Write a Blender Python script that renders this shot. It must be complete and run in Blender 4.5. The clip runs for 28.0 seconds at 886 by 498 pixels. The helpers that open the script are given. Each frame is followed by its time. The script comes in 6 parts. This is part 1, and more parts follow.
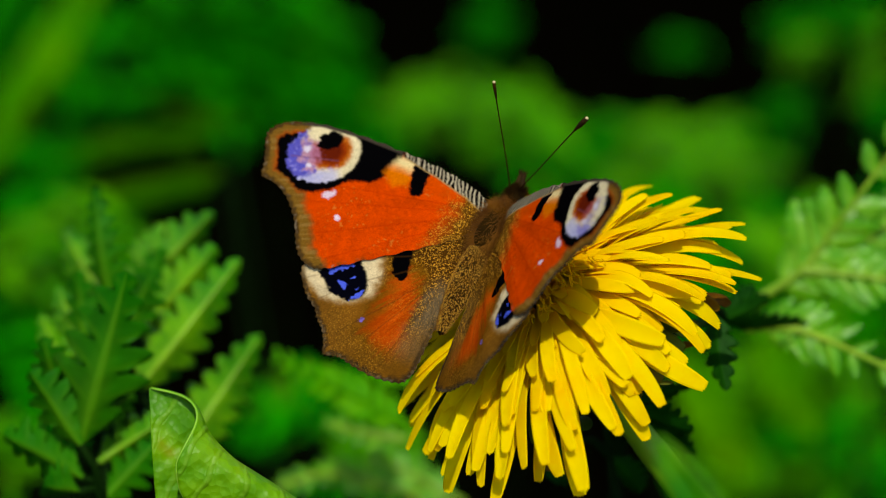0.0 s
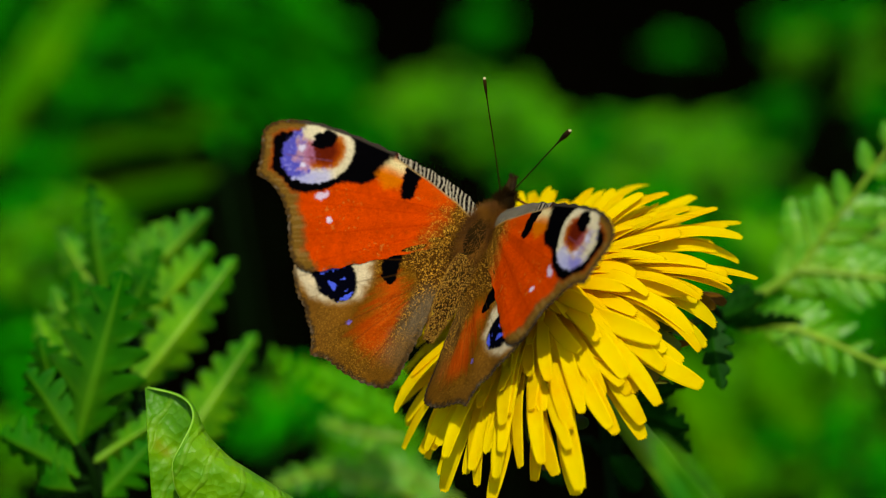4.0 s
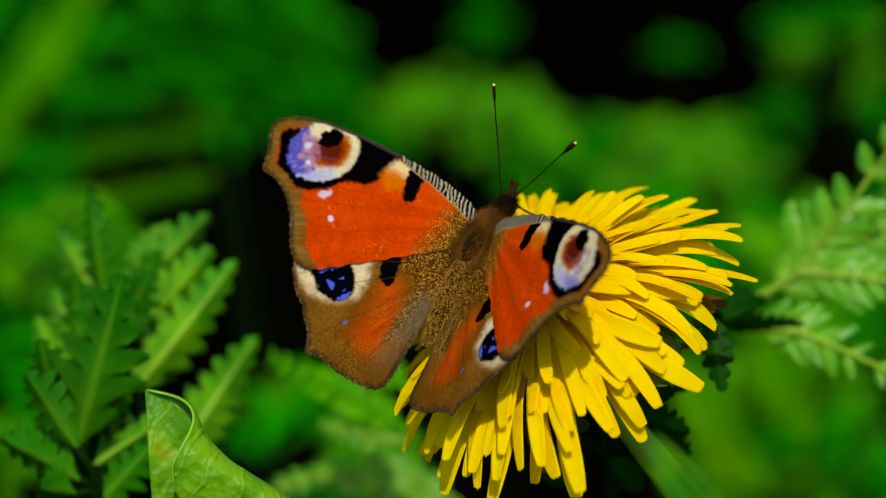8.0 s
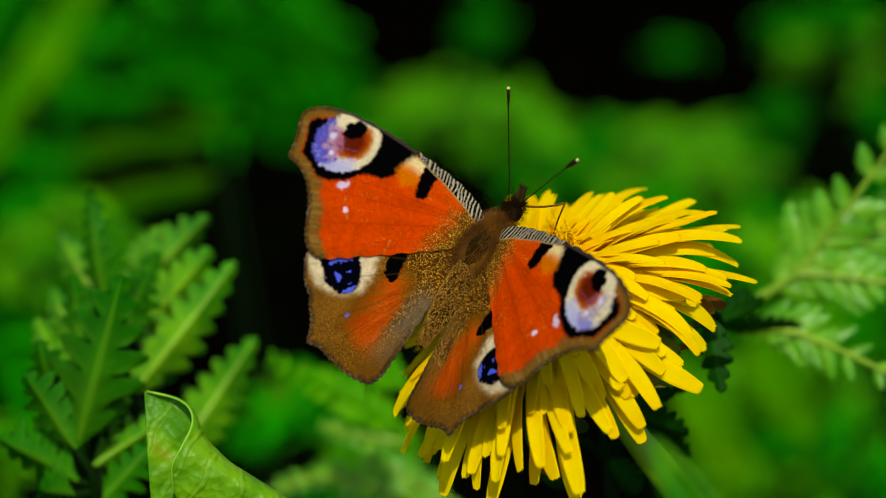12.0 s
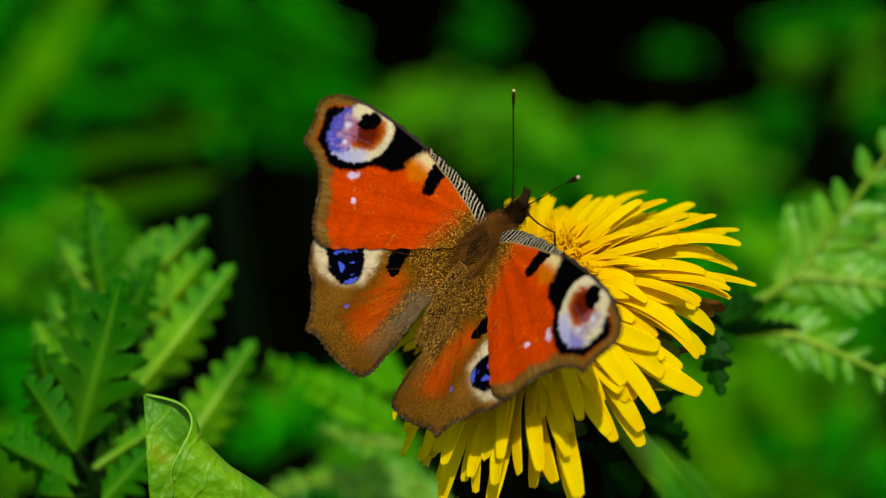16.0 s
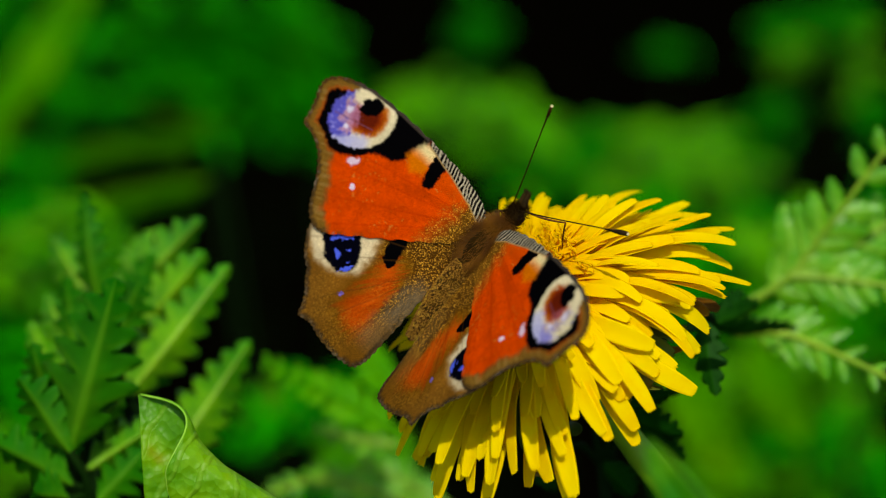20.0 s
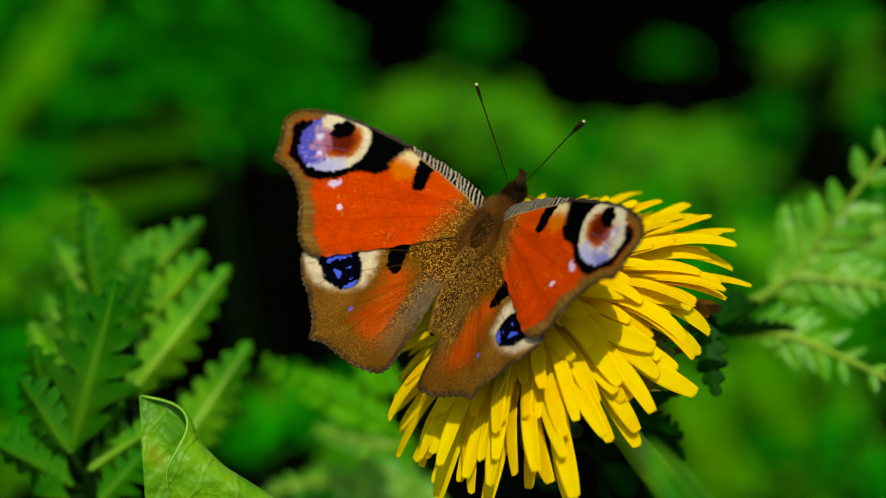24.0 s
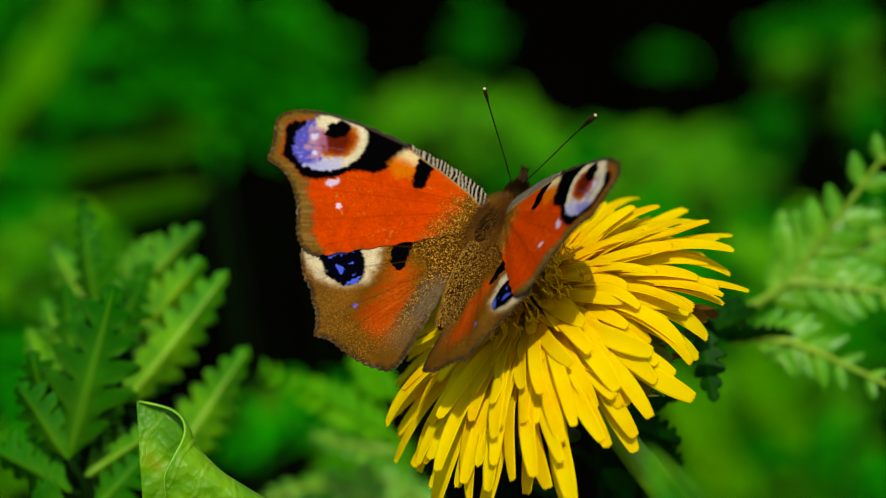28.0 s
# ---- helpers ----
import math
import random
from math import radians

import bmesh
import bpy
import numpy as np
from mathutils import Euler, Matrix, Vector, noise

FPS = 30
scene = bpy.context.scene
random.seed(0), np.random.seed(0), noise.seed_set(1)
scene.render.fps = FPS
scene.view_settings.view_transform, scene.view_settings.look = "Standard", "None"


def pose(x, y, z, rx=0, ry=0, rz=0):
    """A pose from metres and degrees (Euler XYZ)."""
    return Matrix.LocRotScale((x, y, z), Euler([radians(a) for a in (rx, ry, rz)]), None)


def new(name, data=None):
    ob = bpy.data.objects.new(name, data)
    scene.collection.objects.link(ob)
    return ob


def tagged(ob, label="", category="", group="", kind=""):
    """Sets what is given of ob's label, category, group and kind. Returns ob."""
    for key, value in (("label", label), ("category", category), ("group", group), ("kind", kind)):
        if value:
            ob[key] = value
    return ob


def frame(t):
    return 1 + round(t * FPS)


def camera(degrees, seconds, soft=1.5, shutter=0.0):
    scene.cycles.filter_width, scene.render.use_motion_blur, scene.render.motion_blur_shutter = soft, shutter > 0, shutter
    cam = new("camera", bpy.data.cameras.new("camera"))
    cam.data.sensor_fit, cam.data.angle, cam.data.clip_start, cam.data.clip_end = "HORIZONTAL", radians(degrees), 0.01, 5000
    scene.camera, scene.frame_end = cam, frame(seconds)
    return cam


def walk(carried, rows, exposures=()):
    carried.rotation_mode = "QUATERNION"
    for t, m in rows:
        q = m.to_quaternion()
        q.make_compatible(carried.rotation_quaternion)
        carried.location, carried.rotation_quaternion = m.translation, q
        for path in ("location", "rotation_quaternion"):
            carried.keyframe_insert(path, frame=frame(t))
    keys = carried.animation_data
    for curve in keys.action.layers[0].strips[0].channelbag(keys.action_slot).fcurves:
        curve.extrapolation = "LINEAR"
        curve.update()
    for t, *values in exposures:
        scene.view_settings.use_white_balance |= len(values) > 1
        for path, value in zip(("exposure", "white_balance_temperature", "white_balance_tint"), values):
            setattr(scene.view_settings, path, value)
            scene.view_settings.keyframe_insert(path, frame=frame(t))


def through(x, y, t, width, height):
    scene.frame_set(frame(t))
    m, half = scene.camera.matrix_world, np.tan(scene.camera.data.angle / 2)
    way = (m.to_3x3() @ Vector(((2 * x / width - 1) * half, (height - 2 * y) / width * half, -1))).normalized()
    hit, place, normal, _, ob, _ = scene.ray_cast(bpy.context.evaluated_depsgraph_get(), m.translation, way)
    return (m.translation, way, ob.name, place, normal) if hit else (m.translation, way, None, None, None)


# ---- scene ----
cam = camera(20.0, 28.0, soft=0.5)
cam.data.dof.use_dof = True
cam.data.dof.focus_distance = 0.316
cam.data.dof.aperture_fstop = 12.5

EYE = (0.0, -0.27713, 0.46)
walk(cam, [
    (0, pose(*EYE, 60.0000, 0, 0.0000)),
    (0.5, pose(*EYE, 60.0029, 0, 0.0000)),
    (1, pose(*EYE, 60.0142, 0, -0.0199)),
    (1.5, pose(*EYE, 60.0197, 0, -0.0028)),
    (2, pose(*EYE, 60.0057, 0, -0.0536)),
    (2.5, pose(*EYE, 59.9971, 0, -0.0792)),
    (3, pose(*EYE, 59.9943, 0, -0.0792)),
    (3.5, pose(*EYE, 59.9829, 0, -0.0987)),
    (5.5, pose(*EYE, 59.9801, 0, -0.1097)),
    (6, pose(*EYE, 59.9915, 0, -0.1042)),
    (6.5, pose(*EYE, 60.0000, 0, -0.0987)),
    (7, pose(*EYE, 60.0085, 0, -0.0987)),
    (7.5, pose(*EYE, 60.0197, 0, -0.0987)),
    (8, pose(*EYE, 60.0394, 0, -0.0987)),
    (8.5, pose(*EYE, 60.0394, 0, -0.0987)),
    (9, pose(*EYE, 60.0534, 0, -0.0847)),
    (9.5, pose(*EYE, 60.0620, 0, -0.1182)),
    (10, pose(*EYE, 60.0733, 0, -0.1383)),
    (10.5, pose(*EYE, 60.0733, 0, -0.1410)),
    (11, pose(*EYE, 60.0650, 0, -0.1355)),
    (11.5, pose(*EYE, 60.0677, 0, -0.1383)),
    (12, pose(*EYE, 60.0677, 0, -0.1211)),
    (12.5, pose(*EYE, 60.0816, 0, -0.1410)),
    (14.5, pose(*EYE, 60.1186, 0, -0.1775)),
    (15, pose(*EYE, 60.1241, 0, -0.1775)),
    (15.5, pose(*EYE, 60.1521, 0, -0.1664)),
    (16, pose(*EYE, 60.1379, 0, -0.1438)),
    (16.5, pose(*EYE, 60.1324, 0, -0.1579)),
    (17, pose(*EYE, 60.1156, 0, -0.1579)),
    (17.5, pose(*EYE, 60.0930, 0, -0.1802)),
    (18, pose(*EYE, 60.0843, 0, -0.2030)),
    (18.5, pose(*EYE, 60.0957, 0, -0.2170)),
    (19, pose(*EYE, 60.0957, 0, -0.2596)),
    (19.5, pose(*EYE, 60.1241, 0, -0.2736)),
    (20, pose(*EYE, 60.1296, 0, -0.2818)),
    (20.5, pose(*EYE, 60.1576, 0, -0.2958)),
    (21, pose(*EYE, 60.1633, 0, -0.2818)),
    (21.5, pose(*EYE, 60.1660, 0, -0.2621)),
    (23.5, pose(*EYE, 60.1548, 0, -0.2761)),
    (24, pose(*EYE, 60.1576, 0, -0.2651)),
    (24.5, pose(*EYE, 60.1631, 0, -0.2818)),
    (25, pose(*EYE, 60.1915, 0, -0.2903)),
    (25.5, pose(*EYE, 60.2029, 0, -0.3297)),
    (26, pose(*EYE, 60.2169, 0, -0.3045)),
    (26.5, pose(*EYE, 60.2395, 0, -0.3128)),
    (27, pose(*EYE, 60.2482, 0, -0.2990)),
    (27.5, pose(*EYE, 60.2677, 0, -0.2990)),
    (28, pose(*EYE, 60.2817, 0, -0.3269))], [(0, 0.07, 7100, 2), (28, 0.07, 7100, 2)])

# ---- world and sun ----
SUN = Vector((0.06, -0.43, 0.90)).normalized()
world = bpy.data.worlds.new("sky")
scene.world = world
world.use_nodes = True
wn = world.node_tree.nodes
sky = wn.new("ShaderNodeTexSky")
sky.sky_type = 'NISHITA'
sky.sun_disc = False
sky.sun_elevation = math.asin(SUN.z)
sky.sun_rotation = math.atan2(SUN.x, SUN.y)
wn["Background"].inputs["Strength"].default_value = 0.15
world.node_tree.links.new(sky.outputs[0], wn["Background"].inputs["Color"])
sun_data = bpy.data.lights.new("sun", 'SUN')
sun_data.energy = 3.5
sun_data.angle = radians(0.5)
sun_data.color = (1.0, 0.95, 0.86)
sun = new("sun", sun_data)
sun.rotation_euler = SUN.to_track_quat("Z", "Y").to_euler()


# ---- small tools ----
def part(name, bm, material, parent, label="", smooth=True):
    """Links a bmesh (or a mesh) as one object under a thing or a part."""
    if isinstance(bm, bpy.types.Mesh):
        me = bm
    else:
        me = bpy.data.meshes.new(name)
        bm.to_mesh(me)
        bm.free()
        if smooth:
            me.polygons.foreach_set("use_smooth", [True] * len(me.polygons))
        me.materials.append(material)
    ob = new(name, me)
    ob.parent = parent
    if label:
        tagged(ob, label)
    return ob


def mesh_of(name, verts, faces, material, smooth=True):
    me = bpy.data.meshes.new(name)
    me.from_pydata(verts, [], faces)
    me.polygons.foreach_set("use_smooth", [smooth] * len(me.polygons))
    me.materials.append(material)
    return me


def tube(pts, radii, sides=8, squash=1.0):
    """Verts and faces of a round bar along pts, closed at both ends."""
    verts, faces = [], []
    pts = [Vector(p) for p in pts]
    up = Vector((0.3, 0.1, 1)).normalized()
    for i, p in enumerate(pts):
        d = (pts[min(i + 1, len(pts) - 1)] - pts[max(i - 1, 0)]).normalized()
        a = d.cross(up)
        if a.length < 0.1:
            a = d.cross(Vector((1, 0, 0)))
        a.normalize()
        b = a.cross(d).normalized()
        for k in range(sides):
            f = 2 * math.pi * k / sides
            verts.append(p + radii[i] * (a * math.cos(f) + b * math.sin(f) * squash))
    n = len(pts)
    for i in range(n - 1):
        for k in range(sides):
            q = (k + 1) % sides
            faces.append((i * sides + k, i * sides + q, (i + 1) * sides + q, (i + 1) * sides + k))
    faces.append(tuple(range(sides))[::-1])
    faces.append(tuple(range((n - 1) * sides, n * sides)))
    return verts, faces


def rnd2(ix, iy, seed):
    h = np.sin(ix * 127.1 + iy * 311.7 + seed * 74.7) * 43758.5453
    return h - np.floor(h)


def vnoise(x, y, scale, seed=0):
    """Value noise, 0 to 1, with cells of that size."""
    x, y = x / scale, y / scale
    ix, iy = np.floor(x), np.floor(y)
    fx, fy = x - ix, y - iy
    fx, fy = fx * fx * (3 - 2 * fx), fy * fy * (3 - 2 * fy)
    a, b = rnd2(ix, iy, seed), rnd2(ix + 1, iy, seed)
    c, d = rnd2(ix, iy + 1, seed), rnd2(ix + 1, iy + 1, seed)
    return (a * (1 - fx) + b * fx) * (1 - fy) + (c * (1 - fx) + d * fx) * fy


def step(lo, hi, x):
    t = np.clip((x - lo) / (hi - lo), 0, 1)
    return t * t * (3 - 2 * t)


def nodes_of(name):
    m = bpy.data.materials.new(name)
    m.use_nodes = True
    nt = m.node_tree
    return m, nt, nt.nodes["Principled BSDF"]


def node(nt, kind, **settings):
    n = nt.nodes.new(kind)
    for key, value in settings.items():
        n.inputs[key].default_value = value
    return n


def ramp_of(nt, source, stops):
    r = nt.nodes.new("ShaderNodeValToRGB")
    el = r.color_ramp.elements
    el[0].position, el[0].color = stops[0][0], (*stops[0][1], 1)
    el[1].position, el[1].color = stops[-1][0], (*stops[-1][1], 1)
    for pos, col in stops[1:-1]:
        e = el.new(pos)
        e.color = (*col, 1)
    nt.links.new(source, r.inputs[0])
    return r


def bumped(nt, bsdf, source, strength, distance):
    b = node(nt, "ShaderNodeBump", Strength=strength, Distance=distance)
    nt.links.new(source, b.inputs["Height"])
    nt.links.new(b.outputs[0], bsdf.inputs["Normal"])
    return b


# ---- materials ----
def noisy_material(name, stops, scale, rough, bump=0.3, depth=0.0003, spec=0.3, through=0.0, detail=4.0):
    """Colour from noise in the object's own space plus a shift from piece to piece, and fine relief."""
    m, nt, bsdf = nodes_of(name)
    co = nt.nodes.new("ShaderNodeTexCoord")
    info = nt.nodes.new("ShaderNodeObjectInfo")
    big = node(nt, "ShaderNodeTexNoise", Scale=scale, Detail=detail)
    fine = node(nt, "ShaderNodeTexNoise", Scale=scale * 9, Detail=3.0)
    nt.links.new(co.outputs["Object"], big.inputs["Vector"])
    nt.links.new(co.outputs["Object"], fine.inputs["Vector"])
    mix = nt.nodes.new("ShaderNodeMath")
    mix.operation = 'MULTIPLY_ADD'
    mix.inputs[1].default_value = 0.25
    nt.links.new(fine.outputs[0], mix.inputs[0])
    nt.links.new(big.outputs[0], mix.inputs[2])
    add = nt.nodes.new("ShaderNodeMath")
    add.operation = 'MULTIPLY_ADD'
    add.inputs[1].default_value = 0.25
    nt.links.new(info.outputs["Random"], add.inputs[0])
    nt.links.new(mix.outputs[0], add.inputs[2])
    sub = nt.nodes.new("ShaderNodeMath")
    sub.operation = 'SUBTRACT'
    sub.inputs[1].default_value = 0.25
    nt.links.new(add.outputs[0], sub.inputs[0])
    r = ramp_of(nt, sub.outputs[0], stops)
    nt.links.new(r.outputs[0], bsdf.inputs["Base Color"])
    bsdf.inputs["Roughness"].default_value = rough
    bsdf.inputs["Specular IOR Level"].default_value = spec
    bumped(nt, bsdf, fine.outputs[0], bump, depth)
    if through:
        tr = nt.nodes.new("ShaderNodeBsdfTranslucent")
        nt.links.new(r.outputs[0], tr.inputs["Color"])
        ms = nt.nodes.new("ShaderNodeMixShader")
        ms.inputs[0].default_value = through
        nt.links.new(bsdf.outputs[0], ms.inputs[1])
        nt.links.new(tr.outputs[0], ms.inputs[2])
        nt.links.new(ms.outputs[0], nt.nodes["Material Output"].inputs["Surface"])
    return m


PETAL = noisy_material("yellow_petal", [(0.15, (0.90, 0.59, 0.0006)), (0.5, (0.93, 0.74, 0.0008)), (0.8, (0.94, 0.80, 0.001))], 140, 0.6, 0.2, 0.00008, 0.05, 0.52)


def root_tint(m, rgb, reach):
    """Deeper pigment near a floret's root, fading along its own length."""
    nt = m.node_tree
    co = nt.nodes.new("ShaderNodeTexCoord")
    xyz = nt.nodes.new("ShaderNodeSeparateXYZ")
    nt.links.new(co.outputs["Object"], xyz.inputs[0])
    span = nt.nodes.new("ShaderNodeMapRange")
    span.inputs[1].default_value, span.inputs[2].default_value = 0.001, reach
    span.inputs[3].default_value, span.inputs[4].default_value = 0.8, 0.0
    nt.links.new(xyz.outputs[0], span.inputs[0])
    mix = nt.nodes.new("ShaderNodeMix")
    mix.data_type = 'RGBA'
    mix.inputs[7].default_value = (*rgb, 1)
    nt.links.new(span.outputs[0], mix.inputs[0])
    bsdf = nt.nodes["Principled BSDF"]
    nt.links.new(bsdf.inputs["Base Color"].links[0].from_socket, mix.inputs[6])
    nt.links.new(mix.outputs[2], bsdf.inputs["Base Color"])
    for n in nt.nodes:
        if n.bl_idname == "ShaderNodeBsdfTranslucent":
            nt.links.new(mix.outputs[2], n.inputs["Color"])


root_tint(PETAL, (0.93, 0.50, 0.001), 0.014)
FLORET = noisy_material("orange_floret", [(0.2, (0.93, 0.52, 0.002)), (0.8, (0.96, 0.70, 0.002))], 200, 0.6, 0.2, 0.0001, 0.1, 0.45)
STEM = noisy_material("flower_stem_green", [(0.2, (0.09, 0.21, 0.004)), (0.8, (0.22, 0.37, 0.018))], 120, 0.45, 0.2, 0.0002, 0.25)
STALK = noisy_material("dark_stalk", [(0.2, (0.001, 0.008, 0.0002)), (0.8, (0.004, 0.02, 0.0004))], 120, 0.7, 0.2, 0.0002, 0.05)
BRACT = noisy_material("bract_green", [(0.2, (0.03, 0.07, 0.006)), (0.6, (0.08, 0.12, 0.01)), (0.9, (0.16, 0.08, 0.008))], 150, 0.6, 0.3, 0.0002, 0.08)
BRACT_DRY = noisy_material("withered_bract", [(0.2, (0.05, 0.017, 0.0008)), (0.5, (0.17, 0.075, 0.002)), (0.85, (0.26, 0.16, 0.003))], 150, 0.6, 0.3, 0.0002, 0.1, 0.2)
LEAF = noisy_material("leaf_green", [(0.2, (0.001, 0.12, 0.0002)), (0.5, (0.004, 0.25, 0.0003)), (0.85, (0.03, 0.37, 0.0006))], 45, 0.6, 0.4, 0.0003, 0.03, 0.3)
LEAF_MID = noisy_material("fresh_leaf_green", [(0.25, (0.003, 0.08, 0.0002)), (0.5, (0.020, 0.18, 0.0005)), (0.74, (0.11, 0.34, 0.002))], 130, 0.42, 0.5, 0.0003, 0.2, 0.12)
# fern green with the front leaflets' shade mixed into the colour
LEAF_SHADED = noisy_material("shade_tinted_fern_green", [(0.2, (0.001, 0.05, 0.0003)), (0.5, (0.004, 0.11, 0.0005)), (0.85, (0.02, 0.19, 0.001))], 60, 0.5, 0.5, 0.0003, 0.05, 0.15)
# near-black green: the shade around the flower head painted as leaf colour
LEAF_DEEP_SHADE = noisy_material("deep_shade_leaf_green", [(0.2, (0.0008, 0.014, 0.0003)), (0.5, (0.002, 0.032, 0.0004)), (0.85, (0.006, 0.065, 0.0008))], 60, 0.55, 0.5, 0.0003, 0.06, 0.08)
LEAF_PALE = noisy_material("pale_leaf_green", [(0.2, (0.02, 0.20, 0.0004)), (0.5, (0.07, 0.32, 0.001)), (0.85, (0.16, 0.42, 0.003))], 45, 0.5, 0.4, 0.0003, 0.06, 0.3)
LEAF_RIM = noisy_material("pale_leaf_margin", [(0.2, (0.12, 0.36, 0.01)), (0.8, (0.30, 0.55, 0.05))], 200, 0.4, 0.2, 0.0001, 0.3, 0.2)
LEAF_GLOSS = noisy_material("glossy_pale_green", [(0.2, (0.015, 0.18, 0.001)), (0.5, (0.06, 0.32, 0.002)), (0.85, (0.20, 0.46, 0.010))], 60, 0.36, 0.5, 0.0003, 0.25, 0.3)


def veined_leaf():
    """Smooth leaf with pale slanting veins, small quilted relief and a few rusty flecks."""
    m, nt, bsdf = nodes_of("broad_leaf_green")
    co = nt.nodes.new("ShaderNodeTexCoord")
    turn = nt.nodes.new("ShaderNodeMapping")
    turn.inputs["Rotation"].default_value = (0, 0, radians(-58))
    nt.links.new(co.outputs["Object"], turn.inputs["Vector"])
    wave = node(nt, "ShaderNodeTexWave", Scale=75.0, Distortion=4.0, Detail=2.0)
    wave.inputs["Detail Scale"].default_value = 1.5
    nt.links.new(turn.outputs[0], wave.inputs["Vector"])
    vein = ramp_of(nt, wave.outputs["Color"], [(0.90, (0, 0, 0)), (1.0, (1, 1, 1))])
    big = node(nt, "ShaderNodeTexNoise", Scale=120.0, Detail=4.0)
    fine = node(nt, "ShaderNodeTexVoronoi", Scale=900.0)
    for n in (big, fine):
        nt.links.new(co.outputs["Object"], n.inputs["Vector"])
    base = ramp_of(nt, big.outputs[0], [(0.3, (0.035, 0.17, 0.0008)), (0.5, (0.085, 0.28, 0.0015)), (0.66, (0.16, 0.37, 0.003)), (0.80, (0.26, 0.25, 0.003))])
    mix = nt.nodes.new("ShaderNodeMix")
    mix.data_type = 'RGBA'
    mix.inputs[7].default_value = (0.26, 0.44, 0.04, 1)
    half = nt.nodes.new("ShaderNodeMath")
    half.operation = 'MULTIPLY'
    half.inputs[1].default_value = 0.22
    nt.links.new(vein.outputs[0], half.inputs[0])
    nt.links.new(half.outputs[0], mix.inputs[0])
    nt.links.new(base.outputs[0], mix.inputs[6])
    nt.links.new(mix.outputs[2], bsdf.inputs["Base Color"])
    bsdf.inputs["Roughness"].default_value = 0.45
    bsdf.inputs["Specular IOR Level"].default_value = 0.2
    sum_ = nt.nodes.new("ShaderNodeMath")
    sum_.operation = 'MULTIPLY_ADD'
    sum_.inputs[1].default_value = 0.5
    nt.links.new(vein.outputs[0], sum_.inputs[0])
    nt.links.new(fine.outputs["Distance"], sum_.inputs[2])
    bumped(nt, bsdf, sum_.outputs[0], 0.8, 0.0003)
    tr = nt.nodes.new("ShaderNodeBsdfTranslucent")
    nt.links.new(mix.outputs[2], tr.inputs["Color"])
    ms = nt.nodes.new("ShaderNodeMixShader")
    ms.inputs[0].default_value = 0.28
    nt.links.new(bsdf.outputs[0], ms.inputs[1])
    nt.links.new(tr.outputs[0], ms.inputs[2])
    nt.links.new(ms.outputs[0], nt.nodes["Material Output"].inputs["Surface"])
    return m


def add_veins(m, rgb, amount):
    """Pale veins, plus a painted lit strip along the midrib, where the mesh carries them."""
    nt = m.node_tree
    at = nt.nodes.new("ShaderNodeAttribute")
    at.attribute_name = "vein"
    mul = nt.nodes.new("ShaderNodeMath")
    mul.operation = 'MULTIPLY'
    mul.inputs[1].default_value = amount
    nt.links.new(at.outputs["Fac"], mul.inputs[0])
    mix = nt.nodes.new("ShaderNodeMix")
    mix.data_type = 'RGBA'
    mix.inputs[7].default_value = (*rgb, 1)
    nt.links.new(mul.outputs[0], mix.inputs[0])
    bsdf = nt.nodes["Principled BSDF"]
    nt.links.new(bsdf.inputs["Base Color"].links[0].from_socket, mix.inputs[6])
    nt.links.new(mix.outputs[2], bsdf.inputs["Base Color"])


add_veins(LEAF_GLOSS, (0.36, 0.58, 0.05), 0.6)
add_veins(LEAF_MID, (0.32, 0.52, 0.02), 0.6)
add_veins(LEAF_SHADED, (0.16, 0.38, 0.01), 0.42)
add_veins(LEAF_DEEP_SHADE, (0.02, 0.12, 0.002), 0.5)
LEAF_BROAD = veined_leaf()
# far darker than soil: the deep shade between plants is in this colour
GROUND = noisy_material("shade_blackened_humus", [(0.2, (0.0002, 0.00018, 0.00008)), (0.8, (0.0010, 0.0008, 0.0003))], 30, 1.0, 0.8, 0.004, 0.0)
CHITIN = noisy_material("dark_chitin", [(0.2, (0.006, 0.0035, 0.001)), (0.8, (0.038, 0.020, 0.004))], 900, 0.7, 0.3, 0.00005, 0.06)
HAIR = noisy_material("brown_hair", [(0.15, (0.06, 0.020, 0.001)), (0.5, (0.15, 0.052, 0.002)), (0.9, (0.34, 0.14, 0.006))], 500, 0.7, 0.1, 0.00003, 0.2)
BACK = noisy_material("olive_brown_back", [(0.2, (0.007, 0.0035, 0.0006)), (0.8, (0.035, 0.016, 0.002))], 500, 0.75, 0.3, 0.00005, 0.03)
GOLD = noisy_material("gold_scales", [(0.2, (0.34, 0.15, 0.008)), (0.8, (0.62, 0.34, 0.05))], 900, 0.6, 0.1, 0.00003, 0.1)
EYE_DARK = noisy_material("insect_eye", [(0.2, (0.01, 0.006, 0.004)), (0.8, (0.03, 0.02, 0.01))], 1500, 0.6, 0.2, 0.00002, 0.1)
PALE_TIP = noisy_material("pale_antenna_tip", [(0.2, (0.55, 0.42, 0.2)), (0.8, (0.75, 0.62, 0.36))], 900, 0.5, 0.1, 0.00002)


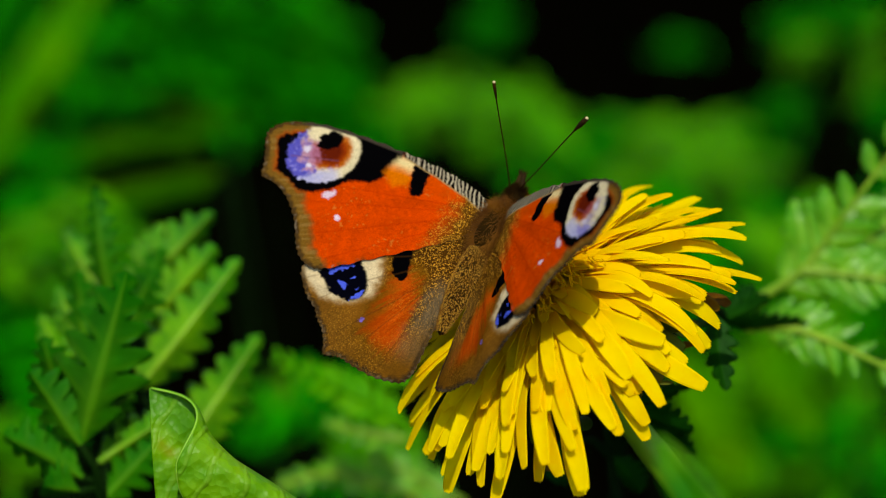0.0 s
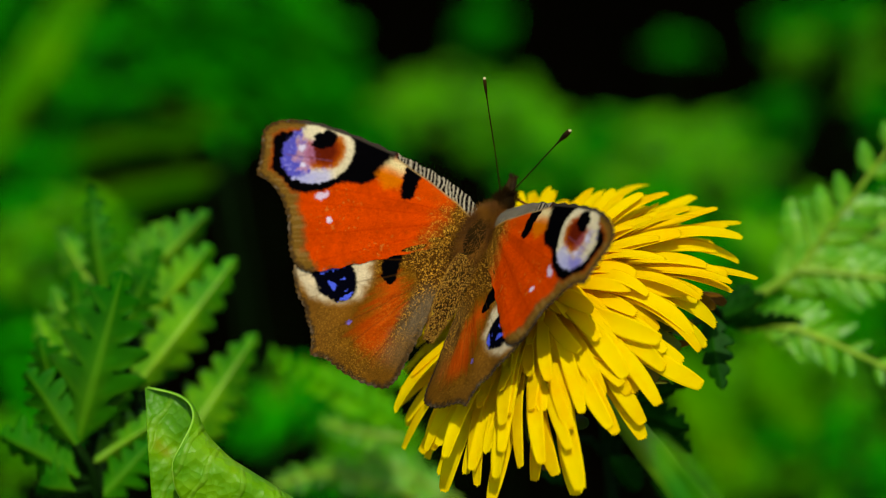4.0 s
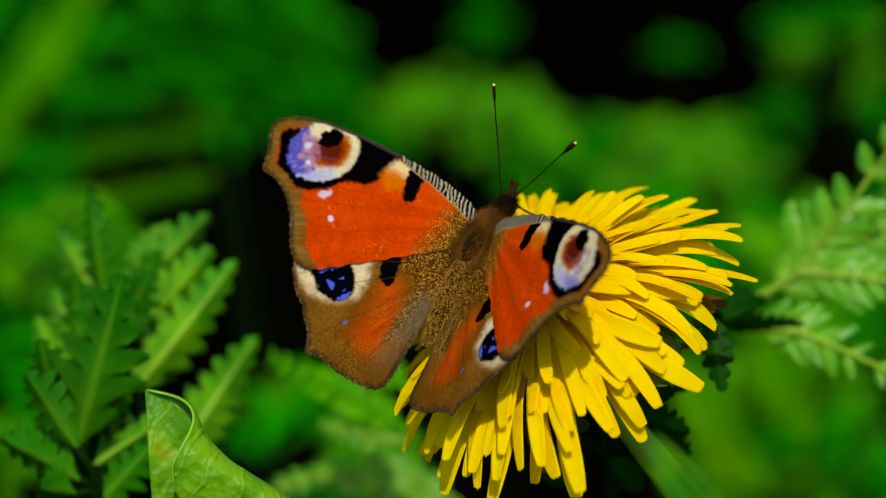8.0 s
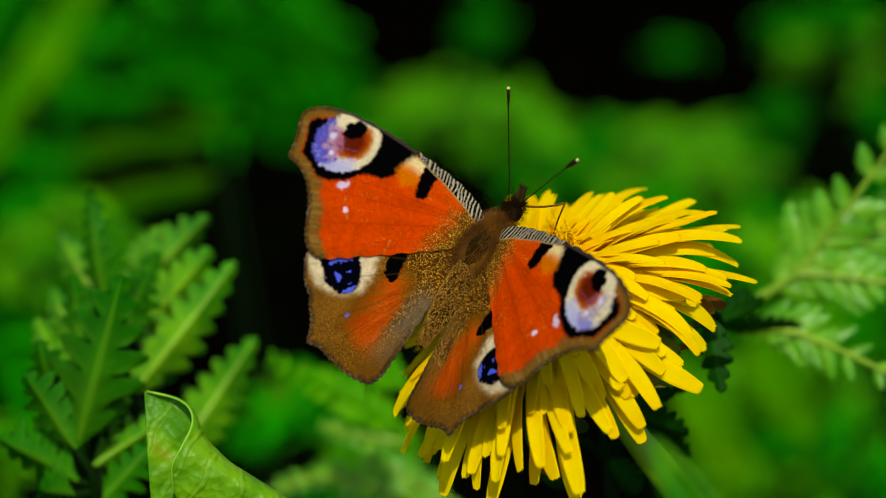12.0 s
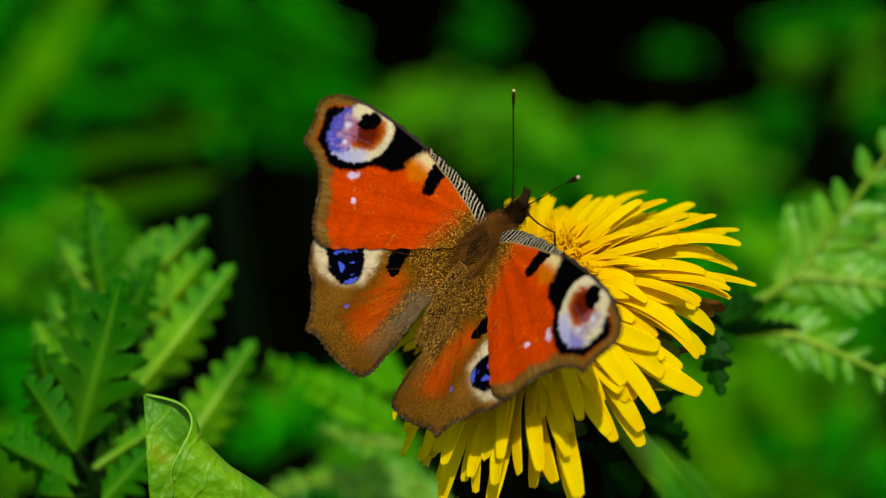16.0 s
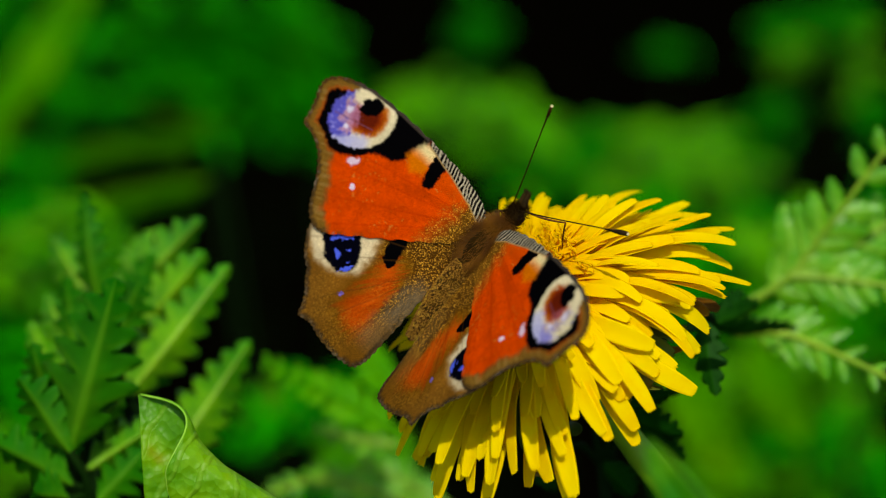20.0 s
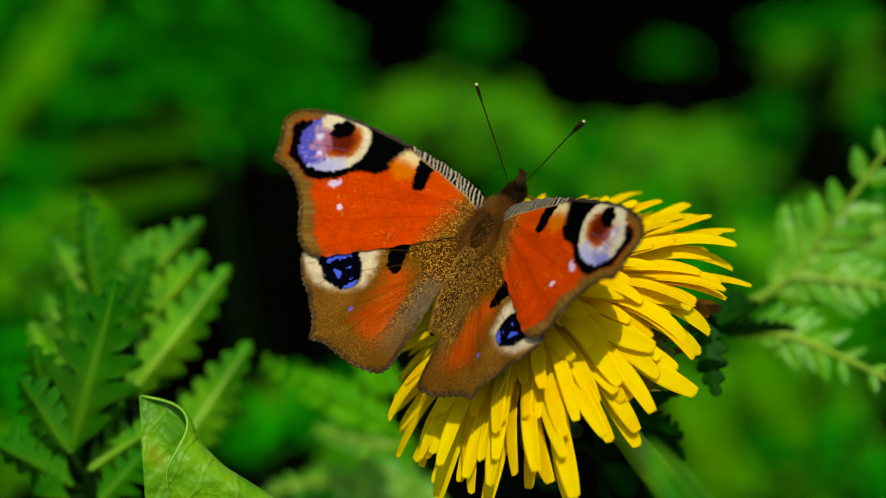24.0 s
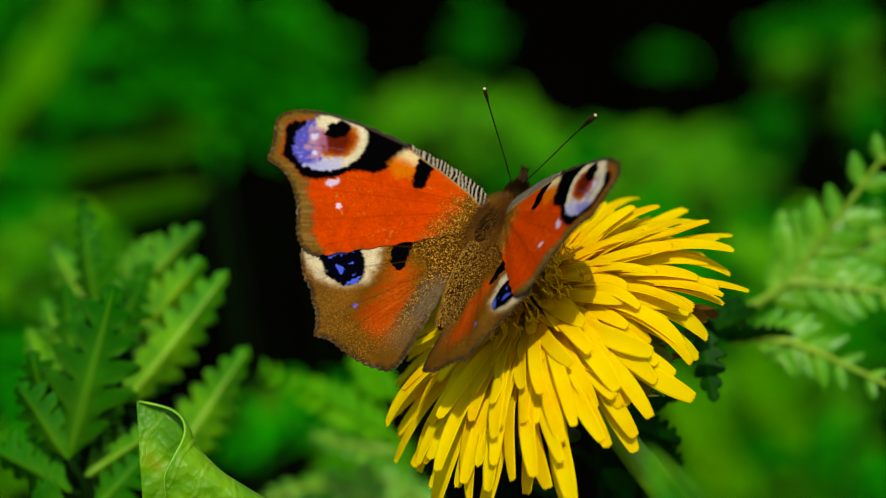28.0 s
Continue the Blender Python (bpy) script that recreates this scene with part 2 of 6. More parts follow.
def wing_material():
    """Scale colours from the mesh; loose pale scales where the layer's alpha allows them; fine grain and relief."""
    m, nt, bsdf = nodes_of("wing_scales")
    at = nt.nodes.new("ShaderNodeVertexColor")
    at.layer_name = "scales"
    co = nt.nodes.new("ShaderNodeTexCoord")
    fine = node(nt, "ShaderNodeTexNoise", Scale=9000.0, Detail=2.0)
    dots = node(nt, "ShaderNodeTexVoronoi", Scale=6200.0)
    warp = node(nt, "ShaderNodeTexNoise", Scale=3000.0, Detail=2.0)
    for n in (fine, warp):
        nt.links.new(co.outputs["Object"], n.inputs["Vector"])
    bent = nt.nodes.new("ShaderNodeVectorMath")
    bent.operation = 'MULTIPLY_ADD'
    bent.inputs[1].default_value = (0.0005, 0.0005, 0.0005)
    nt.links.new(warp.outputs["Color"], bent.inputs[0])
    nt.links.new(co.outputs["Object"], bent.inputs[2])
    nt.links.new(bent.outputs[0], dots.inputs["Vector"])
    pick = nt.nodes.new("ShaderNodeSeparateColor")
    nt.links.new(dots.outputs["Color"], pick.inputs[0])
    keep = nt.nodes.new("ShaderNodeMath")
    keep.operation = 'MULTIPLY'
    nt.links.new(at.outputs["Alpha"], keep.inputs[0])
    some = ramp_of(nt, pick.outputs[0], [(0.40, (0, 0, 0)), (0.50, (1, 1, 1))])
    nt.links.new(some.outputs[0], keep.inputs[1])
    shape = ramp_of(nt, dots.outputs["Distance"], [(0.30, (1, 1, 1)), (0.48, (0, 0, 0))])
    both = nt.nodes.new("ShaderNodeMath")
    both.operation = 'MULTIPLY'
    nt.links.new(keep.outputs[0], both.inputs[0])
    nt.links.new(shape.outputs[0], both.inputs[1])
    gold = nt.nodes.new("ShaderNodeMix")
    gold.data_type = 'RGBA'
    gold.inputs[7].default_value = (0.60, 0.29, 0.03, 1)
    nt.links.new(both.outputs[0], gold.inputs[0])
    nt.links.new(at.outputs["Color"], gold.inputs[6])
    r = ramp_of(nt, fine.outputs[0], [(0.3, (0.62, 0.62, 0.62)), (0.7, (1.25, 1.25, 1.25))])
    mix = nt.nodes.new("ShaderNodeMix")
    mix.data_type, mix.blend_type = 'RGBA', 'MULTIPLY'
    mix.inputs[0].default_value = 1.0
    nt.links.new(gold.outputs[2], mix.inputs[6])
    nt.links.new(r.outputs[0], mix.inputs[7])
    nt.links.new(mix.outputs[2], bsdf.inputs["Base Color"])
    bsdf.inputs["Roughness"].default_value = 0.65
    bsdf.inputs["Specular IOR Level"].default_value = 0.0
    bumped(nt, bsdf, fine.outputs[0], 0.4, 0.00006)
    return m


WING = wing_material()
UNDER = noisy_material("wing_underside", [(0.2, (0.012, 0.009, 0.006)), (0.8, (0.05, 0.035, 0.02))], 400, 0.7, 0.4, 0.00006, 0.2)

# ---- ground ----
def ground():
    n = 90
    verts, faces = [], []
    for i in range(n + 1):
        for j in range(n + 1):
            a, b = 2 * i / n - 1, 2 * j / n - 1
            x, y = 60 * a ** 5 + 1.2 * a, 60 * b ** 5 + 1.2 * b
            z = 0.035 * (noise.noise(Vector((x * 6, y * 6, 0.3))) + 0.5 * noise.noise(Vector((x * 17, y * 17, 2)))) if abs(x) < 4 and abs(y) < 4 else 0.0
            fall = min(max((y - 0.15) / 1.2, 0.0), 1.0)
            verts.append((x, y, z - 0.03 - 0.7 * fall * fall * (3 - 2 * fall)))
    for i in range(n):
        for j in range(n):
            k = i * (n + 1) + j
            faces.append((k, k + n + 1, k + n + 2, k + 1))
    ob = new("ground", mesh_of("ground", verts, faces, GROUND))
    tagged(ob, "humus under the meadow plants, its colour blackened for deep shade", "ground", kind="structure")


ground()

# ---- butterfly ----
MM = 0.001
# wing outlines in millimetres: outward from the hinge, forward along the body
FORE = [(0.3, 0.9), (3.0, 2.2), (7.6, 3.1), (12.9, 3.5), (18.5, 3.7), (24.2, 3.4), (28.4, 2.3), (30.4, 0.8), (30.8, -0.6), (30.2, -2.4),
        (29.6, -4.2), (29.2, -5.9), (27.4, -6.2), (25.4, -7.2), (24.0, -8.5), (22.7, -10.2), (21.7, -12.2), (20.8, -13.8), (19.4, -14.9),
        (18.0, -15.2), (16.2, -14.6), (11.6, -11.6), (6.5, -8.2), (1.9, -5.0), (-0.2, -2.0)]
HIND = [(0.2, 0.6), (5.0, 0.0), (10.7, -2.2), (15.6, -5.4), (18.6, -9.0), (19.4, -11.6), (18.6, -13.2), (17.4, -14.7), (15.8, -15.9),
        (14.9, -17.2), (13.8, -18.2), (13.0, -19.6), (12.4, -21.1), (11.0, -20.9), (9.8, -20.9), (8.0, -21.4), (5.5, -21.7), (3.2, -21.6),
        (1.4, -21.1), (0.6, -19.7), (0.4, -18.0), (0.3, -15.5), (0.1, -13.0), (0.0, -8.4), (0.0, -3.0)]


def closed_curve(pts, n):
    """Smooth closed curve through pts (Catmull-Rom), n steps per span."""
    p = np.array(pts)
    out = []
    k = len(p)
    for i in range(k):
        a, b, c, d = p[i - 1], p[i], p[(i + 1) % k], p[(i + 2) % k]
        for t in np.arange(n) / n:
            out.append(0.5 * (2 * b + (c - a) * t + (2 * a - 5 * b + 4 * c - d) * t * t + (3 * b - a - 3 * c + d) * t ** 3))
    return np.array(out)


def blend(col, mask, rgb):
    rgb = np.array(rgb, float)
    return col * (1 - mask[:, None]) + rgb * mask[:, None]


def seg_dist(u, v, a, b):
    ax, ay = a
    dx, dy = b[0] - ax, b[1] - ay
    t = np.clip(((u - ax) * dx + (v - ay) * dy) / (dx * dx + dy * dy), 0, 1)
    return np.hypot(u - ax - t * dx, v - ay - t * dy), t


def poly_in(u, v, pts):
    inside = np.zeros(u.shape, bool)
    n = len(pts)
    for i in range(n):
        (x1, y1), (x2, y2) = pts[i], pts[(i + 1) % n]
        cross = ((y1 > v) != (y2 > v)) & (u < (x2 - x1) * (v - y1) / (y2 - y1 + 1e-9) + x1)
        inside ^= cross
    return inside


def poly_mask(u, v, pts, soft):
    d = np.full(u.shape, 99.0)
    for i in range(len(pts)):
        d = np.minimum(d, seg_dist(u, v, pts[i], pts[(i + 1) % len(pts)])[0])
    d = np.where(poly_in(u, v, pts), d, -d)
    return step(-soft, soft, d)


CREAM = (0.84, 0.70, 0.42)
RED, BLACK = (0.67, 0.054, 0.0015), (0.0015, 0.0013, 0.0018)


def fore_colours(u, v, edge, out, side):
    """edge, out: distance from the wing's whole and outer rim in millimetres."""
    n1, n2, n3 = vnoise(u, v, 1.1, 1) - 0.5, vnoise(u, v, 0.4, 2) - 0.5, vnoise(u, v, 0.16, 3) - 0.5
    un, vn = u + 0.30 * n2 + 0.16 * n3, v + 0.30 * (vnoise(u, v, 0.4, 7) - 0.5) + 0.16 * (vnoise(u, v, 0.16, 8) - 0.5)
    col = np.tile(np.array(RED), (len(u), 1)) * (1 + 0.25 * n1 + 0.22 * n2)[:, None]
    # orange tone along the costa side, darker towards the rim
    col = blend(col, 0.5 * step(-3.0, 2.0, v) * step(22, 6, u), (0.72, 0.085, 0.004))
    # faint veins
    for a, b in (((1, -1), (22, -7)), ((1, -1.5), (20, -11)), ((1, -2), (17, -13.5)), ((1, -0.5), (20, -4))):
        d, t = seg_dist(u, v, a, b)
        col = blend(col, 0.30 * step(0.16, 0.04, d), (0.40, 0.02, 0.003))
    col = blend(col, 0.5 * step(0.82, 0.9, vnoise(u, v, 0.3, 21)) * step(0.45, 0.6, vnoise(u, v, 2.5, 22)), (0.75, 0.22, 0.03))
    # brown base with gold scales
    base = step(6.2, 2.6, un + 0.25 * (v + 4) + 1.2 * n1)
    col = blend(col, base, (0.135, 0.052, 0.005))
    loose = np.clip(base + 0.3 * step(7.5, 4.5, un + 0.25 * (v + 4) + 1.5 * n1), 0, 1)
    # inner margin
    # black costal patch and spot
    col = blend(col, poly_mask(un, vn, [(20.5, 4.2), (12.5, 4.2), (12.9, 1.9), (14.3, -0.9), (15.4, -2.0), (17.0, -2.3), (19.5, -3.2), (20.5, -1)], 0.28), BLACK)
    wedge = poly_mask(un, vn, [(13.2, 2.6), (10.9, 3.3), (10.6, 1.6), (10.7, -0.6), (12.6, -1.4), (14.2, 0.0)], 0.55)
    tone = step(0.3, 2.2, v + 0.5 * n1)[:, None]
    col = col * (1 - wedge[:, None]) + wedge[:, None] * (np.array((0.76, 0.17, 0.003)) * (1 - tone) + np.array((0.86, 0.66, 0.30)) * tone)
    d, t = seg_dist(un, vn, (9.75, 2.4), (9.35, -0.9))
    col = blend(col, step(0.18, -0.18, d - 1.2 + 0.35 * t), BLACK)
    # brown rim with a pale middle
    rim = step(2.6, 1.1, out + 0.8 * n1 + 0.35 * n2 + 0.3 * step(-6, 0, v) + 2.2 * step(18.5, 15.5, u))
    ray = vnoise((v + 0.4 * u) * 1.6, edge * 0.12, 0.5, 41)
    col = blend(col, rim, (0.20, 0.097, 0.013))
    col = blend(col, rim * step(1.3, 2.0, out + 0.4 * n2) * 0.45, (0.11, 0.05, 0.012))
    col = blend(col, rim * 0.55 * step(0.45, 0.8, ray) * step(0.3, 0.8, out), (0.33, 0.185, 0.045))
    col = blend(col, rim * 0.85 * step(0.6, 0.1, out + 0.5 * n2), (0.045, 0.025, 0.010))
    fleck = step(0.66, 0.76, vnoise(u, v, 0.34, 96)) * step(0.40, 0.12, out)
    col = blend(col, 0.4 * fleck, (0.30, 0.24, 0.17))
    # eyespot
    ex, ey = un - 22.7, vn + 0.3
    e1, e2 = 0.8 * ex - 0.6 * ey, 0.6 * ex + 0.8 * ey
    surround = step(1.06, 0.97, np.hypot((e1 - 0.45) / 6.4, (e2 - 0.25) / 5.2)) * step(1.2, 1.7, out + 0.4 * n2)
    col = blend(col, surround, BLACK)
    rad = np.hypot(e1 / 5.0, e2 / 4.05)
    eye = step(1.03, 0.95, rad + 0.10 * n2)
    inner = np.tile(np.array(CREAM), (len(u), 1)) * (0.95 + 0.25 * n2)[:, None]
    # rust heart with an orange fringe
    heart = np.hypot((e1 + 1.0) / 3.0, (e2 + 0.2) / 2.5) + 0.16 * n2 + 0.10 * n1
    inner = blend(inner, step(1.10, 0.80, heart) * step(3.0, 1.6, e2), (0.60, 0.16, 0.012))
    inner = blend(inner, step(0.95, 0.60, heart), (0.30, 0.035, 0.003))
    inner = blend(inner, step(0.65, 0.35, heart), (0.13, 0.012, 0.003))
    # lilac, then violet-blue scales towards the rim
    pink = step(0.0, 1.5, e1 + 0.9 * n2 + 0.25 * e2) * step(0.92, 0.66, rad + 0.1 * n1)
    inner = blend(inner, pink * (0.85 if side < 0 else 0.3), (0.46, 0.19, 0.36))
    blue = step(1.3, 2.9, e1 + 0.22 * np.abs(e2) + 1.5 * n2 + 1.1 * n3 + 0.5 * n1) * step(0.45, 0.75, rad + 0.3 * n2)
    inner = blend(inner, blue, (0.10, 0.09, 0.50))
    if side > 0:
        # structural sheen at this wing's angle, painted in: a cream crescent and whitish lilac scales
        inner = blend(inner, 0.5 * blue, (0.46, 0.40, 0.66))
        inner = blend(inner, step(0.58, 0.74, rad + 0.2 * n2) * step(-1.2, 0.4, e2 + 0.5 * n2), CREAM)
    inner = blend(inner, blue * step(0.70, 0.86, vnoise(u, v, 0.3, 44)), (0.25, 0.22, 0.66))
    low = step(-1.9, -2.8, e2 + 0.5 * n2) * step(-1.9, -0.2, e1)
    inner = blend(inner, low * 0.85, (0.52, 0.50, 0.74))
    crown = step(1.7, 2.5, e2 + 0.4 * n2) * step(1.9, 0.3, e1 + 0.8 * n2)
    inner = blend(inner, crown, CREAM)
    inner = blend(inner, step(1.12, 0.92, np.hypot((e1 + 1.35) / 1.7, (e2 - 1.45) / 1.15) + 0.25 * n2), BLACK)
    for cx, cy, r in ((25.0, -0.4, 0.45), (24.0, -2.5, 0.40)):
        inner = blend(inner, step(1.4, 0.4, np.hypot(un - cx, vn - cy) / r), (0.78, 0.68, 0.84))
    line = 0.5 * step(0.16, 0.05, seg_dist(u, v, (20.5, -0.6), (26.6, -2.0))[0])
    inner = blend(inner, line, (0.2, 0.07, 0.12))
    col = col * (1 - eye[:, None]) + inner * eye[:, None]
    # two white points
    col = blend(col, step(1.25, 0.7, np.hypot((0.8 * (un - 19.85) - 0.55 * (vn + 5.3)) / 0.95, (0.55 * (un - 19.85) + 0.8 * (vn + 5.3)) / 0.52)), (0.80, 0.58, 0.72))
    col = blend(col, step(1.2, 0.7, np.hypot(un - 17.65, vn + 7.95) / 0.42), (0.82, 0.62, 0.74))
    # costal edge: barred near the body, plain dark further out
    cu = np.array([0, 3.0, 7.6, 12.9, 18.5, 24.2, 28.4])
    cv = np.array([0.9, 2.2, 3.1, 3.5, 3.7, 3.4, 2.3])
    below = np.interp(u, cu, cv) - v
    band = step(0.15, -0.15, below - np.interp(u, [0, 4, 9, 13.2], [1.7, 1.65, 1.15, 0.5])) * step(13.2, 12.4, un)
    bars = step(-0.25, 0.25, np.sin(2 * math.pi * (u + 0.35 * below + 0.7 * n1) / 0.62) - 0.4)
    bars = np.clip(bars * (0.75 + 0.5 * vnoise(u, v, 0.2, 53)) + 0.5 * step(0.72, 0.85, vnoise(u, v, 0.18, 52)), 0, 1)
    col = col * (1 - band[:, None]) + band[:, None] * (np.array((0.003, 0.003, 0.003)) * (1 - bars[:, None]) + np.array((0.52, 0.43, 0.29)) * bars[:, None])
    rail = step(0.16, 0.05, np.abs(below - np.interp(u, [0, 4, 9, 13], [1.75, 1.7, 1.2, 0.55]))) * step(13, 12, u)
    col = blend(col, 0.8 * rail, (0.42, 0.26, 0.10))
    lead = step(0.55, 0.25, below) * step(12.6, 13.2, u) * step(28, 25, u)
    col = blend(col, lead, (0.055, 0.042, 0.03))
    loose = loose * (1 - band)
    return col, loose


def hind_colours(u, v, edge, out, side):
    n1, n2, n3 = vnoise(u, v, 1.3, 61) - 0.5, vnoise(u, v, 0.45, 62) - 0.5, vnoise(u, v, 0.16, 63) - 0.5
    un, vn = u + 0.4 * n2 + 0.2 * n3, v + 0.4 * (vnoise(u, v, 0.45, 67) - 0.5) + 0.2 * (vnoise(u, v, 0.16, 68) - 0.5)
    col = np.tile(np.array((0.150, 0.056, 0.003)), (len(u), 1)) * (1 + 0.45 * n1 + 0.3 * n2)[:, None]
    # streaks that run out from the hinge
    ang = np.arctan2(v, u + 2.5)
    streak = vnoise(ang * 60, np.hypot(u, v) * 0.35, 1.0, 71) - 0.5
    col *= (1 + 0.55 * streak)[:, None]
    col = blend(col, 0.8 * step(7.5, 12.0, un + 1.2 * n1), (0.22, 0.085, 0.010))
    # red patch
    d, t = seg_dist(un, vn, (6.0, -9.0), (5.2, -15.0))
    red = step(1.9, 0.25, d / (1.6 + 0.9 * t) + 1.0 * streak + 0.6 * n1)
    col = blend(col, red * 0.9, (0.52, 0.062, 0.003))
    col *= (1 + 0.5 * streak * red)[:, None]
    # brown base with gold scales
    base = step(0.8, -0.8, (d - 3.1 - 0.10 * (v + 10)) * -1 + 0 * u) * step(-10.5, -7.0, vn + 0.10 * u) + step(4.2, 2.8, un + 0.12 * (v + 12)) * step(-17, -13, vn)
    base = np.clip(base, 0, 1) * step(9.5, 7.5, un - 0.35 * (v + 8))
    col = blend(col, base, (0.070, 0.026, 0.003))
    loose = base.copy()
    # pale hairs along the body side
    anal = step(4.4, 1.6, un + 0.10 * (v + 12) + 0.8 * n1) * step(-5.5, -9.0, v) * step(-19.5, -16.5, v)
    col = blend(col, anal * (0.7 if side < 0 else 0.12), (0.175, 0.125, 0.065))
    col *= (1 + 0.5 * anal * (vnoise(u, v * 0.2, 0.14, 85) - 0.5))[:, None]
    loose = loose * (1 - (0.8 if side < 0 else 0.1) * anal)
    # cream ring, black eye with blue scales
    ex, ey = un - 14.0, vn + 10.35
    e1, e2 = 0.82 * ex + 0.57 * ey, -0.57 * ex + 0.82 * ey
    halo = np.hypot((un - 14.4) / 5.5, (vn + 9.6) / 4.7)
    ring = step(1.16, 0.84, halo + 0.12 * n1)
    tint = np.tile(np.array((0.74, 0.58, 0.34)), (len(u), 1)) * (1 + 0.3 * n1 + 0.25 * n2)[:, None]
    tint = blend(tint, step(0.84, 1.1, halo + 0.15 * n1), (0.42, 0.235, 0.07))
    col = col * (1 - ring[:, None]) + tint * ring[:, None]
    eye = step(1.08, 0.94, np.hypot(e1 / 3.95, e2 / 2.7) + 0.06 * n2)
    col = blend(col, eye, (0.0015, 0.0015, 0.005))
    blue = (0.075, 0.12, 0.78)
    for (ax, ay), (bx, by), w in (((15.7, -10.6), (13.4, -8.6), 0.48), ((13.9, -11.6), (13.4, -11.9), 0.5), ((11.6, -12.9), (10.9, -11.7), 0.42), ((12.9, -10.6), (12.6, -10.3), 0.25)):
        d2, t2 = seg_dist(un, vn, (ax, ay), (bx, by))
        col = blend(col, step(1.15, 0.75, d2 / (0.8 * w) + 1.6 * (vnoise(u, v, 0.28, 91) - 0.45)) * eye, blue)
    d3, t3 = seg_dist(un, vn, (8.2, -4.6), (7.0, -7.9))
    spot = step(1.15, 0.85, d3 / (1.6 - 0.7 * t3) + 0.2 * n2)
    col = blend(col, spot, BLACK)
    col = blend(col, step(1.2, 0.6, np.hypot(un - 9.35, vn + 15.15) / 0.32 + 0.8 * n3), (0.20, 0.13, 0.50))
    # thin dark veins that fan out to the margin
    for a, b in (((1.5, -3), (16.6, -15.3)), ((1.2, -4), (12.6, -19.6)), ((1.0, -4), (9.8, -20.9)), ((0.8, -5), (5.8, -21.6)), ((2.0, -2), (18.9, -12.4))):
        d4, t4 = seg_dist(u + 0.3 * n1, v + 0.5 * np.sin(u * 0.4), a, b)
        col = blend(col, 0.38 * step(0.15, 0.04, d4) * (1 - eye), (0.07, 0.028, 0.006))
    # umber border, then a dark scalloped rim
    border = step(4.6, 1.6, edge + 1.2 * n1 + 0.8 * streak) * step(-12, -15, v) * (1 - ring)
    col = blend(col, 0.55 * border, (0.140, 0.060, 0.008))
    rim = step(0.75, 0.15, edge + 0.4 * n2) * step(-10, -13, v) * step(-0.5, 1.0, u)
    col = blend(col, rim * 0.9, (0.035, 0.022, 0.010))
    fleck = step(0.62, 0.72, vnoise(u, v, 0.34, 95)) * step(0.40, 0.15, edge) * step(-10, -13, v)
    col = blend(col, 0.3 * fleck, (0.22, 0.17, 0.11))
    return col, np.clip(loose + 0.25 * step(0.4, 0.7, vnoise(u, v, 3.0, 88)) * (1 - ring), 0, 1) * (1 - eye) * (1 - spot)


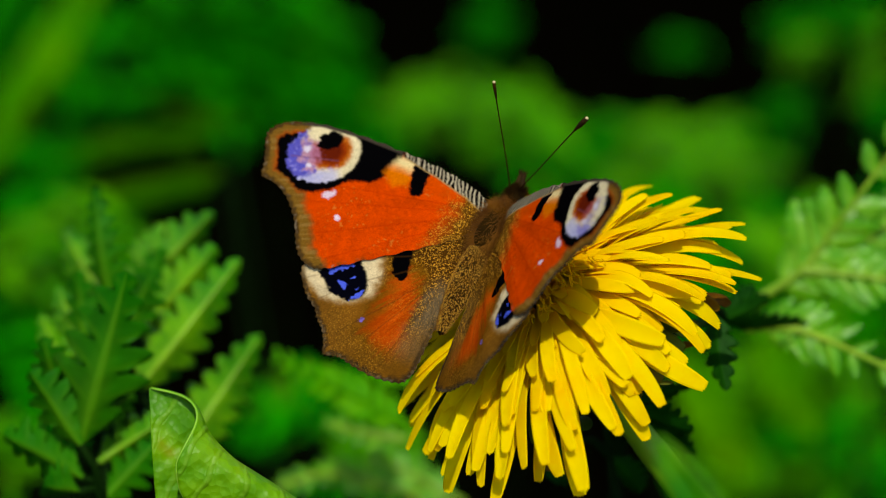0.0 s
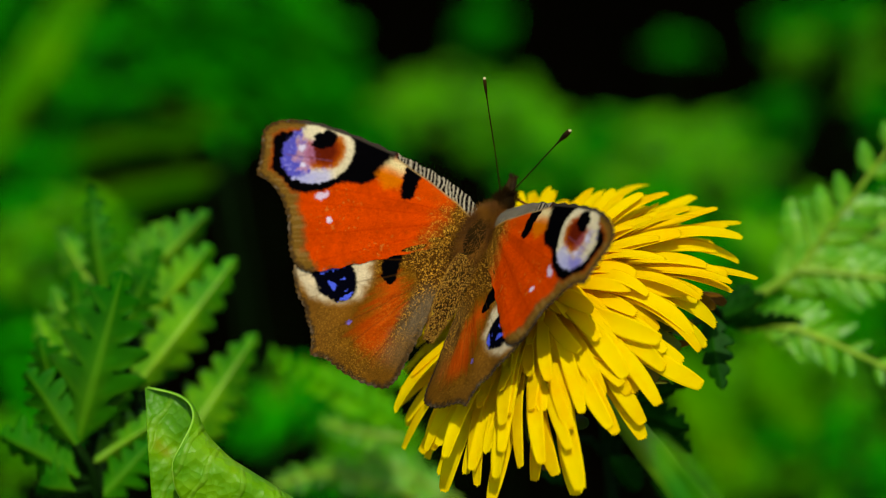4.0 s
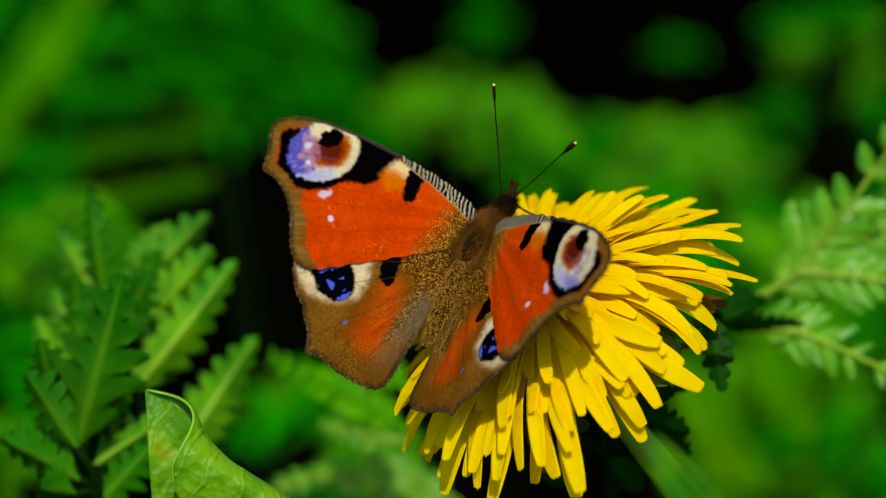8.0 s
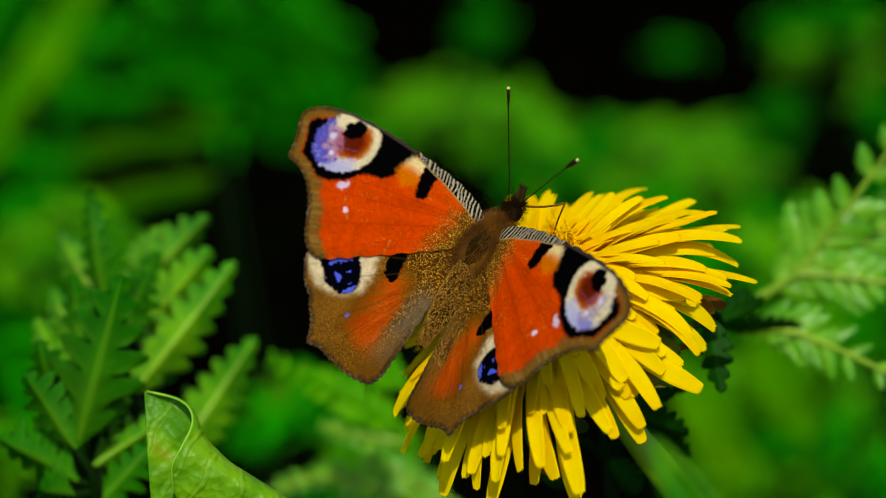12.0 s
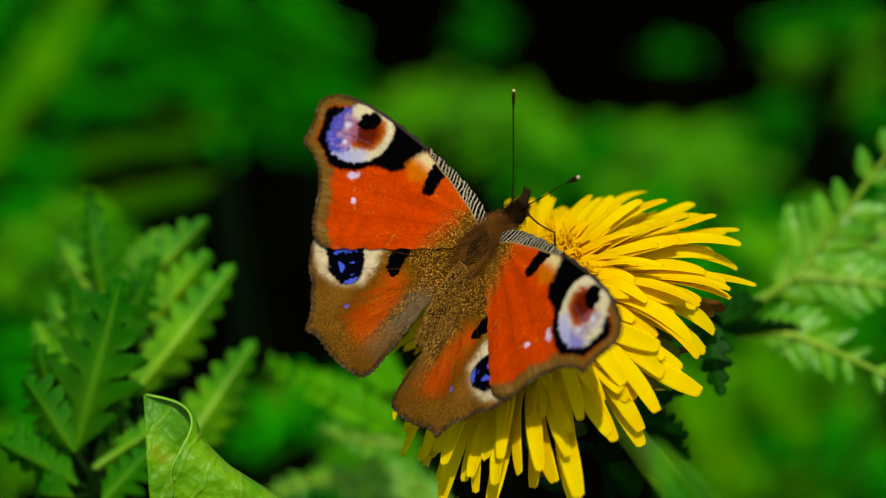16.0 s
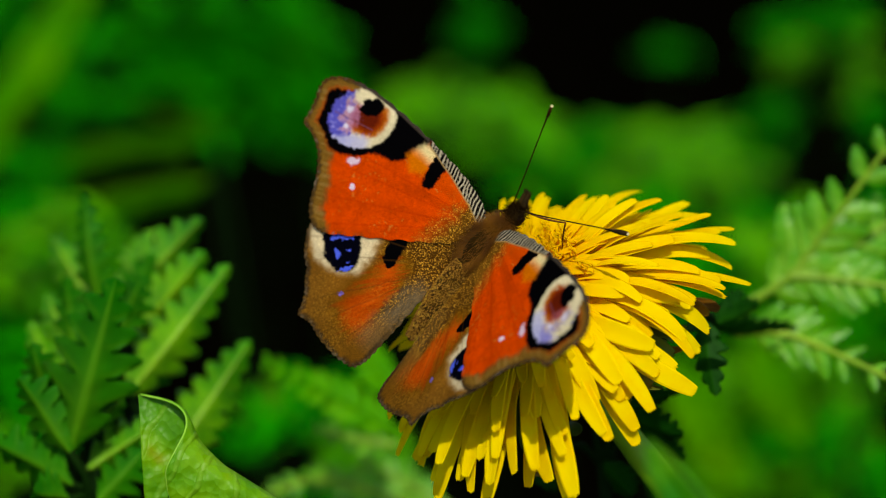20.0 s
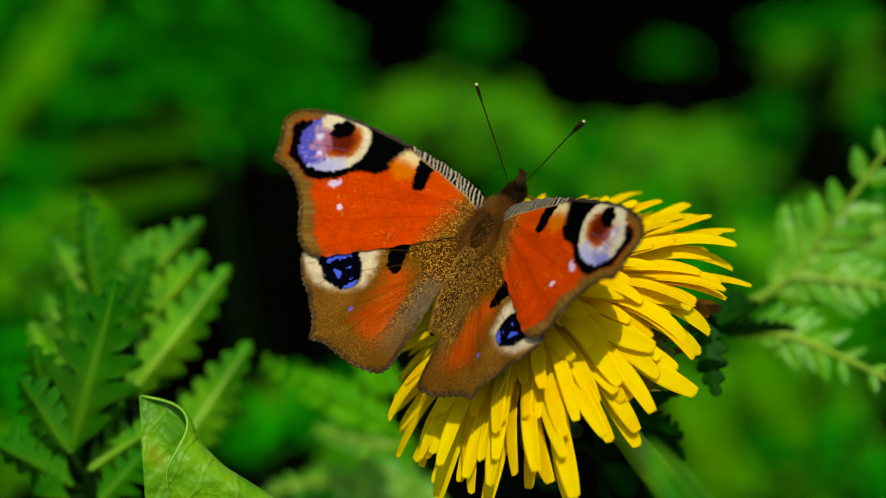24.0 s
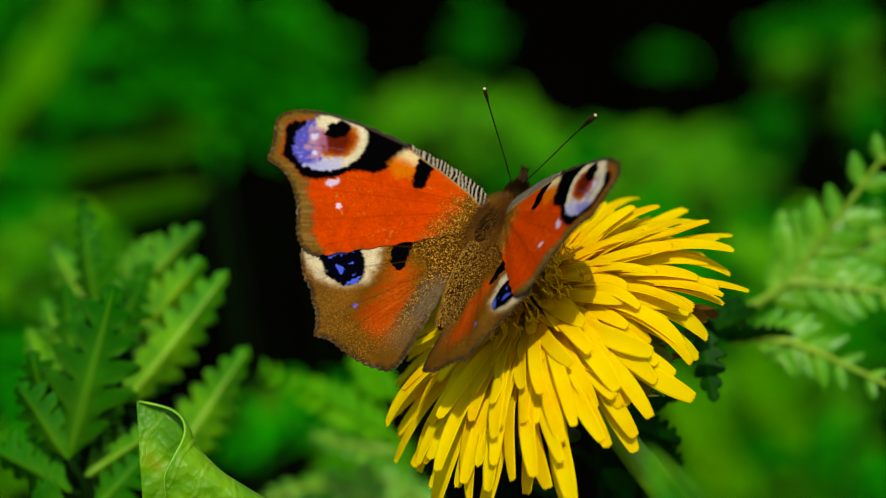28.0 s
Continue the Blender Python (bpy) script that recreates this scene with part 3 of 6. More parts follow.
def wing_mesh(name, outline, centre, colours, side, camber, span):
    """A thin wing: patterned upper sheet, plain underside, closed rim. side: 1 right, -1 left."""
    rim = closed_curve(outline, 30)
    k = len(rim)
    wob = 0.10 * np.sin(np.arange(k) * 0.44) + 0.08 * (vnoise(np.arange(k) * 1.0, np.zeros(k), 3.0, 5) - 0.5)
    cx, cy = centre
    dirs = rim - np.array(centre)
    rim = np.array(centre) + dirs * (1 + wob / np.linalg.norm(dirs, axis=1))[:, None]
    rings = 128
    s = (np.arange(rings) + 1) / rings
    grid = np.array(centre) + s[:, None, None] * (rim - np.array(centre))[None]
    pts = np.concatenate([[centre], grid.reshape(-1, 2)])
    u, v = pts[:, 0], pts[:, 1]
    edge = np.full(len(u), 99.0)
    for q in rim[::4]:
        edge = np.minimum(edge, np.hypot(u - q[0], v - q[1]))
    edge = np.maximum(edge - 0.1, 0)
    out = np.full(len(u), 99.0)
    for q in rim[span[0] * 30:span[1] * 30:4]:
        out = np.minimum(out, np.hypot(u - q[0], v - q[1]))
    col, loose = colours(u, v, edge, np.maximum(out - 0.1, 0), side)
    col = np.clip(col * 0.67, 0.0008, 0.95)
    length = np.hypot(u, v)
    ang = np.arctan2(v, u + 1.5)
    fall = step(2.5, 0.0, seg_dist(u, v, (-0.2, -2.0), (16.2, -14.6))[0]) * step(14, 8, u) if span[1] == 21 else 0.0
    z = -0.28 * fall - camber * (length / 30) ** 2 * 3.0 + 0.07 * np.sin(ang * 26) * np.clip(length / 10, 0, 1) + 0.10 * (vnoise(u, v, 4, 9) - 0.5)
    # coarser underside: every eighth ring
    low = np.arange(7, rings, 8)
    verts = [(side * a * MM, b * MM, c * MM) for a, b, c in zip(u, v, z)]
    n_top = len(verts)
    verts.append((side * u[0] * MM, v[0] * MM, (z[0] - 0.12) * MM))
    for r in low:
        for j in range(k):
            i = 1 + r * k + j
            verts.append((side * u[i] * MM, v[i] * MM, (z[i] - 0.12) * MM))
    faces = []
    for j in range(k):
        q = (j + 1) % k
        faces.append((0, 1 + q, 1 + j))
        for r in range(rings - 1):
            a = 1 + r * k
            faces.append((a + j, a + q, a + k + q, a + k + j))
    top_faces = len(faces)
    for j in range(k):
        q = (j + 1) % k
        faces.append((n_top, n_top + 1 + j, n_top + 1 + q))
        for r in range(len(low) - 1):
            a = n_top + 1 + r * k
            faces.append((a + q, a + j, a + k + j, a + k + q))
        a, b = 1 + (rings - 1) * k, n_top + 1 + (len(low) - 1) * k
        faces.append((a + j, a + q, b + q, b + j))
    if side > 0:
        faces = [f[::-1] for f in faces]
    me = mesh_of(name, verts, faces, WING)
    me.materials.append(UNDER)
    index = np.zeros(len(faces), np.int32)
    index[top_faces:] = 1
    me.polygons.foreach_set("material_index", index)
    full = np.ones((len(verts), 4), np.float32)
    full[:n_top, :3] = col
    full[:, 3] = 0
    full[:n_top, 3] = loose
    full[n_top:, :3] = 0.02
    layer = me.color_attributes.new("scales", 'FLOAT_COLOR', 'POINT')
    layer.data.foreach_set("color", full.ravel())
    return me


butterfly = tagged(new("butterfly"), "peacock butterfly with red eyespotted wings feeding on the dandelion", "butterfly")
wings = {}
for side, key in ((-1, "L"), (1, "R")):
    wings["F" + key] = part("forewing", wing_mesh("forewing", FORE, (14.0, -4.0), fore_colours, side, 0.10, (5, 21)), WING, butterfly, "red forewing with a blue and cream eyespot")
    wings["H" + key] = part("hindwing", wing_mesh("hindwing", HIND, (7.0, -10.0), hind_colours, side, 0.12, (5, 19)), WING, butterfly, "brown hindwing with a black and blue eyespot")


def blob(name, centre, size, material, parent, rough=0.06, seed=0.0, label="", tilt=0.0):
    bm = bmesh.new()
    bmesh.ops.create_icosphere(bm, subdivisions=4, radius=1.0)
    for v in bm.verts:
        v.co *= 1 + rough * noise.noise(v.co * 3.5 + Vector((seed, 0, 0)))
        v.co = Vector((v.co.x * size[0], v.co.y * size[1], v.co.z * size[2])) * MM
    bmesh.ops.rotate(bm, verts=bm.verts, matrix=Matrix.Rotation(tilt, 3, 'X'))
    bmesh.ops.translate(bm, verts=bm.verts, vec=Vector(centre) * MM)
    return part(name, bm, material, parent, label)


def hairs(name, parent, count, place, length, thick, seed, material, label=""):
    """Fine tapered hairs: place(rng) gives the root and direction in millimetres."""
    rng = random.Random(seed)
    verts, faces = [], []
    for _ in range(count):
        p, d = place(rng)
        d = (d + Vector((rng.gauss(0, .35), rng.gauss(0, .35), rng.gauss(0, .2)))).normalized()
        a = d.orthogonal().normalized() * thick
        b = d.cross(a)
        ln = length * rng.uniform(0.5, 1.3)
        mid = p + d * ln * 0.55
        tip = p + d * ln + Vector((0, -0.35, 0.0)) * ln * 0.5
        k = len(verts)
        verts += [p + a, p - a * 0.5 + b * 0.9, p - a * 0.5 - b * 0.9, mid + a * 0.7, mid - a * 0.35 + b * 0.6, mid - a * 0.35 - b * 0.6, tip]
        for i in range(3):
            q = (i + 1) % 3
            faces += [(k + i, k + q, k + 3 + q, k + 3 + i), (k + 3 + i, k + 3 + q, k + 6)]
    return part(name, mesh_of(name, [Vector(v) * MM for v in verts], faces, material), material, parent, label)


def butterfly_body():
    thorax = blob("thorax", (0, 0.2, -0.6), (2.3, 4.2, 2.2), BACK, butterfly, 0.05, 1, "glossy dark brown thorax in rusty hair")

    def on_thorax(rng):
        while True:
            d = Vector((rng.gauss(0, 1), rng.gauss(0, 1), rng.gauss(0.2, 0.8))).normalized()
            bare = Vector((d.x, d.y + 0.1, d.z - 1)).length
            if d.z > -0.5 and (bare > 0.68 or rng.random() < 0.05):
                break
        return Vector((d.x * 2.25, 0.2 + d.y * 4.1, -0.6 + d.z * 2.15)), Vector((d.x, d.y * 0.6 - 0.5, d.z * 0.6))
    hairs("thorax_hair", thorax, 9500, on_thorax, 1.7, 0.022, 5, HAIR, "rusty brown hair")
    blob("head", (0, 5.6, -1.2), (1.25, 1.3, 1.1), CHITIN, butterfly, 0.08, 3)
    for s in (-1, 1):
        blob("eye", (s * 0.9, 5.8, -1.2), (0.5, 0.65, 0.65), EYE_DARK, butterfly, 0.02, 4 + s)
        v, f = tube([Vector(p) * MM for p in ((s * 0.35, 6.4, -1.4), (s * 0.34, 7.3, -0.9), (s * 0.28, 8.4, -0.4), (s * 0.16, 9.3, -0.15))], [0.00042, 0.00046, 0.00034, 0.00006], 8)
        part("palp", mesh_of("palp", v, f, CHITIN), CHITIN, butterfly)

    def on_head(rng):
        d = Vector((rng.gauss(0, 1), rng.gauss(0.2, 1), rng.gauss(0.6, 0.6))).normalized()
        return Vector((d.x * 1.2, 5.6 + d.y * 1.9, -1.2 + d.z * 1.1)), Vector((d.x, d.y * 0.4 + 0.3, d.z))
    hairs("head_hair", butterfly, 1500, on_head, 0.9, 0.03, 8, BACK, "dark brown bristles")

    def on_palp(rng):
        a, f = rng.random(), rng.uniform(0, 2 * math.pi)
        return Vector((rng.choice((-1, 1)) * (0.35 - 0.18 * a) + 0.3 * math.cos(f), 6.6 + 2.4 * a, -1.3 + 1.1 * a + 0.35 * math.sin(f))), Vector((0.4 * math.cos(f), 1.6, 0.4 * math.sin(f) + 0.4))
    hairs("palp_hair", butterfly, 420, on_palp, 0.7, 0.025, 18, CHITIN, "dark bristles of the palps")
    # abdomen in overlapping rings
    for i in range(7):
        a = i / 6
        y = -3.6 - 10.2 * a
        r = 1.9 * math.sin(math.pi * (0.40 + 0.50 * a)) + 0.10
        blob("abdomen_ring", (0, y, -0.2 + 0.5 * a - 0.6 * a * a), (r, 1.35, r * 0.92), BACK, butterfly, 0.10, 11 + i)

    def on_abdomen(rng):
        a = rng.random()
        f = rng.uniform(-0.2, math.pi + 0.2)
        r = 1.9 * math.sin(math.pi * (0.40 + 0.50 * a)) + 0.1
        return Vector((r * math.cos(f), -3.0 - 11.8 * a, -0.2 + 0.5 * a - 0.6 * a * a + r * 0.92 * math.sin(f))), Vector((0.5 * math.cos(f), -1.2, 0.5 * math.sin(f)))
    hairs("abdomen_hair", butterfly, 1500, on_abdomen, 0.5, 0.018, 9, HAIR, "brown hair")
    hairs("gold_dusting", butterfly, 2300, on_abdomen, 0.24, 0.04, 19, GOLD, "short gold scales")

    def on_root(rng):
        s, a = rng.choice((-1, 1)), rng.random()
        return Vector((s * rng.uniform(1.2, 2.6), 1.8 - 7.0 * a, 0.55 - 0.45 * a)), Vector((s * 0.9, -0.9, 0.25))
    hairs("wing_root_hair", butterfly, 1100, on_root, 2.3, 0.018, 29, HAIR, "long brown hair over the wing roots")
    # legs reaching the petals
    for s, y0, knee, shin, foot in ((-1, 2.0, (-4.2, 4.2, -2.2), (-5.2, 5.0, -4.6), (-5.5, 5.5, -6.6)), (1, 2.0, (2.6, 3.4, -3.2), (2.9, 4.0, -5.0), (2.9, 4.4, -6.8)),
                                    (-1, -1.5, (-4.2, -3.2, -2.2), (-5.6, -4.8, -4.6), (-6.0, -6.0, -6.8)), (1, -1.5, (5.2, -3.8, -2.4), (9.5, -7.2, -2.9), (14.3, -8.0, -4.3))):
        mid = (Vector(shin) + Vector(foot)) / 2 + Vector((0.4, -1.0, 0.0))
        v, f = tube([Vector(p) * MM for p in ((s * 1.2, y0, -2.0), knee, shin, mid, foot)], [0.00032, 0.00026, 0.00020, 0.00015, 0.00009], 6)
        part("leg", mesh_of("leg", v, f, CHITIN), CHITIN, butterfly)


butterfly_body()


def antenna(side):
    pts = [Vector((0.05 * math.sin(i * 0.3), 0, 17.0 * i / 20)) for i in range(21)]
    club = (0.00016, 0.00030, 0.00036, 0.00032) if side > 0 else (0.00010, 0.00018, 0.00023, 0.00020)
    radii = [0.00008 if i < 17 else club[i - 17] for i in range(21)]
    skin = CHITIN if side > 0 else BACK
    v, f = tube([p * MM for p in pts], radii, 7)
    ob = part("antenna", mesh_of("antenna", v, f, skin), skin, butterfly, "thin dark clubbed antenna" if side > 0 else "thin brown clubbed antenna")
    bm = bmesh.new()
    bmesh.ops.create_icosphere(bm, subdivisions=2, radius=0.00020)
    bmesh.ops.translate(bm, verts=bm.verts, vec=(0.0, 0, 0.01705))
    part("antenna_tip", bm, PALE_TIP, ob, "pale cream tip")
    return ob


antennae = {"L": antenna(-1), "R": antenna(1)}


def proboscis_piece(name, length, thick, thin, bow, parent):
    pts = [Vector((0, bow * math.sin(math.pi * i / 8), length * i / 8)) * MM for i in range(9)]
    v, f = tube(pts, [thick + (thin - thick) * i / 8 for i in range(9)], 7)
    return part(name, mesh_of(name, v, f, HAIR), HAIR, parent, "thin brown feeding tube")


proboscis = proboscis_piece("proboscis", 6.0, 0.00016, 0.00012, 0.35, butterfly)
proboscis_end = proboscis_piece("proboscis_end", 6.5, 0.00012, 0.00009, 0.15, proboscis)

# ---- dandelion ----
AXIS = Vector((-0.45, -0.15, 0.84)).normalized()
HEAD = Vector((0.0132, -0.0008, 0.2944))


def frame_on(origin, z, x):
    z = Vector(z).normalized()
    x = Vector(x)
    x = (x - z * x.dot(z)).normalized()
    m = Matrix((x, z.cross(x), z)).transposed().to_4x4()
    m.translation = origin
    return m


def crisp_rim(me, k):
    """Keep the narrow rim between the upper and the lower sheet flat, so that both sheets shade evenly up to it."""
    for p in me.polygons:
        ids = p.vertices
        if min(ids) < k <= max(ids):
            p.use_smooth = False
    return me


def petal_mesh(name, length, width, rise, droop, twist, seed, material, cup=0.16):
    """A strap-shaped ray floret along +x: cupped, ribbed, with five teeth at its end; it rises first and then bends over."""
    rng = random.Random(seed)
    n, m = 16, 8
    top, low = [], []
    x = z = 0.0
    wig, sway = rng.uniform(-0.5, 0.5), rng.uniform(-1.2, 1.2)
    rows_mid = []
    for i in range(n + 1):
        a = 1 - (1 - i / n) ** 1.5
        part_len = a - (1 - (1 - (i - 1) / n) ** 1.5) if i else 0.0
        ang = radians(rise + (droop - rise) * a ** 1.3 + 20 * wig * math.sin(a * 4.5))
        if i:
            x += length * part_len * math.cos(ang)
            z += length * part_len * math.sin(ang)
        w = width * (0.46 + 0.54 * math.sin(math.pi * 0.5 * min(1.0, a * 1.2))) * 0.5
        if a > 0.72:
            w *= math.sqrt(1 - 0.72 * ((a - 0.72) / 0.28) ** 2.2)
        rows_mid.append((x, z, w, a))
    for x, z, w, a in rows_mid:
        for j in range(m + 1):
            s = 2 * j / m - 1
            y = s * w
            up = cup * w * s * s + (0.035 * width * min(1.0, 3 * a) if j % 2 else 0.0)
            tooth = 0.0
            if a > 0.99:
                tooth = (0.26 * rng.uniform(0.4, 1.3) if j % 2 == 0 else 0.0) - 0.22 * s * s
            yy = y + (twist + sway * (1 - a)) * width * a * a
            tw = 0.3 * twist * y * a
            top.append((x + tooth, yy, z + up + tw))
            low.append((x + tooth * 0.9, yy, z + up + tw - 0.07))
    k = len(top)
    verts = [Vector(v) * MM for v in top + low]
    faces = []
    c = m + 1
    for i in range(n):
        for j in range(m):
            q = i * c + j
            faces.append((q, q + c, q + c + 1, q + 1))
            faces.append((k + q, k + q + 1, k + q + c + 1, k + q + c))
        for j, flip in ((0, 0), (m, 1)):
            q = i * c + j
            f = (q, k + q, k + q + c, q + c)
            faces.append(f[::-1] if flip else f)
    for i, flip in ((0, 1), (n, 0)):
        for j in range(m):
            q = i * c + j
            f = (q, k + q, k + q + 1, q + 1)
            faces.append(f if flip else f[::-1])
    return crisp_rim(mesh_of(name, verts, faces, material), k)


dandelion = tagged(new("dandelion"), "open yellow dandelion flower leaning on its green stem", "flower")
dandelion.matrix_world = frame_on(HEAD, AXIS, (1, 0.2, 0))


def dandelion_parts():
    rng = random.Random(14)

    def ray(f, length, width, rise, droop, r0, z0, seed):
        """One strap-shaped floret; those towards the lower side of the leaning head are longer, those over the stem shorter and more bent."""
        low = max(0.0, math.cos(f - radians(242))) ** 2
        near = math.exp(-((f % (2 * math.pi) - radians(297)) / radians(30)) ** 2)
        far = math.exp(-((f % (2 * math.pi) - radians(42)) / radians(34)) ** 2)
        if length > 22.5 and rng.random() < 0.4 * near:
            return
        side = math.exp(-((((f + math.pi) % (2 * math.pi)) - math.pi + radians(22)) / radians(28)) ** 2)
        left = math.exp(-((f % (2 * math.pi) - radians(172)) / radians(26)) ** 2)
        ln = length * (0.985 + 0.15 * low - 0.16 * near + 0.05 * side - 0.06 * left) * rng.uniform(0.86, 1.06)
        me = petal_mesh("petal", ln, width * rng.uniform(0.80, 1.12) * (1 + 0.16 * near), rise - 8 * far + 6 * near + 6 * side + rng.uniform(-5, 5), droop + rng.uniform(-10, 8) - 28 * near - 28 * side - 12 * far, rng.uniform(-0.8, 0.8), seed, PETAL, rng.uniform(-0.05, 0.34))
        ob = part("petal", me, PETAL, dandelion)
        ob.matrix_local = Matrix.Translation((r0 * MM * math.cos(f), r0 * MM * math.sin(f), z0 * MM)) @ Matrix.Rotation(f + rng.uniform(-0.09, 0.09), 4, 'Z') @ Matrix.Rotation(rng.uniform(-0.09, 0.09), 4, 'Y') @ Matrix.Rotation(rng.uniform(-0.28, 0.28), 4, 'X')

    # count, length, width, first angle, last angle, root radius, root height
    layers = [(38, 24.0, 2.45, 3, -34, 3.0, -1.8), (40, 23.2, 2.3, 6, -28, 2.9, -1.4), (41, 21.6, 2.2, 9, -23, 2.7, -1.0), (41, 19.4, 2.05, 12, -19, 2.5, -0.6),
              (39, 16.8, 1.9, 16, -14, 2.3, -0.2), (35, 14.4, 1.8, 21, -8, 2.1, 0.1), (32, 11.6, 1.7, 28, -2, 1.8, 0.3), (30, 9.0, 1.5, 38, 6, 1.5, 0.5)]
    for li, (count, length, width, rise, droop, r0, z0) in enumerate(layers):
        for i in range(count):
            ray(2 * math.pi * (i + 0.5 * (li % 2) + rng.uniform(-0.24, 0.24)) / count, length, width, rise, droop, r0, z0, 100 * li + i)
    # a dense tuft of short narrow rays at the back of the head
    for i in range(54):
        a = rng.random()
        ray(radians(rng.uniform(25, 135)), 9.5 + 8.5 * a, 1.5 + 0.3 * a, 30 - 12 * a, -2 - 12 * a, 2.2, 0.1, 2000 + i)
    # young florets in the middle, still curled, each with a forked style
    curls = [petal_mesh("floret", 6.2 + 0.5 * i, 1.0, 74, 40 - 34 * i, 0.3 * (i - 1), 900 + i, FLORET) for i in range(4)]
    v, f = tube([Vector((0.0, 0.0, 4.2 * i / 5)) * MM for i in range(6)], [0.00014] * 6, 5)
    for s in (-1, 1):
        v2, f2 = tube([Vector((s * 0.75 * math.sin(2.6 * a), 0, 4.2 + 0.75 * (1 - math.cos(2.6 * a)) * 0.6)) * MM for a in (0, 0.2, 0.4, 0.6, 0.8, 1.0)], [0.00012, 0.00012, 0.00011, 0.0001, 0.00009, 0.00006], 5)
        f += [tuple(i + len(v) for i in q) for q in f2]
        v += v2
    style = mesh_of("style", v, f, FLORET)
    for i in range(64):
        r = 4.2 * math.sqrt((i + 0.5) / 64)
        f = i * 2.39996
        ob = part("floret", curls[i % 4], FLORET, dandelion, "")
        ob.matrix_local = Matrix.Translation((r * MM * math.cos(f), r * MM * math.sin(f), 0.2 * MM)) @ Matrix.Rotation(f + rng.uniform(-0.8, 0.8), 4, 'Z') @ Matrix.Rotation(rng.uniform(-0.2, 0.3), 4, 'Y')
    for i in range(90):
        r = 7.5 * math.sqrt((i + 0.5) / 90)
        f = i * 2.39996 + 0.4
        ob = part("style", style, FLORET, dandelion, "")
        ob.matrix_local = Matrix.Translation((r * MM * math.cos(f), r * MM * math.sin(f), (1.4 - 0.02 * r * r) * MM)) @ Matrix.Rotation(f + rng.uniform(-1.5, 1.5), 4, 'Z') @ Matrix.Rotation(0.07 * r + rng.uniform(-0.2, 0.2), 4, 'Y')
    # cup and bracts
    bm = bmesh.new()
    bmesh.ops.create_icosphere(bm, subdivisions=3, radius=1.0)
    for v in bm.verts:
        v.co = Vector((v.co.x * 5.0, v.co.y * 5.0, v.co.z * 4.6 - 4.8)) * MM
    part("cup", bm, BRACT, dandelion, "dark green flower cup")
    kinds = [petal_mesh("bract", 15.0, 2.8, 5 - 12 * i, -62 + 15 * i, 0.2, 950 + i, BRACT) for i in range(3)]
    for i in range(22):
        f = 2 * math.pi * i / 22 + rng.uniform(-0.1, 0.1)
        ob = part("bract", kinds[i % 3], BRACT, dandelion)
        ob.matrix_local = Matrix.Translation((3.6 * MM * math.cos(f), 3.6 * MM * math.sin(f), -3.4 * MM)) @ Matrix.Rotation(f, 4, 'Z') @ Matrix.Rotation(rng.uniform(-0.1, 0.4), 4, 'Y')
    # withered outer bracts that hang below the rays
    inv = dandelion.matrix_world.inverted()
    for i, (foot, tip, width, bend, kind) in enumerate((
            ((0.0300, 0.0061, 0.2889), (0.0362, 0.0005, 0.2871), 2.0, -34, BRACT_DRY),
            ((0.0322, 0.0063, 0.2892), (0.0374, 0.0020, 0.2877), 1.8, -30, BRACT_DRY),
            ((0.0282, 0.0063, 0.2871), (0.0354, 0.0030, 0.2854), 2.0, -20, BRACT_DRY),
            ((0.0240, -0.0028, 0.2823), (0.0298, -0.0069, 0.2811), 1.0, -6, BRACT),
            ((0.0225, -0.0018, 0.2860), (0.0306, -0.0049, 0.2866), 2.4, -14, BRACT),
            ((0.0251, -0.0017, 0.2842), (0.0325, -0.0026, 0.2866), 1.6, -10, BRACT_DRY),
            ((0.0175, -0.0044, 0.2772), (0.0190, -0.0070, 0.2747), 2.0, -20, BRACT),
            ((0.0123, -0.0069, 0.2709), (0.0163, -0.0091, 0.2710), 1.8, -12, BRACT_DRY))):
        a, b = inv @ Vector(foot), inv @ Vector(tip)
        ob = part("bract", petal_mesh("bract", (b - a).length / MM, width, 12, bend, 0.2, 970 + i, kind), kind, dandelion, "withered brown bract" if kind is BRACT_DRY else "")
        ob.matrix_local = frame_on(a, Vector((0.2, 0.1, 1)), b - a) @ Matrix.Rotation(radians(-0.25 * bend), 4, 'Y').inverted()
    # stem: leaves the cup and bends to the ground
    start = HEAD - AXIS * 0.007
    path = [start, Vector((0.0200, -0.0023, 0.2820)), Vector((0.0256, -0.0033, 0.2742)), Vector((0.0311, -0.0052, 0.2669)), Vector((0.0373, -0.0077, 0.2586)), Vector((0.046, 0.006, 0.22)), Vector((0.052, 0.02, 0.16)), Vector((0.056, 0.05, 0.08)), Vector((0.055, 0.08, -0.05))]
    pts = []
    for i in range(len(path) - 1):
        a, b, c, d = path[max(i - 1, 0)], path[i], path[i + 1], path[min(i + 2, len(path) - 1)]
        for k in range(8):
            t = k / 8
            pts.append(0.5 * (2 * b + (c - a) * t + (2 * a - 5 * b + 4 * c - d) * t * t + (3 * b - a - 3 * c + d) * t ** 3))
    pts.append(path[-1])
    v, f = tube([inv @ p for p in pts], [0.0019 + 0.00008 * math.sin(i * 0.7) for i in range(len(pts))], 20)
    part("stem", mesh_of("stem", v, f, STEM), STEM, dandelion, "pale green hollow stem")


dandelion_parts()


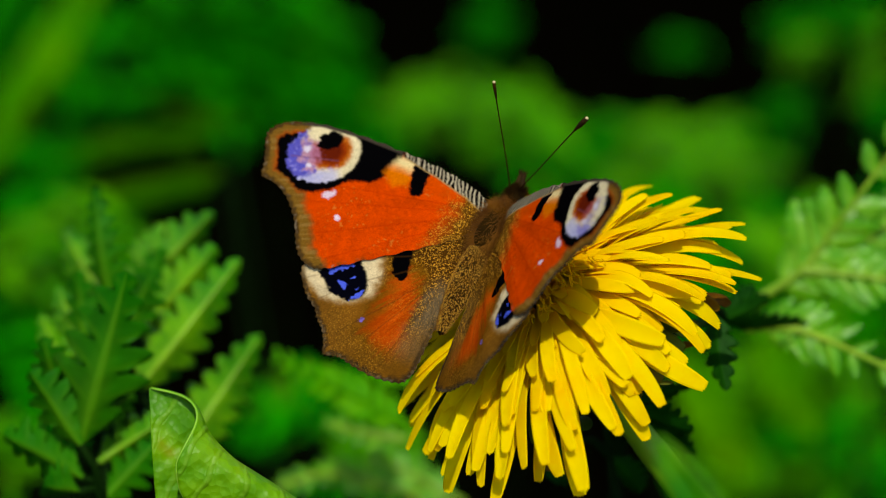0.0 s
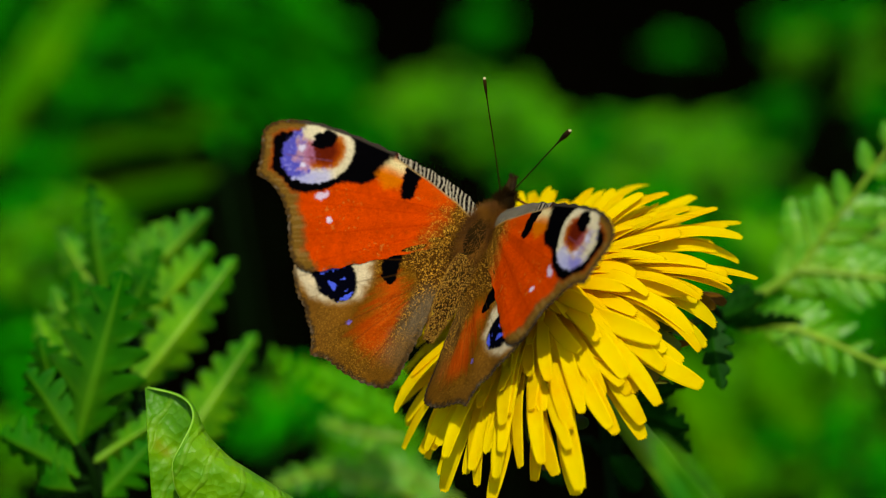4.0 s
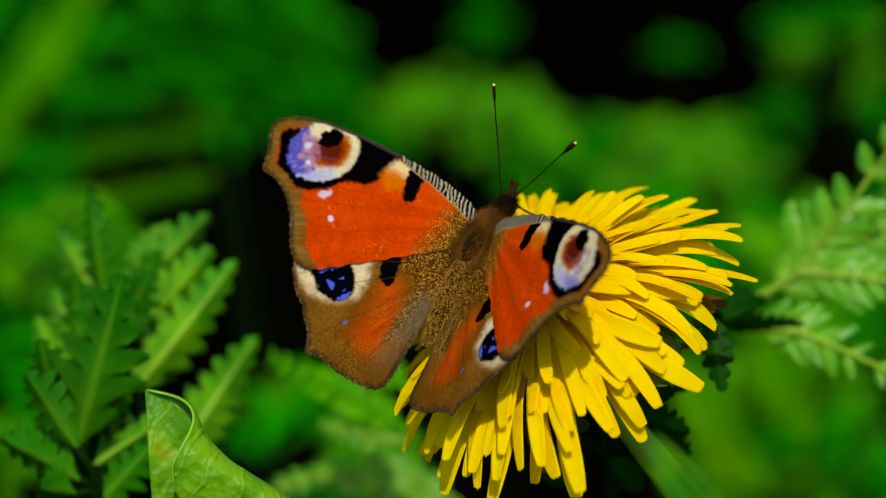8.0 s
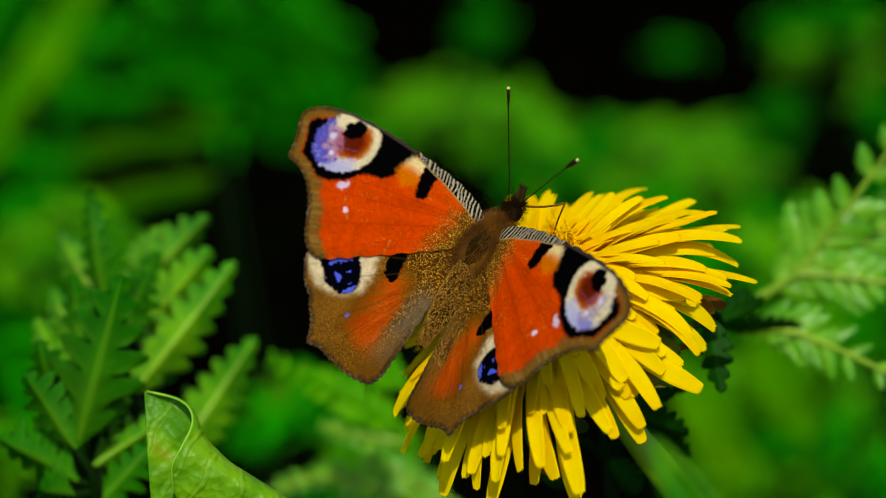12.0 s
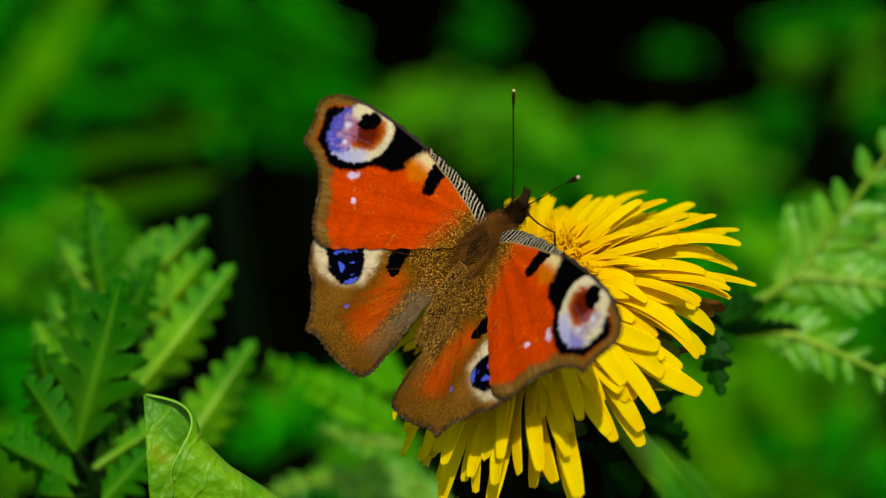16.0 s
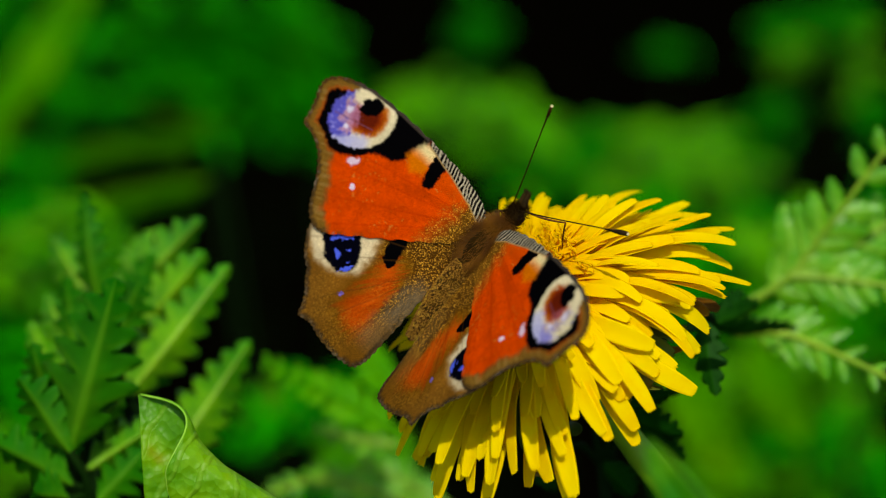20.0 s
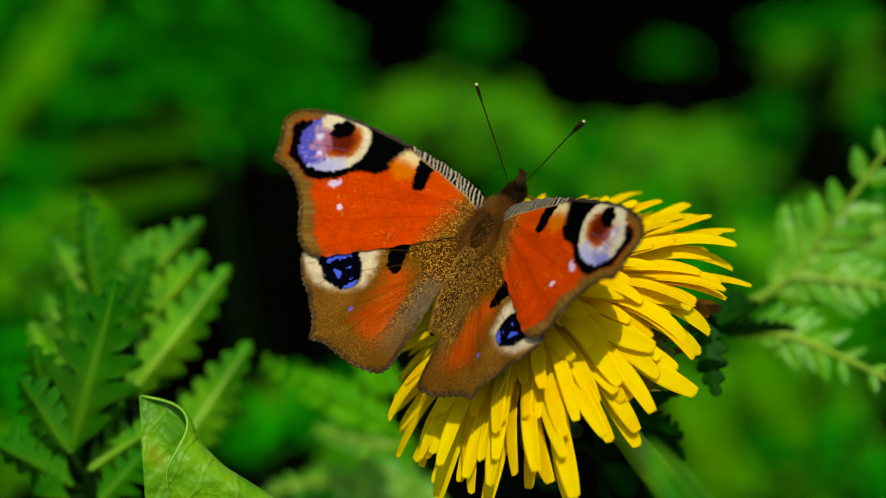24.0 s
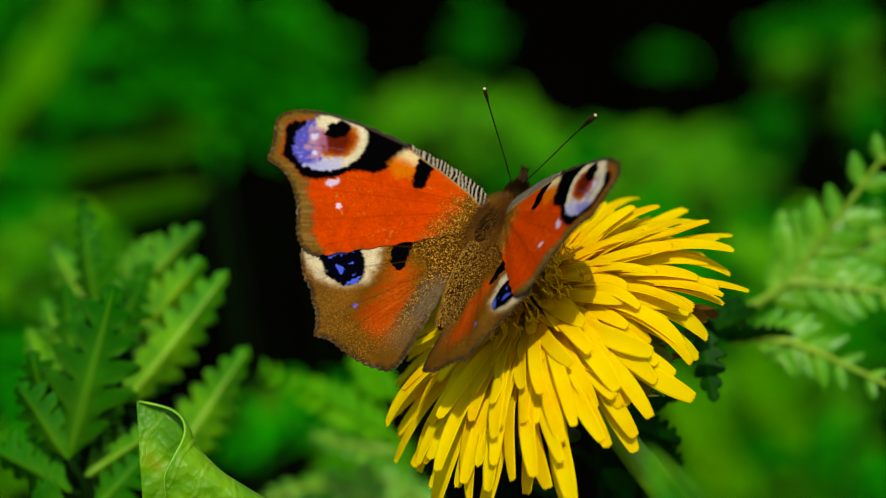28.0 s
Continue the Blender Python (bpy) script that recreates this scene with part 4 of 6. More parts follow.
# ---- leaves ----
def leaflet_mesh(name, length, width, teeth, depth, material, fold=0.25, bend=0.12, seed=0):
    """A blade along +x with pointed teeth, folded along its midrib, tapering to a tip; thin but closed."""
    rng = random.Random(seed)
    n = teeth * 4
    top = []
    sizes = [rng.uniform(0.8, 1.15) for _ in range(teeth + 1)]
    for i in range(n + 1):
        a = i / n
        prof = 2.25 * (0.03 + a) ** 0.5 * (1 - a) ** 0.72 if i < n else 0.0
        phase = teeth * a % 1.0
        lobe = phase / 0.75 if phase <= 0.75 else (1 - phase) / 0.25
        x = a * length
        z = -bend * length * a * a + 0.01 * length * math.sin(a * 9 + seed)
        for s in (-1, -0.5, 0, 0.5, 1):
            side = 1 - depth * (1 - lobe * sizes[min(int(a * teeth + 1e-6), teeth)]) if abs(s) == 1 else 1 - 0.35 * depth * (1 - lobe)
            w = width * 0.5 * prof * side
            lean = (0.30 * width * lobe * depth + 0.20 * width) * abs(s) * prof
            pleat = 0.06 * width * (lobe - 0.5) * (abs(s) == 0.5) * prof
            top.append((x + lean + rng.uniform(-1, 1) * 0.004 * length * abs(s), s * w, z + fold * abs(s) * w + pleat))
    top = top[:-5] + [(length * 1.02, 0.0002 * s * length, top[-3][2]) for s in (-1, -0.5, 0, 0.5, 1)]
    k = len(top)
    verts = [Vector(v) for v in top] + [Vector((x, y, z - 0.00018)) for x, y, z in top]
    faces = []
    for i in range(n):
        for j in range(4):
            q = i * 5 + j
            faces.append((q, q + 5, q + 6, q + 1))
            faces.append((k + q, k + q + 1, k + q + 6, k + q + 5))
        q = i * 5
        faces.append((q, k + q, k + q + 5, q + 5))
        q += 4
        faces.append((q + 5, k + q + 5, k + q, q))
    return crisp_rim(mesh_of(name, verts, faces, material), k)


def lobed_mesh(name, length, width, lobes, depth, material, fold=-0.4, bend=0.12, seed=0):
    """A blade along +x, cut into blunt forward-leaning lobes, creased along its midrib and along a side vein in each lobe; thin but closed."""
    rng = random.Random(seed)
    per, cols = 6, (-1.0, -0.7, -0.35, -0.12, -0.05, 0.05, 0.12, 0.35, 0.7, 1.0)
    n, c = lobes * per, len(cols)
    sizes = [[rng.uniform(0.78, 1.15) for _ in range(lobes + 1)] for _ in range(2)]
    top, vein = [], []
    for i in range(n + 1):
        a = i / n
        prof = min(1.0, 0.25 + 3.2 * a) * (1 - a ** 2.2) ** 0.8 + 0.02
        k, phase = int(a * lobes + 1e-6), a * lobes % 1.0
        for s in cols:
            hump = math.sin(math.pi * phase ** 1.35) ** 0.7 * sizes[s > 0][min(k, lobes)]
            reach = 1 - depth * (1 - hump) * max(0.0, (abs(s) - 0.25) / 0.75)
            w = 0.5 * width * prof * abs(s) * reach
            x = a * length + 0.5 * width * prof * abs(s) * (0.38 + 0.10 * hump) + rng.uniform(-1, 1) * 0.003 * length * abs(s)
            crease = 0.022 * width * prof * (hump - 0.6) * (0.3 < abs(s) < 0.9)
            z = -bend * length * a * a + 0.015 * length * math.sin(a * 7 + seed) + fold * w + crease
            top.append((x, math.copysign(w, s), z))
            # pale rib and side veins; the wide fade beside the rib paints a lit strip
            vein.append(0.9 * (1 - 0.5 * a) if abs(s) < 0.1 else 0.55 * (1 - a) if abs(s) < 0.2 else 0.25 * (1 - a) + (0.22 if 0.35 < phase < 0.6 and abs(s) < 0.9 else 0.0))
    k = len(top)
    verts = [Vector(v) for v in top] + [Vector((x, y, z - 0.00016)) for x, y, z in top]
    faces = []
    for i in range(n):
        for j in range(c - 1):
            q = i * c + j
            faces.append((q, q + c, q + c + 1, q + 1))
            faces.append((k + q, k + q + 1, k + q + c + 1, k + q + c))
        q = i * c
        faces.append((q, k + q, k + q + c, q + c))
        q += c - 1
        faces.append((q + c, k + q + c, k + q, q))
    me = crisp_rim(mesh_of(name, verts, faces, material), k)
    layer = me.attributes.new("vein", 'FLOAT', 'POINT')
    layer.data.foreach_set("value", vein + vein)
    return me


def plant(name, label, root, leaflets, material, stalk=0.0007, face=(0, -0.6, 0.8), hub=None, fold=-0.35, via=None, depth=0.5):
    """A leafy plant: a stalk from the ground to the lowest leaflet, and leaflets given by foot, tip, width (mm) and teeth."""
    thing = tagged(new(name), label, "plant", "toothed fern plants")
    thing.location = root
    base = Vector(root)
    feet = [Vector(l[0]) for l in leaflets]
    hub = Vector(hub) if hub else min(feet, key=lambda p: p.z)
    pts = [base, Vector(via) if via else base.lerp(hub, 0.5) + Vector((0.004, 0.006, 0.01)), hub]
    v, f = tube([p - base for p in pts], [stalk * 1.8, stalk * 1.4, stalk], 8)
    part("stalk", mesh_of("stalk", v, f, STALK), STALK, thing)
    for i, (foot, tip, width, teeth, roll) in enumerate(leaflets):
        a, b = Vector(foot), Vector(tip)
        if (a - hub).length > 0.001:
            v, f = tube([p - base for p in (hub, hub.lerp(a, 0.5) + Vector((0, 0.002, 0)), a)], [stalk, stalk * 0.8, stalk * 0.6], 6)
            part("leaf_stalk", mesh_of("leaf_stalk", v, f, STALK), STALK, thing)
        me = lobed_mesh("leaflet", (b - a).length * 1.03, width * MM, teeth, depth, material, fold, 0.10, i + len(leaflets))
        ob = part("leaflet", me, material, thing)
        d = (b - a).normalized()
        z = Vector(face)
        z = (z - d * z.dot(d)).normalized()
        z = (z + d.cross(z) * roll).normalized()
        m = Matrix((d, z.cross(d), z)).transposed().to_4x4()
        m.translation = a - base
        ob.matrix_local = m
    return thing


def frond(name, label, path, pairs, reach, width, material, face, teeth=5):
    """A feather-shaped leaf: a midrib along path with paired toothed leaflets, shorter towards the tip."""
    thing = tagged(new(name), label, "leaf", "fern fronds beside the flower")
    base = Vector(path[0])
    thing.location = base
    path = [Vector(p) - base for p in path]
    pts = []
    for i in range(len(path) - 1):
        a, b, c, d = path[max(i - 1, 0)], path[i], path[i + 1], path[min(i + 2, len(path) - 1)]
        for k in range(10):
            t = k / 10
            pts.append(0.5 * (2 * b + (c - a) * t + (2 * a - 5 * b + 4 * c - d) * t * t + (3 * b - a - 3 * c + d) * t ** 3))
    pts.append(path[-1])
    n = len(pts)
    v, f = tube(pts, [0.0008 - 0.0005 * i / n for i in range(n)], 7)
    rib = STEM if material is LEAF_GLOSS else material
    part("midrib", mesh_of("midrib", v, f, rib), rib, thing)
    rng = random.Random(pairs * 7 + int(reach * 10))
    me = [lobed_mesh("leaflet", 1.0 * reach * MM, width * MM, teeth, 0.35, material, -0.3, 0.10, 40 + s) for s in range(3)]
    for i in range(pairs):
        a = 0.22 + 0.76 * i / (pairs - 1)
        k = min(int(a * (n - 1)), n - 2)
        p, d = pts[k], (pts[k + 1] - pts[k]).normalized()
        size = (1.0 - 0.75 * ((i + 0.0) / pairs) ** 1.6) * (0.75 + 0.25 * min(1, i / 2))
        z = Vector(face)
        z = (z - d * z.dot(d)).normalized()
        for s in (-1, 1):
            size_s = size * rng.uniform(0.8, 1.15)
            out = (d * rng.uniform(0.75, 1.05) + z.cross(d) * s).normalized()
            zz = (z + rng.uniform(-0.4, 0.4) * out.cross(z)).normalized()
            zz = (zz - out * zz.dot(out)).normalized()
            ob = part("leaflet", me[i % 3], material, thing)
            m = Matrix((out, zz.cross(out), zz)).transposed().to_4x4() @ Matrix.Diagonal((size_s, size_s, size_s, 1))
            m.translation = p
            ob.matrix_local = m
    return thing


plant("fern_plant", "fresh green plant with deeply toothed feathery leaflets", (-0.075, 0.07, -0.03), [
    ((-0.0450, 0.0388, 0.2626), (-0.0339, 0.0415, 0.2755), 9.2, 6, -0.30),
    ((-0.0440, 0.0265, 0.2612), (-0.0295, 0.0391, 0.2753), 10.3, 7, -0.30),
    ((-0.0482, 0.0464, 0.2638), (-0.0347, 0.0509, 0.2759), 9.5, 6, -0.20),
    ((-0.0392, 0.0263, 0.2489), (-0.0271, 0.0387, 0.2626), 10.4, 7, -0.35),
    ((-0.0511, 0.0150, 0.2612), (-0.0435, 0.0159, 0.2669), 7.0, 4, -0.20),
    ((-0.0485, 0.0130, 0.2577), (-0.0386, 0.0161, 0.2632), 6.8, 5, -0.30),
    ((-0.0508, 0.0464, 0.2638), (-0.0585, 0.0574, 0.2708), 9.1, 5, 0.40),
    ((-0.0536, 0.0354, 0.2647), (-0.0569, 0.0409, 0.2701), 6.1, 4, 0.30),
    ((-0.0538, 0.0286, 0.2608), (-0.0597, 0.0390, 0.2669), 7.4, 5, 0.40),
    ((-0.0451, 0.0494, 0.2650), (-0.0421, 0.0575, 0.2712), 7.7, 5, 0.10)], LEAF_MID, face=(0.1, -0.95, 0.0), fold=-1.0, depth=0.58)
plant("fern_plant", "toothed leaflets turned from the sun, shade painted into their green", (-0.072, 0.04, -0.03), [
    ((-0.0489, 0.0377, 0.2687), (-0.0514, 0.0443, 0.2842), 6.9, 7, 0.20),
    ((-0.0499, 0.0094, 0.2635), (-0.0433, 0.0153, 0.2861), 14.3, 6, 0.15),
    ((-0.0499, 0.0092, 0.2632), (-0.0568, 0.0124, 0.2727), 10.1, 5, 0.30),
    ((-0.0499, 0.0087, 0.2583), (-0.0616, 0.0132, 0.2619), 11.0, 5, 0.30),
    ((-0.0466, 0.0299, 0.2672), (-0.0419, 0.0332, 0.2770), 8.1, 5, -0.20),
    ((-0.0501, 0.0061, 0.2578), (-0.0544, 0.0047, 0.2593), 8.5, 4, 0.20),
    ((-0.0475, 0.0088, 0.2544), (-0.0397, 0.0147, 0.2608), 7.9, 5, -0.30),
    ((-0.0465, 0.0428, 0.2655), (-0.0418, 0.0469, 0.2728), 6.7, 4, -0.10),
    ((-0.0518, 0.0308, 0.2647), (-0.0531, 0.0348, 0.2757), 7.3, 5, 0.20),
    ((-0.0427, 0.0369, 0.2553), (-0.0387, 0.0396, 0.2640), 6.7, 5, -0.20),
    ((-0.0531, 0.0160, 0.2629), (-0.0556, 0.0181, 0.2746), 8.3, 5, 0.25)], LEAF_SHADED, face=(-0.25, -0.93, -0.15), fold=-0.6, depth=0.7)
for path, pairs, reach, width, leaf in (
        ([(-0.0039, 0.0589, 0.2316), (-0.0103, 0.0609, 0.2352), (-0.0184, 0.0622, 0.2393), (-0.0266, 0.0626, 0.2439)], 9, 5.6, 3.1, LEAF_PALE),
        ([(-0.0041, 0.0700, 0.2108), (-0.0108, 0.0696, 0.2140), (-0.0192, 0.0680, 0.2173), (-0.0274, 0.0637, 0.2177)], 9, 4.8, 3.4, LEAF_GLOSS),
        ([(-0.0057, 0.0584, 0.2308), (-0.0094, 0.0587, 0.2312), (-0.0148, 0.0583, 0.2326), (-0.0184, 0.0581, 0.2342)], 6, 3.6, 2.4, LEAF_GLOSS),
        ([(0.0036, 0.0817, 0.2011), (-0.0043, 0.0840, 0.2050), (-0.0122, 0.0860, 0.2084)], 7, 6.3, 3.6, LEAF_GLOSS),
        ([(-0.0049, 0.0667, 0.2352), (-0.0085, 0.0685, 0.2384), (-0.0113, 0.0704, 0.2416)], 6, 5.5, 3.1, LEAF_PALE)):
    frond("fern_frond", "small green toothed frond below the flower", path, pairs, reach, width, leaf, (0.2, -0.6, 0.75))
plant("fern_plant", "toothed leaflets under the flower head, shade painted into their green", (0.05, 0.07, -0.03), [
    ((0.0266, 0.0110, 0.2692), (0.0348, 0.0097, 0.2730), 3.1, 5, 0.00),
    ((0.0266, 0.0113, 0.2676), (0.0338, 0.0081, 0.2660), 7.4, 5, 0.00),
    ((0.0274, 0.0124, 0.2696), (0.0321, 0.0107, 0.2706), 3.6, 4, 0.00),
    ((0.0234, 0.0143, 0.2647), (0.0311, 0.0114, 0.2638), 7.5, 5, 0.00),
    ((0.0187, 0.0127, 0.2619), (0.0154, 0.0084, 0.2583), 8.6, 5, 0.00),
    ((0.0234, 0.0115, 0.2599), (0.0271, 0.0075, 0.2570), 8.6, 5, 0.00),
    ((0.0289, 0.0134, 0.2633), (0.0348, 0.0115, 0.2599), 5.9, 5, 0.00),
    ((0.0221, 0.0192, 0.2652), (0.0251, 0.0143, 0.2608), 10.3, 5, 0.00)], LEAF_DEEP_SHADE, face=(-0.3, -0.8, -0.25))
plant("fern_plant", "toothed leaflets hanging beside the flower, green darkened to paint shade", (0.02, 0.06, -0.03), [
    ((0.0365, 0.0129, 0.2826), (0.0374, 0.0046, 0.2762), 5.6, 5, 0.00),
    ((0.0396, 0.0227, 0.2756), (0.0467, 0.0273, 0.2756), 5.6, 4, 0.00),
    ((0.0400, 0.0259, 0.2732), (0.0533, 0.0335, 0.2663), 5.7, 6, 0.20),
    ((0.0396, 0.0227, 0.2756), (0.0447, 0.0283, 0.2773), 4.8, 4, 0.00)], LEAF_DEEP_SHADE, face=(-0.2, -0.9, 0.0), hub=(0.0382, 0.0186, 0.2786), via=(0.0263, 0.0248, 0.2691))
FACE = (0.1, -0.75, 0.65)
frond("fern_frond", "pale green feathery frond", [(0.0473, 0.0447, 0.2657), (0.0534, 0.0458, 0.2698), (0.0579, 0.0478, 0.2754), (0.0669, 0.0507, 0.2886)], 9, 10.0, 6.2, LEAF_GLOSS, FACE, 4)
frond("fern_frond", "pale green feathery frond", [(0.0534, 0.0458, 0.2698), (0.0582, 0.0472, 0.2704), (0.0644, 0.0508, 0.2727), (0.0751, 0.0559, 0.2776)], 8, 9.2, 6.0, LEAF_GLOSS, FACE, 4)
frond("fern_frond", "pale green feathery frond", [(0.0534, 0.0458, 0.2698), (0.0595, 0.0447, 0.2699), (0.0693, 0.0423, 0.2698)], 7, 7.1, 5.0, LEAF_GLOSS, FACE, 4)
frond("fern_frond", "pale green feathery frond", [(0.0450, 0.0391, 0.2640), (0.0501, 0.0374, 0.2651), (0.0561, 0.0347, 0.2646), (0.0674, 0.0268, 0.2629)], 9, 7.0, 3.8, LEAF_GLOSS, FACE, 4)


def curled_leaf():
    """Broad leaf: the blade stands upright, one half curves forwards like a trough and its margin rolls back over the blade."""
    thing = tagged(new("broad_leaf"), "bright green broad leaf with one edge rolled over", "leaf")
    origin = Vector((-0.0372, -0.0171, 0.2664))
    thing.matrix_world = frame_on(origin, (0.05, -0.86, 0.5), (-0.03, 0.5, 0.86))
    high = [0, 4.0, 7.4, 10.5, 13.4, 15.0, 16.5, 18.0, 19.2, 19.7]
    wide = [26.0, 20.0, 15.3, 10.6, 7.9, 7.1, 6.6, 5.7, 3.6, 0.3]
    turn = [180, 180, 180, 175, 152, 132, 112, 102, 96, 92]
    lap = [16.8, 12.0, 8.8, 4.7, 1.6, 0.6, 0.2, 0.0, 0.0, 0.0]
    roll = [3.2, 3.0, 3.0, 2.8, 2.7, 2.6, 2.4, 1.9, 1.1, 0.1]
    n, m = 64, 56
    up = [19.7 * (i / n) ** 0.85 for i in range(n + 1)]
    table = []
    for values in (wide, turn, lap, roll):
        line = np.interp(up, high, values)
        for _ in range(8):
            line[1:-1] = 0.25 * line[:-2] + 0.5 * line[1:-1] + 0.25 * line[2:]
        table.append(line)
    verts, edge = [], []
    for i in range(n + 1):
        x = up[i]
        w, bend, flap, r = (float(line[i]) for line in table)
        bend = radians(bend)
        flat = max(w - r, 0.03)
        total = flat + bend * r + flap
        for j in range(m + 1):
            t = total * j / m
            if t < flat:
                y, z = t, -0.5 * math.sin(math.pi * t / flat) * min(1, w / 8)
            else:
                f, over = min((t - flat) / r, bend), max(t - flat - bend * r, 0.0)
                y = flat + r * math.sin(f) + over * math.cos(bend)
                z = r * (1 - math.cos(f)) + over * math.sin(bend) - 0.10 * over
            ripple = 0.10 * math.sin(1.7 * x - 0.9 * y) + 0.12 * noise.noise(Vector((x * 0.5, y * 0.5, 3)))
            lean = 0.035 * (19.7 - x) * max(0.0, 1 - y / (w + 0.01))
            verts.append(Vector((x, -(y + lean), z + ripple - 0.02 * (x - 10) ** 2)) * MM)
        edge.append(verts[-1])
    faces = []
    for i in range(n):
        for j in range(m):
            q = i * (m + 1) + j
            faces.append((q, q + 1, q + m + 2, q + m + 1))
    ob = part("blade", mesh_of("blade", verts, faces, LEAF_BROAD), LEAF_BROAD, thing)
    thick = ob.modifiers.new("thickness", 'SOLIDIFY')
    thick.thickness = 0.00022
    v, f = tube(edge, [0.00016] * len(edge), 6)
    part("margin", mesh_of("margin", v, f, LEAF_RIM), LEAF_RIM, thing, "pale thickened leaf margin")
    inv = thing.matrix_world.inverted()
    v, f = tube([inv @ p for p in (origin + Vector((0.006, 0, 0.001)), origin + Vector((0.008, 0.004, -0.06)), Vector((origin.x + 0.01, origin.y + 0.03, -0.04)))], [0.0009, 0.0012, 0.0015], 8)
    part("leaf_stalk", mesh_of("leaf_stalk", v, f, STEM), STEM, thing)


curled_leaf()


def blurred_leaf():
    """Smooth pointed leaf that stands before the stem, close to the viewer."""
    thing = tagged(new("pointed_leaf"), "smooth pale green pointed leaf before the stem", "leaf")
    foot, tip = Vector((0.0284, -0.0838, 0.3148)), Vector((0.0222, -0.0732, 0.3212))
    thing.matrix_world = frame_on(foot, (-0.6, -0.7, 0.2), tip - foot)
    part("blade", leaflet_mesh("blade", (tip - foot).length, 0.0048, 5, 0.05, LEAF_MID, 0.35, 0.05, 77), LEAF_MID, thing)
    inv = thing.matrix_world.inverted()
    v, f = tube([inv @ p for p in (foot, foot + Vector((0.004, 0.01, -0.1)), Vector((foot.x + 0.01, foot.y + 0.04, -0.04)))], [0.0006, 0.0008, 0.001], 7)
    part("leaf_stalk", mesh_of("leaf_stalk", v, f, STALK), STALK, thing)


blurred_leaf()


def thicket(name, label, top, wide, tall, leaves, size, material, seed):
    """A far plant: a stalk from the ground with many toothed leaves filling a loose crown of that half width and height."""
    rng = random.Random(seed)
    thing = tagged(new(name), label, "plant", "meadow plants behind the flower")
    base = Vector((top[0] * 1.03, top[1] + 0.02, top[2] - 0.5))
    thing.location = base
    top = Vector(top) - base
    v, f = tube([Vector((0, 0, 0)), top * 0.5 + Vector((0.01, 0, 0)), top], [0.0009, 0.0007, 0.0005], 6)
    part("stalk", mesh_of("stalk", v, f, STALK), STALK, thing)
    kinds = [leaflet_mesh("leaf", size * rng.uniform(0.8, 1.2), size * 0.36, 5, 0.35, material, 0.15, 0.25, seed + i) for i in range(3)]
    for i in range(leaves):
        ob = part("leaf", kinds[i % 3], material, thing)
        r, f = math.sqrt(rng.random()), rng.uniform(0, 2 * math.pi)
        p = top + Vector((r * math.cos(f) * wide, rng.uniform(-0.5, 0.5) * wide, r * math.sin(f) * tall))
        turn = rng.uniform(0, 2 * math.pi)
        ob.matrix_local = Matrix.Translation(p - Vector((math.cos(turn), math.sin(turn), 0)) * size * 0.4) @ Matrix.Rotation(turn, 4, 'Z') @ Matrix.Rotation(rng.uniform(-0.7, 0.3), 4, 'Y') @ Matrix.Rotation(rng.uniform(-0.4, 0.4), 4, 'X')


def meadow(x, y, z, wide, tall, pale, count=[0]):
    """One far plant: crown centre, half width and half height in metres, pale or deep green; its leaves fill the crown."""
    size = min(max(0.9 * max(wide, tall), 0.010), 0.06)
    leaves = int(min(max(3.6 * math.pi * wide * tall / (0.25 * size * size), 8), 40))
    count[0] += 1
    thicket("meadow_plant", "pale green leafy meadow plant" if pale else "deep green leafy meadow plant", (x, y, z), wide, tall, leaves, size, LEAF_PALE if pale else LEAF, 299 + count[0])


meadow(-0.1061, 0.3213, 0.1165, 0.0186, 0.0155, 0)
meadow(-0.0921, 0.2961, 0.1188, 0.0120, 0.0120, 0)
meadow(-0.1078, 0.2691, 0.1181, 0.0116, 0.0130, 0)
meadow(0.1128, 0.3622, 0.0834, 0.0234, 0.0184, 1)
meadow(0.0957, 0.4052, 0.0539, 0.0196, 0.0161, 0)
meadow(0.1034, 0.3081, 0.0936, 0.0186, 0.0109, 1)
meadow(0.0832, 0.3999, 0.0446, 0.0143, 0.0125, 0)
meadow(0.1100, 0.4115, 0.0647, 0.0143, 0.0071, 1)
meadow(-0.0278, 0.1836, 0.1540, 0.0124, 0.0062, 0)
meadow(-0.0163, 0.1691, 0.1520, 0.0109, 0.0073, 1)
meadow(-0.1801, 0.7281, -0.0109, 0.0224, 0.0274, 0)
meadow(-0.1589, 0.8131, -0.0717, 0.0299, 0.0299, 0)
meadow(-0.1147, 0.8699, -0.0773, 0.0341, 0.0284, 0)
meadow(-0.0664, 0.8185, -0.0623, 0.0245, 0.0245, 0)
meadow(-0.1239, 0.4240, 0.0864, 0.0125, 0.0071, 0)
meadow(-0.1099, 0.2814, 0.1394, 0.0043, 0.0159, 1)
meadow(-0.0974, 0.2287, 0.1402, 0.0067, 0.0081, 0)
meadow(-0.0994, 0.1976, 0.1323, 0.0039, 0.0103, 1)
meadow(-0.0855, 0.8076, -0.0811, 0.0299, 0.0163, 0)
meadow(-0.0544, 0.7545, -0.0692, 0.0208, 0.0156, 0)
meadow(0.0240, 0.9644, -0.1216, 0.0068, 0.0246, 0)
meadow(-0.0009, 0.6654, -0.0155, 0.0237, 0.0130, 1)
meadow(0.0338, 0.7069, -0.0475, 0.0249, 0.0149, 1)
meadow(-0.0247, 0.6571, -0.0298, 0.0142, 0.0119, 0)
meadow(0.0487, 0.6065, -0.0135, 0.0180, 0.0135, 0)
meadow(0.1375, 1.0548, -0.1731, 0.0198, 0.0026, 0)
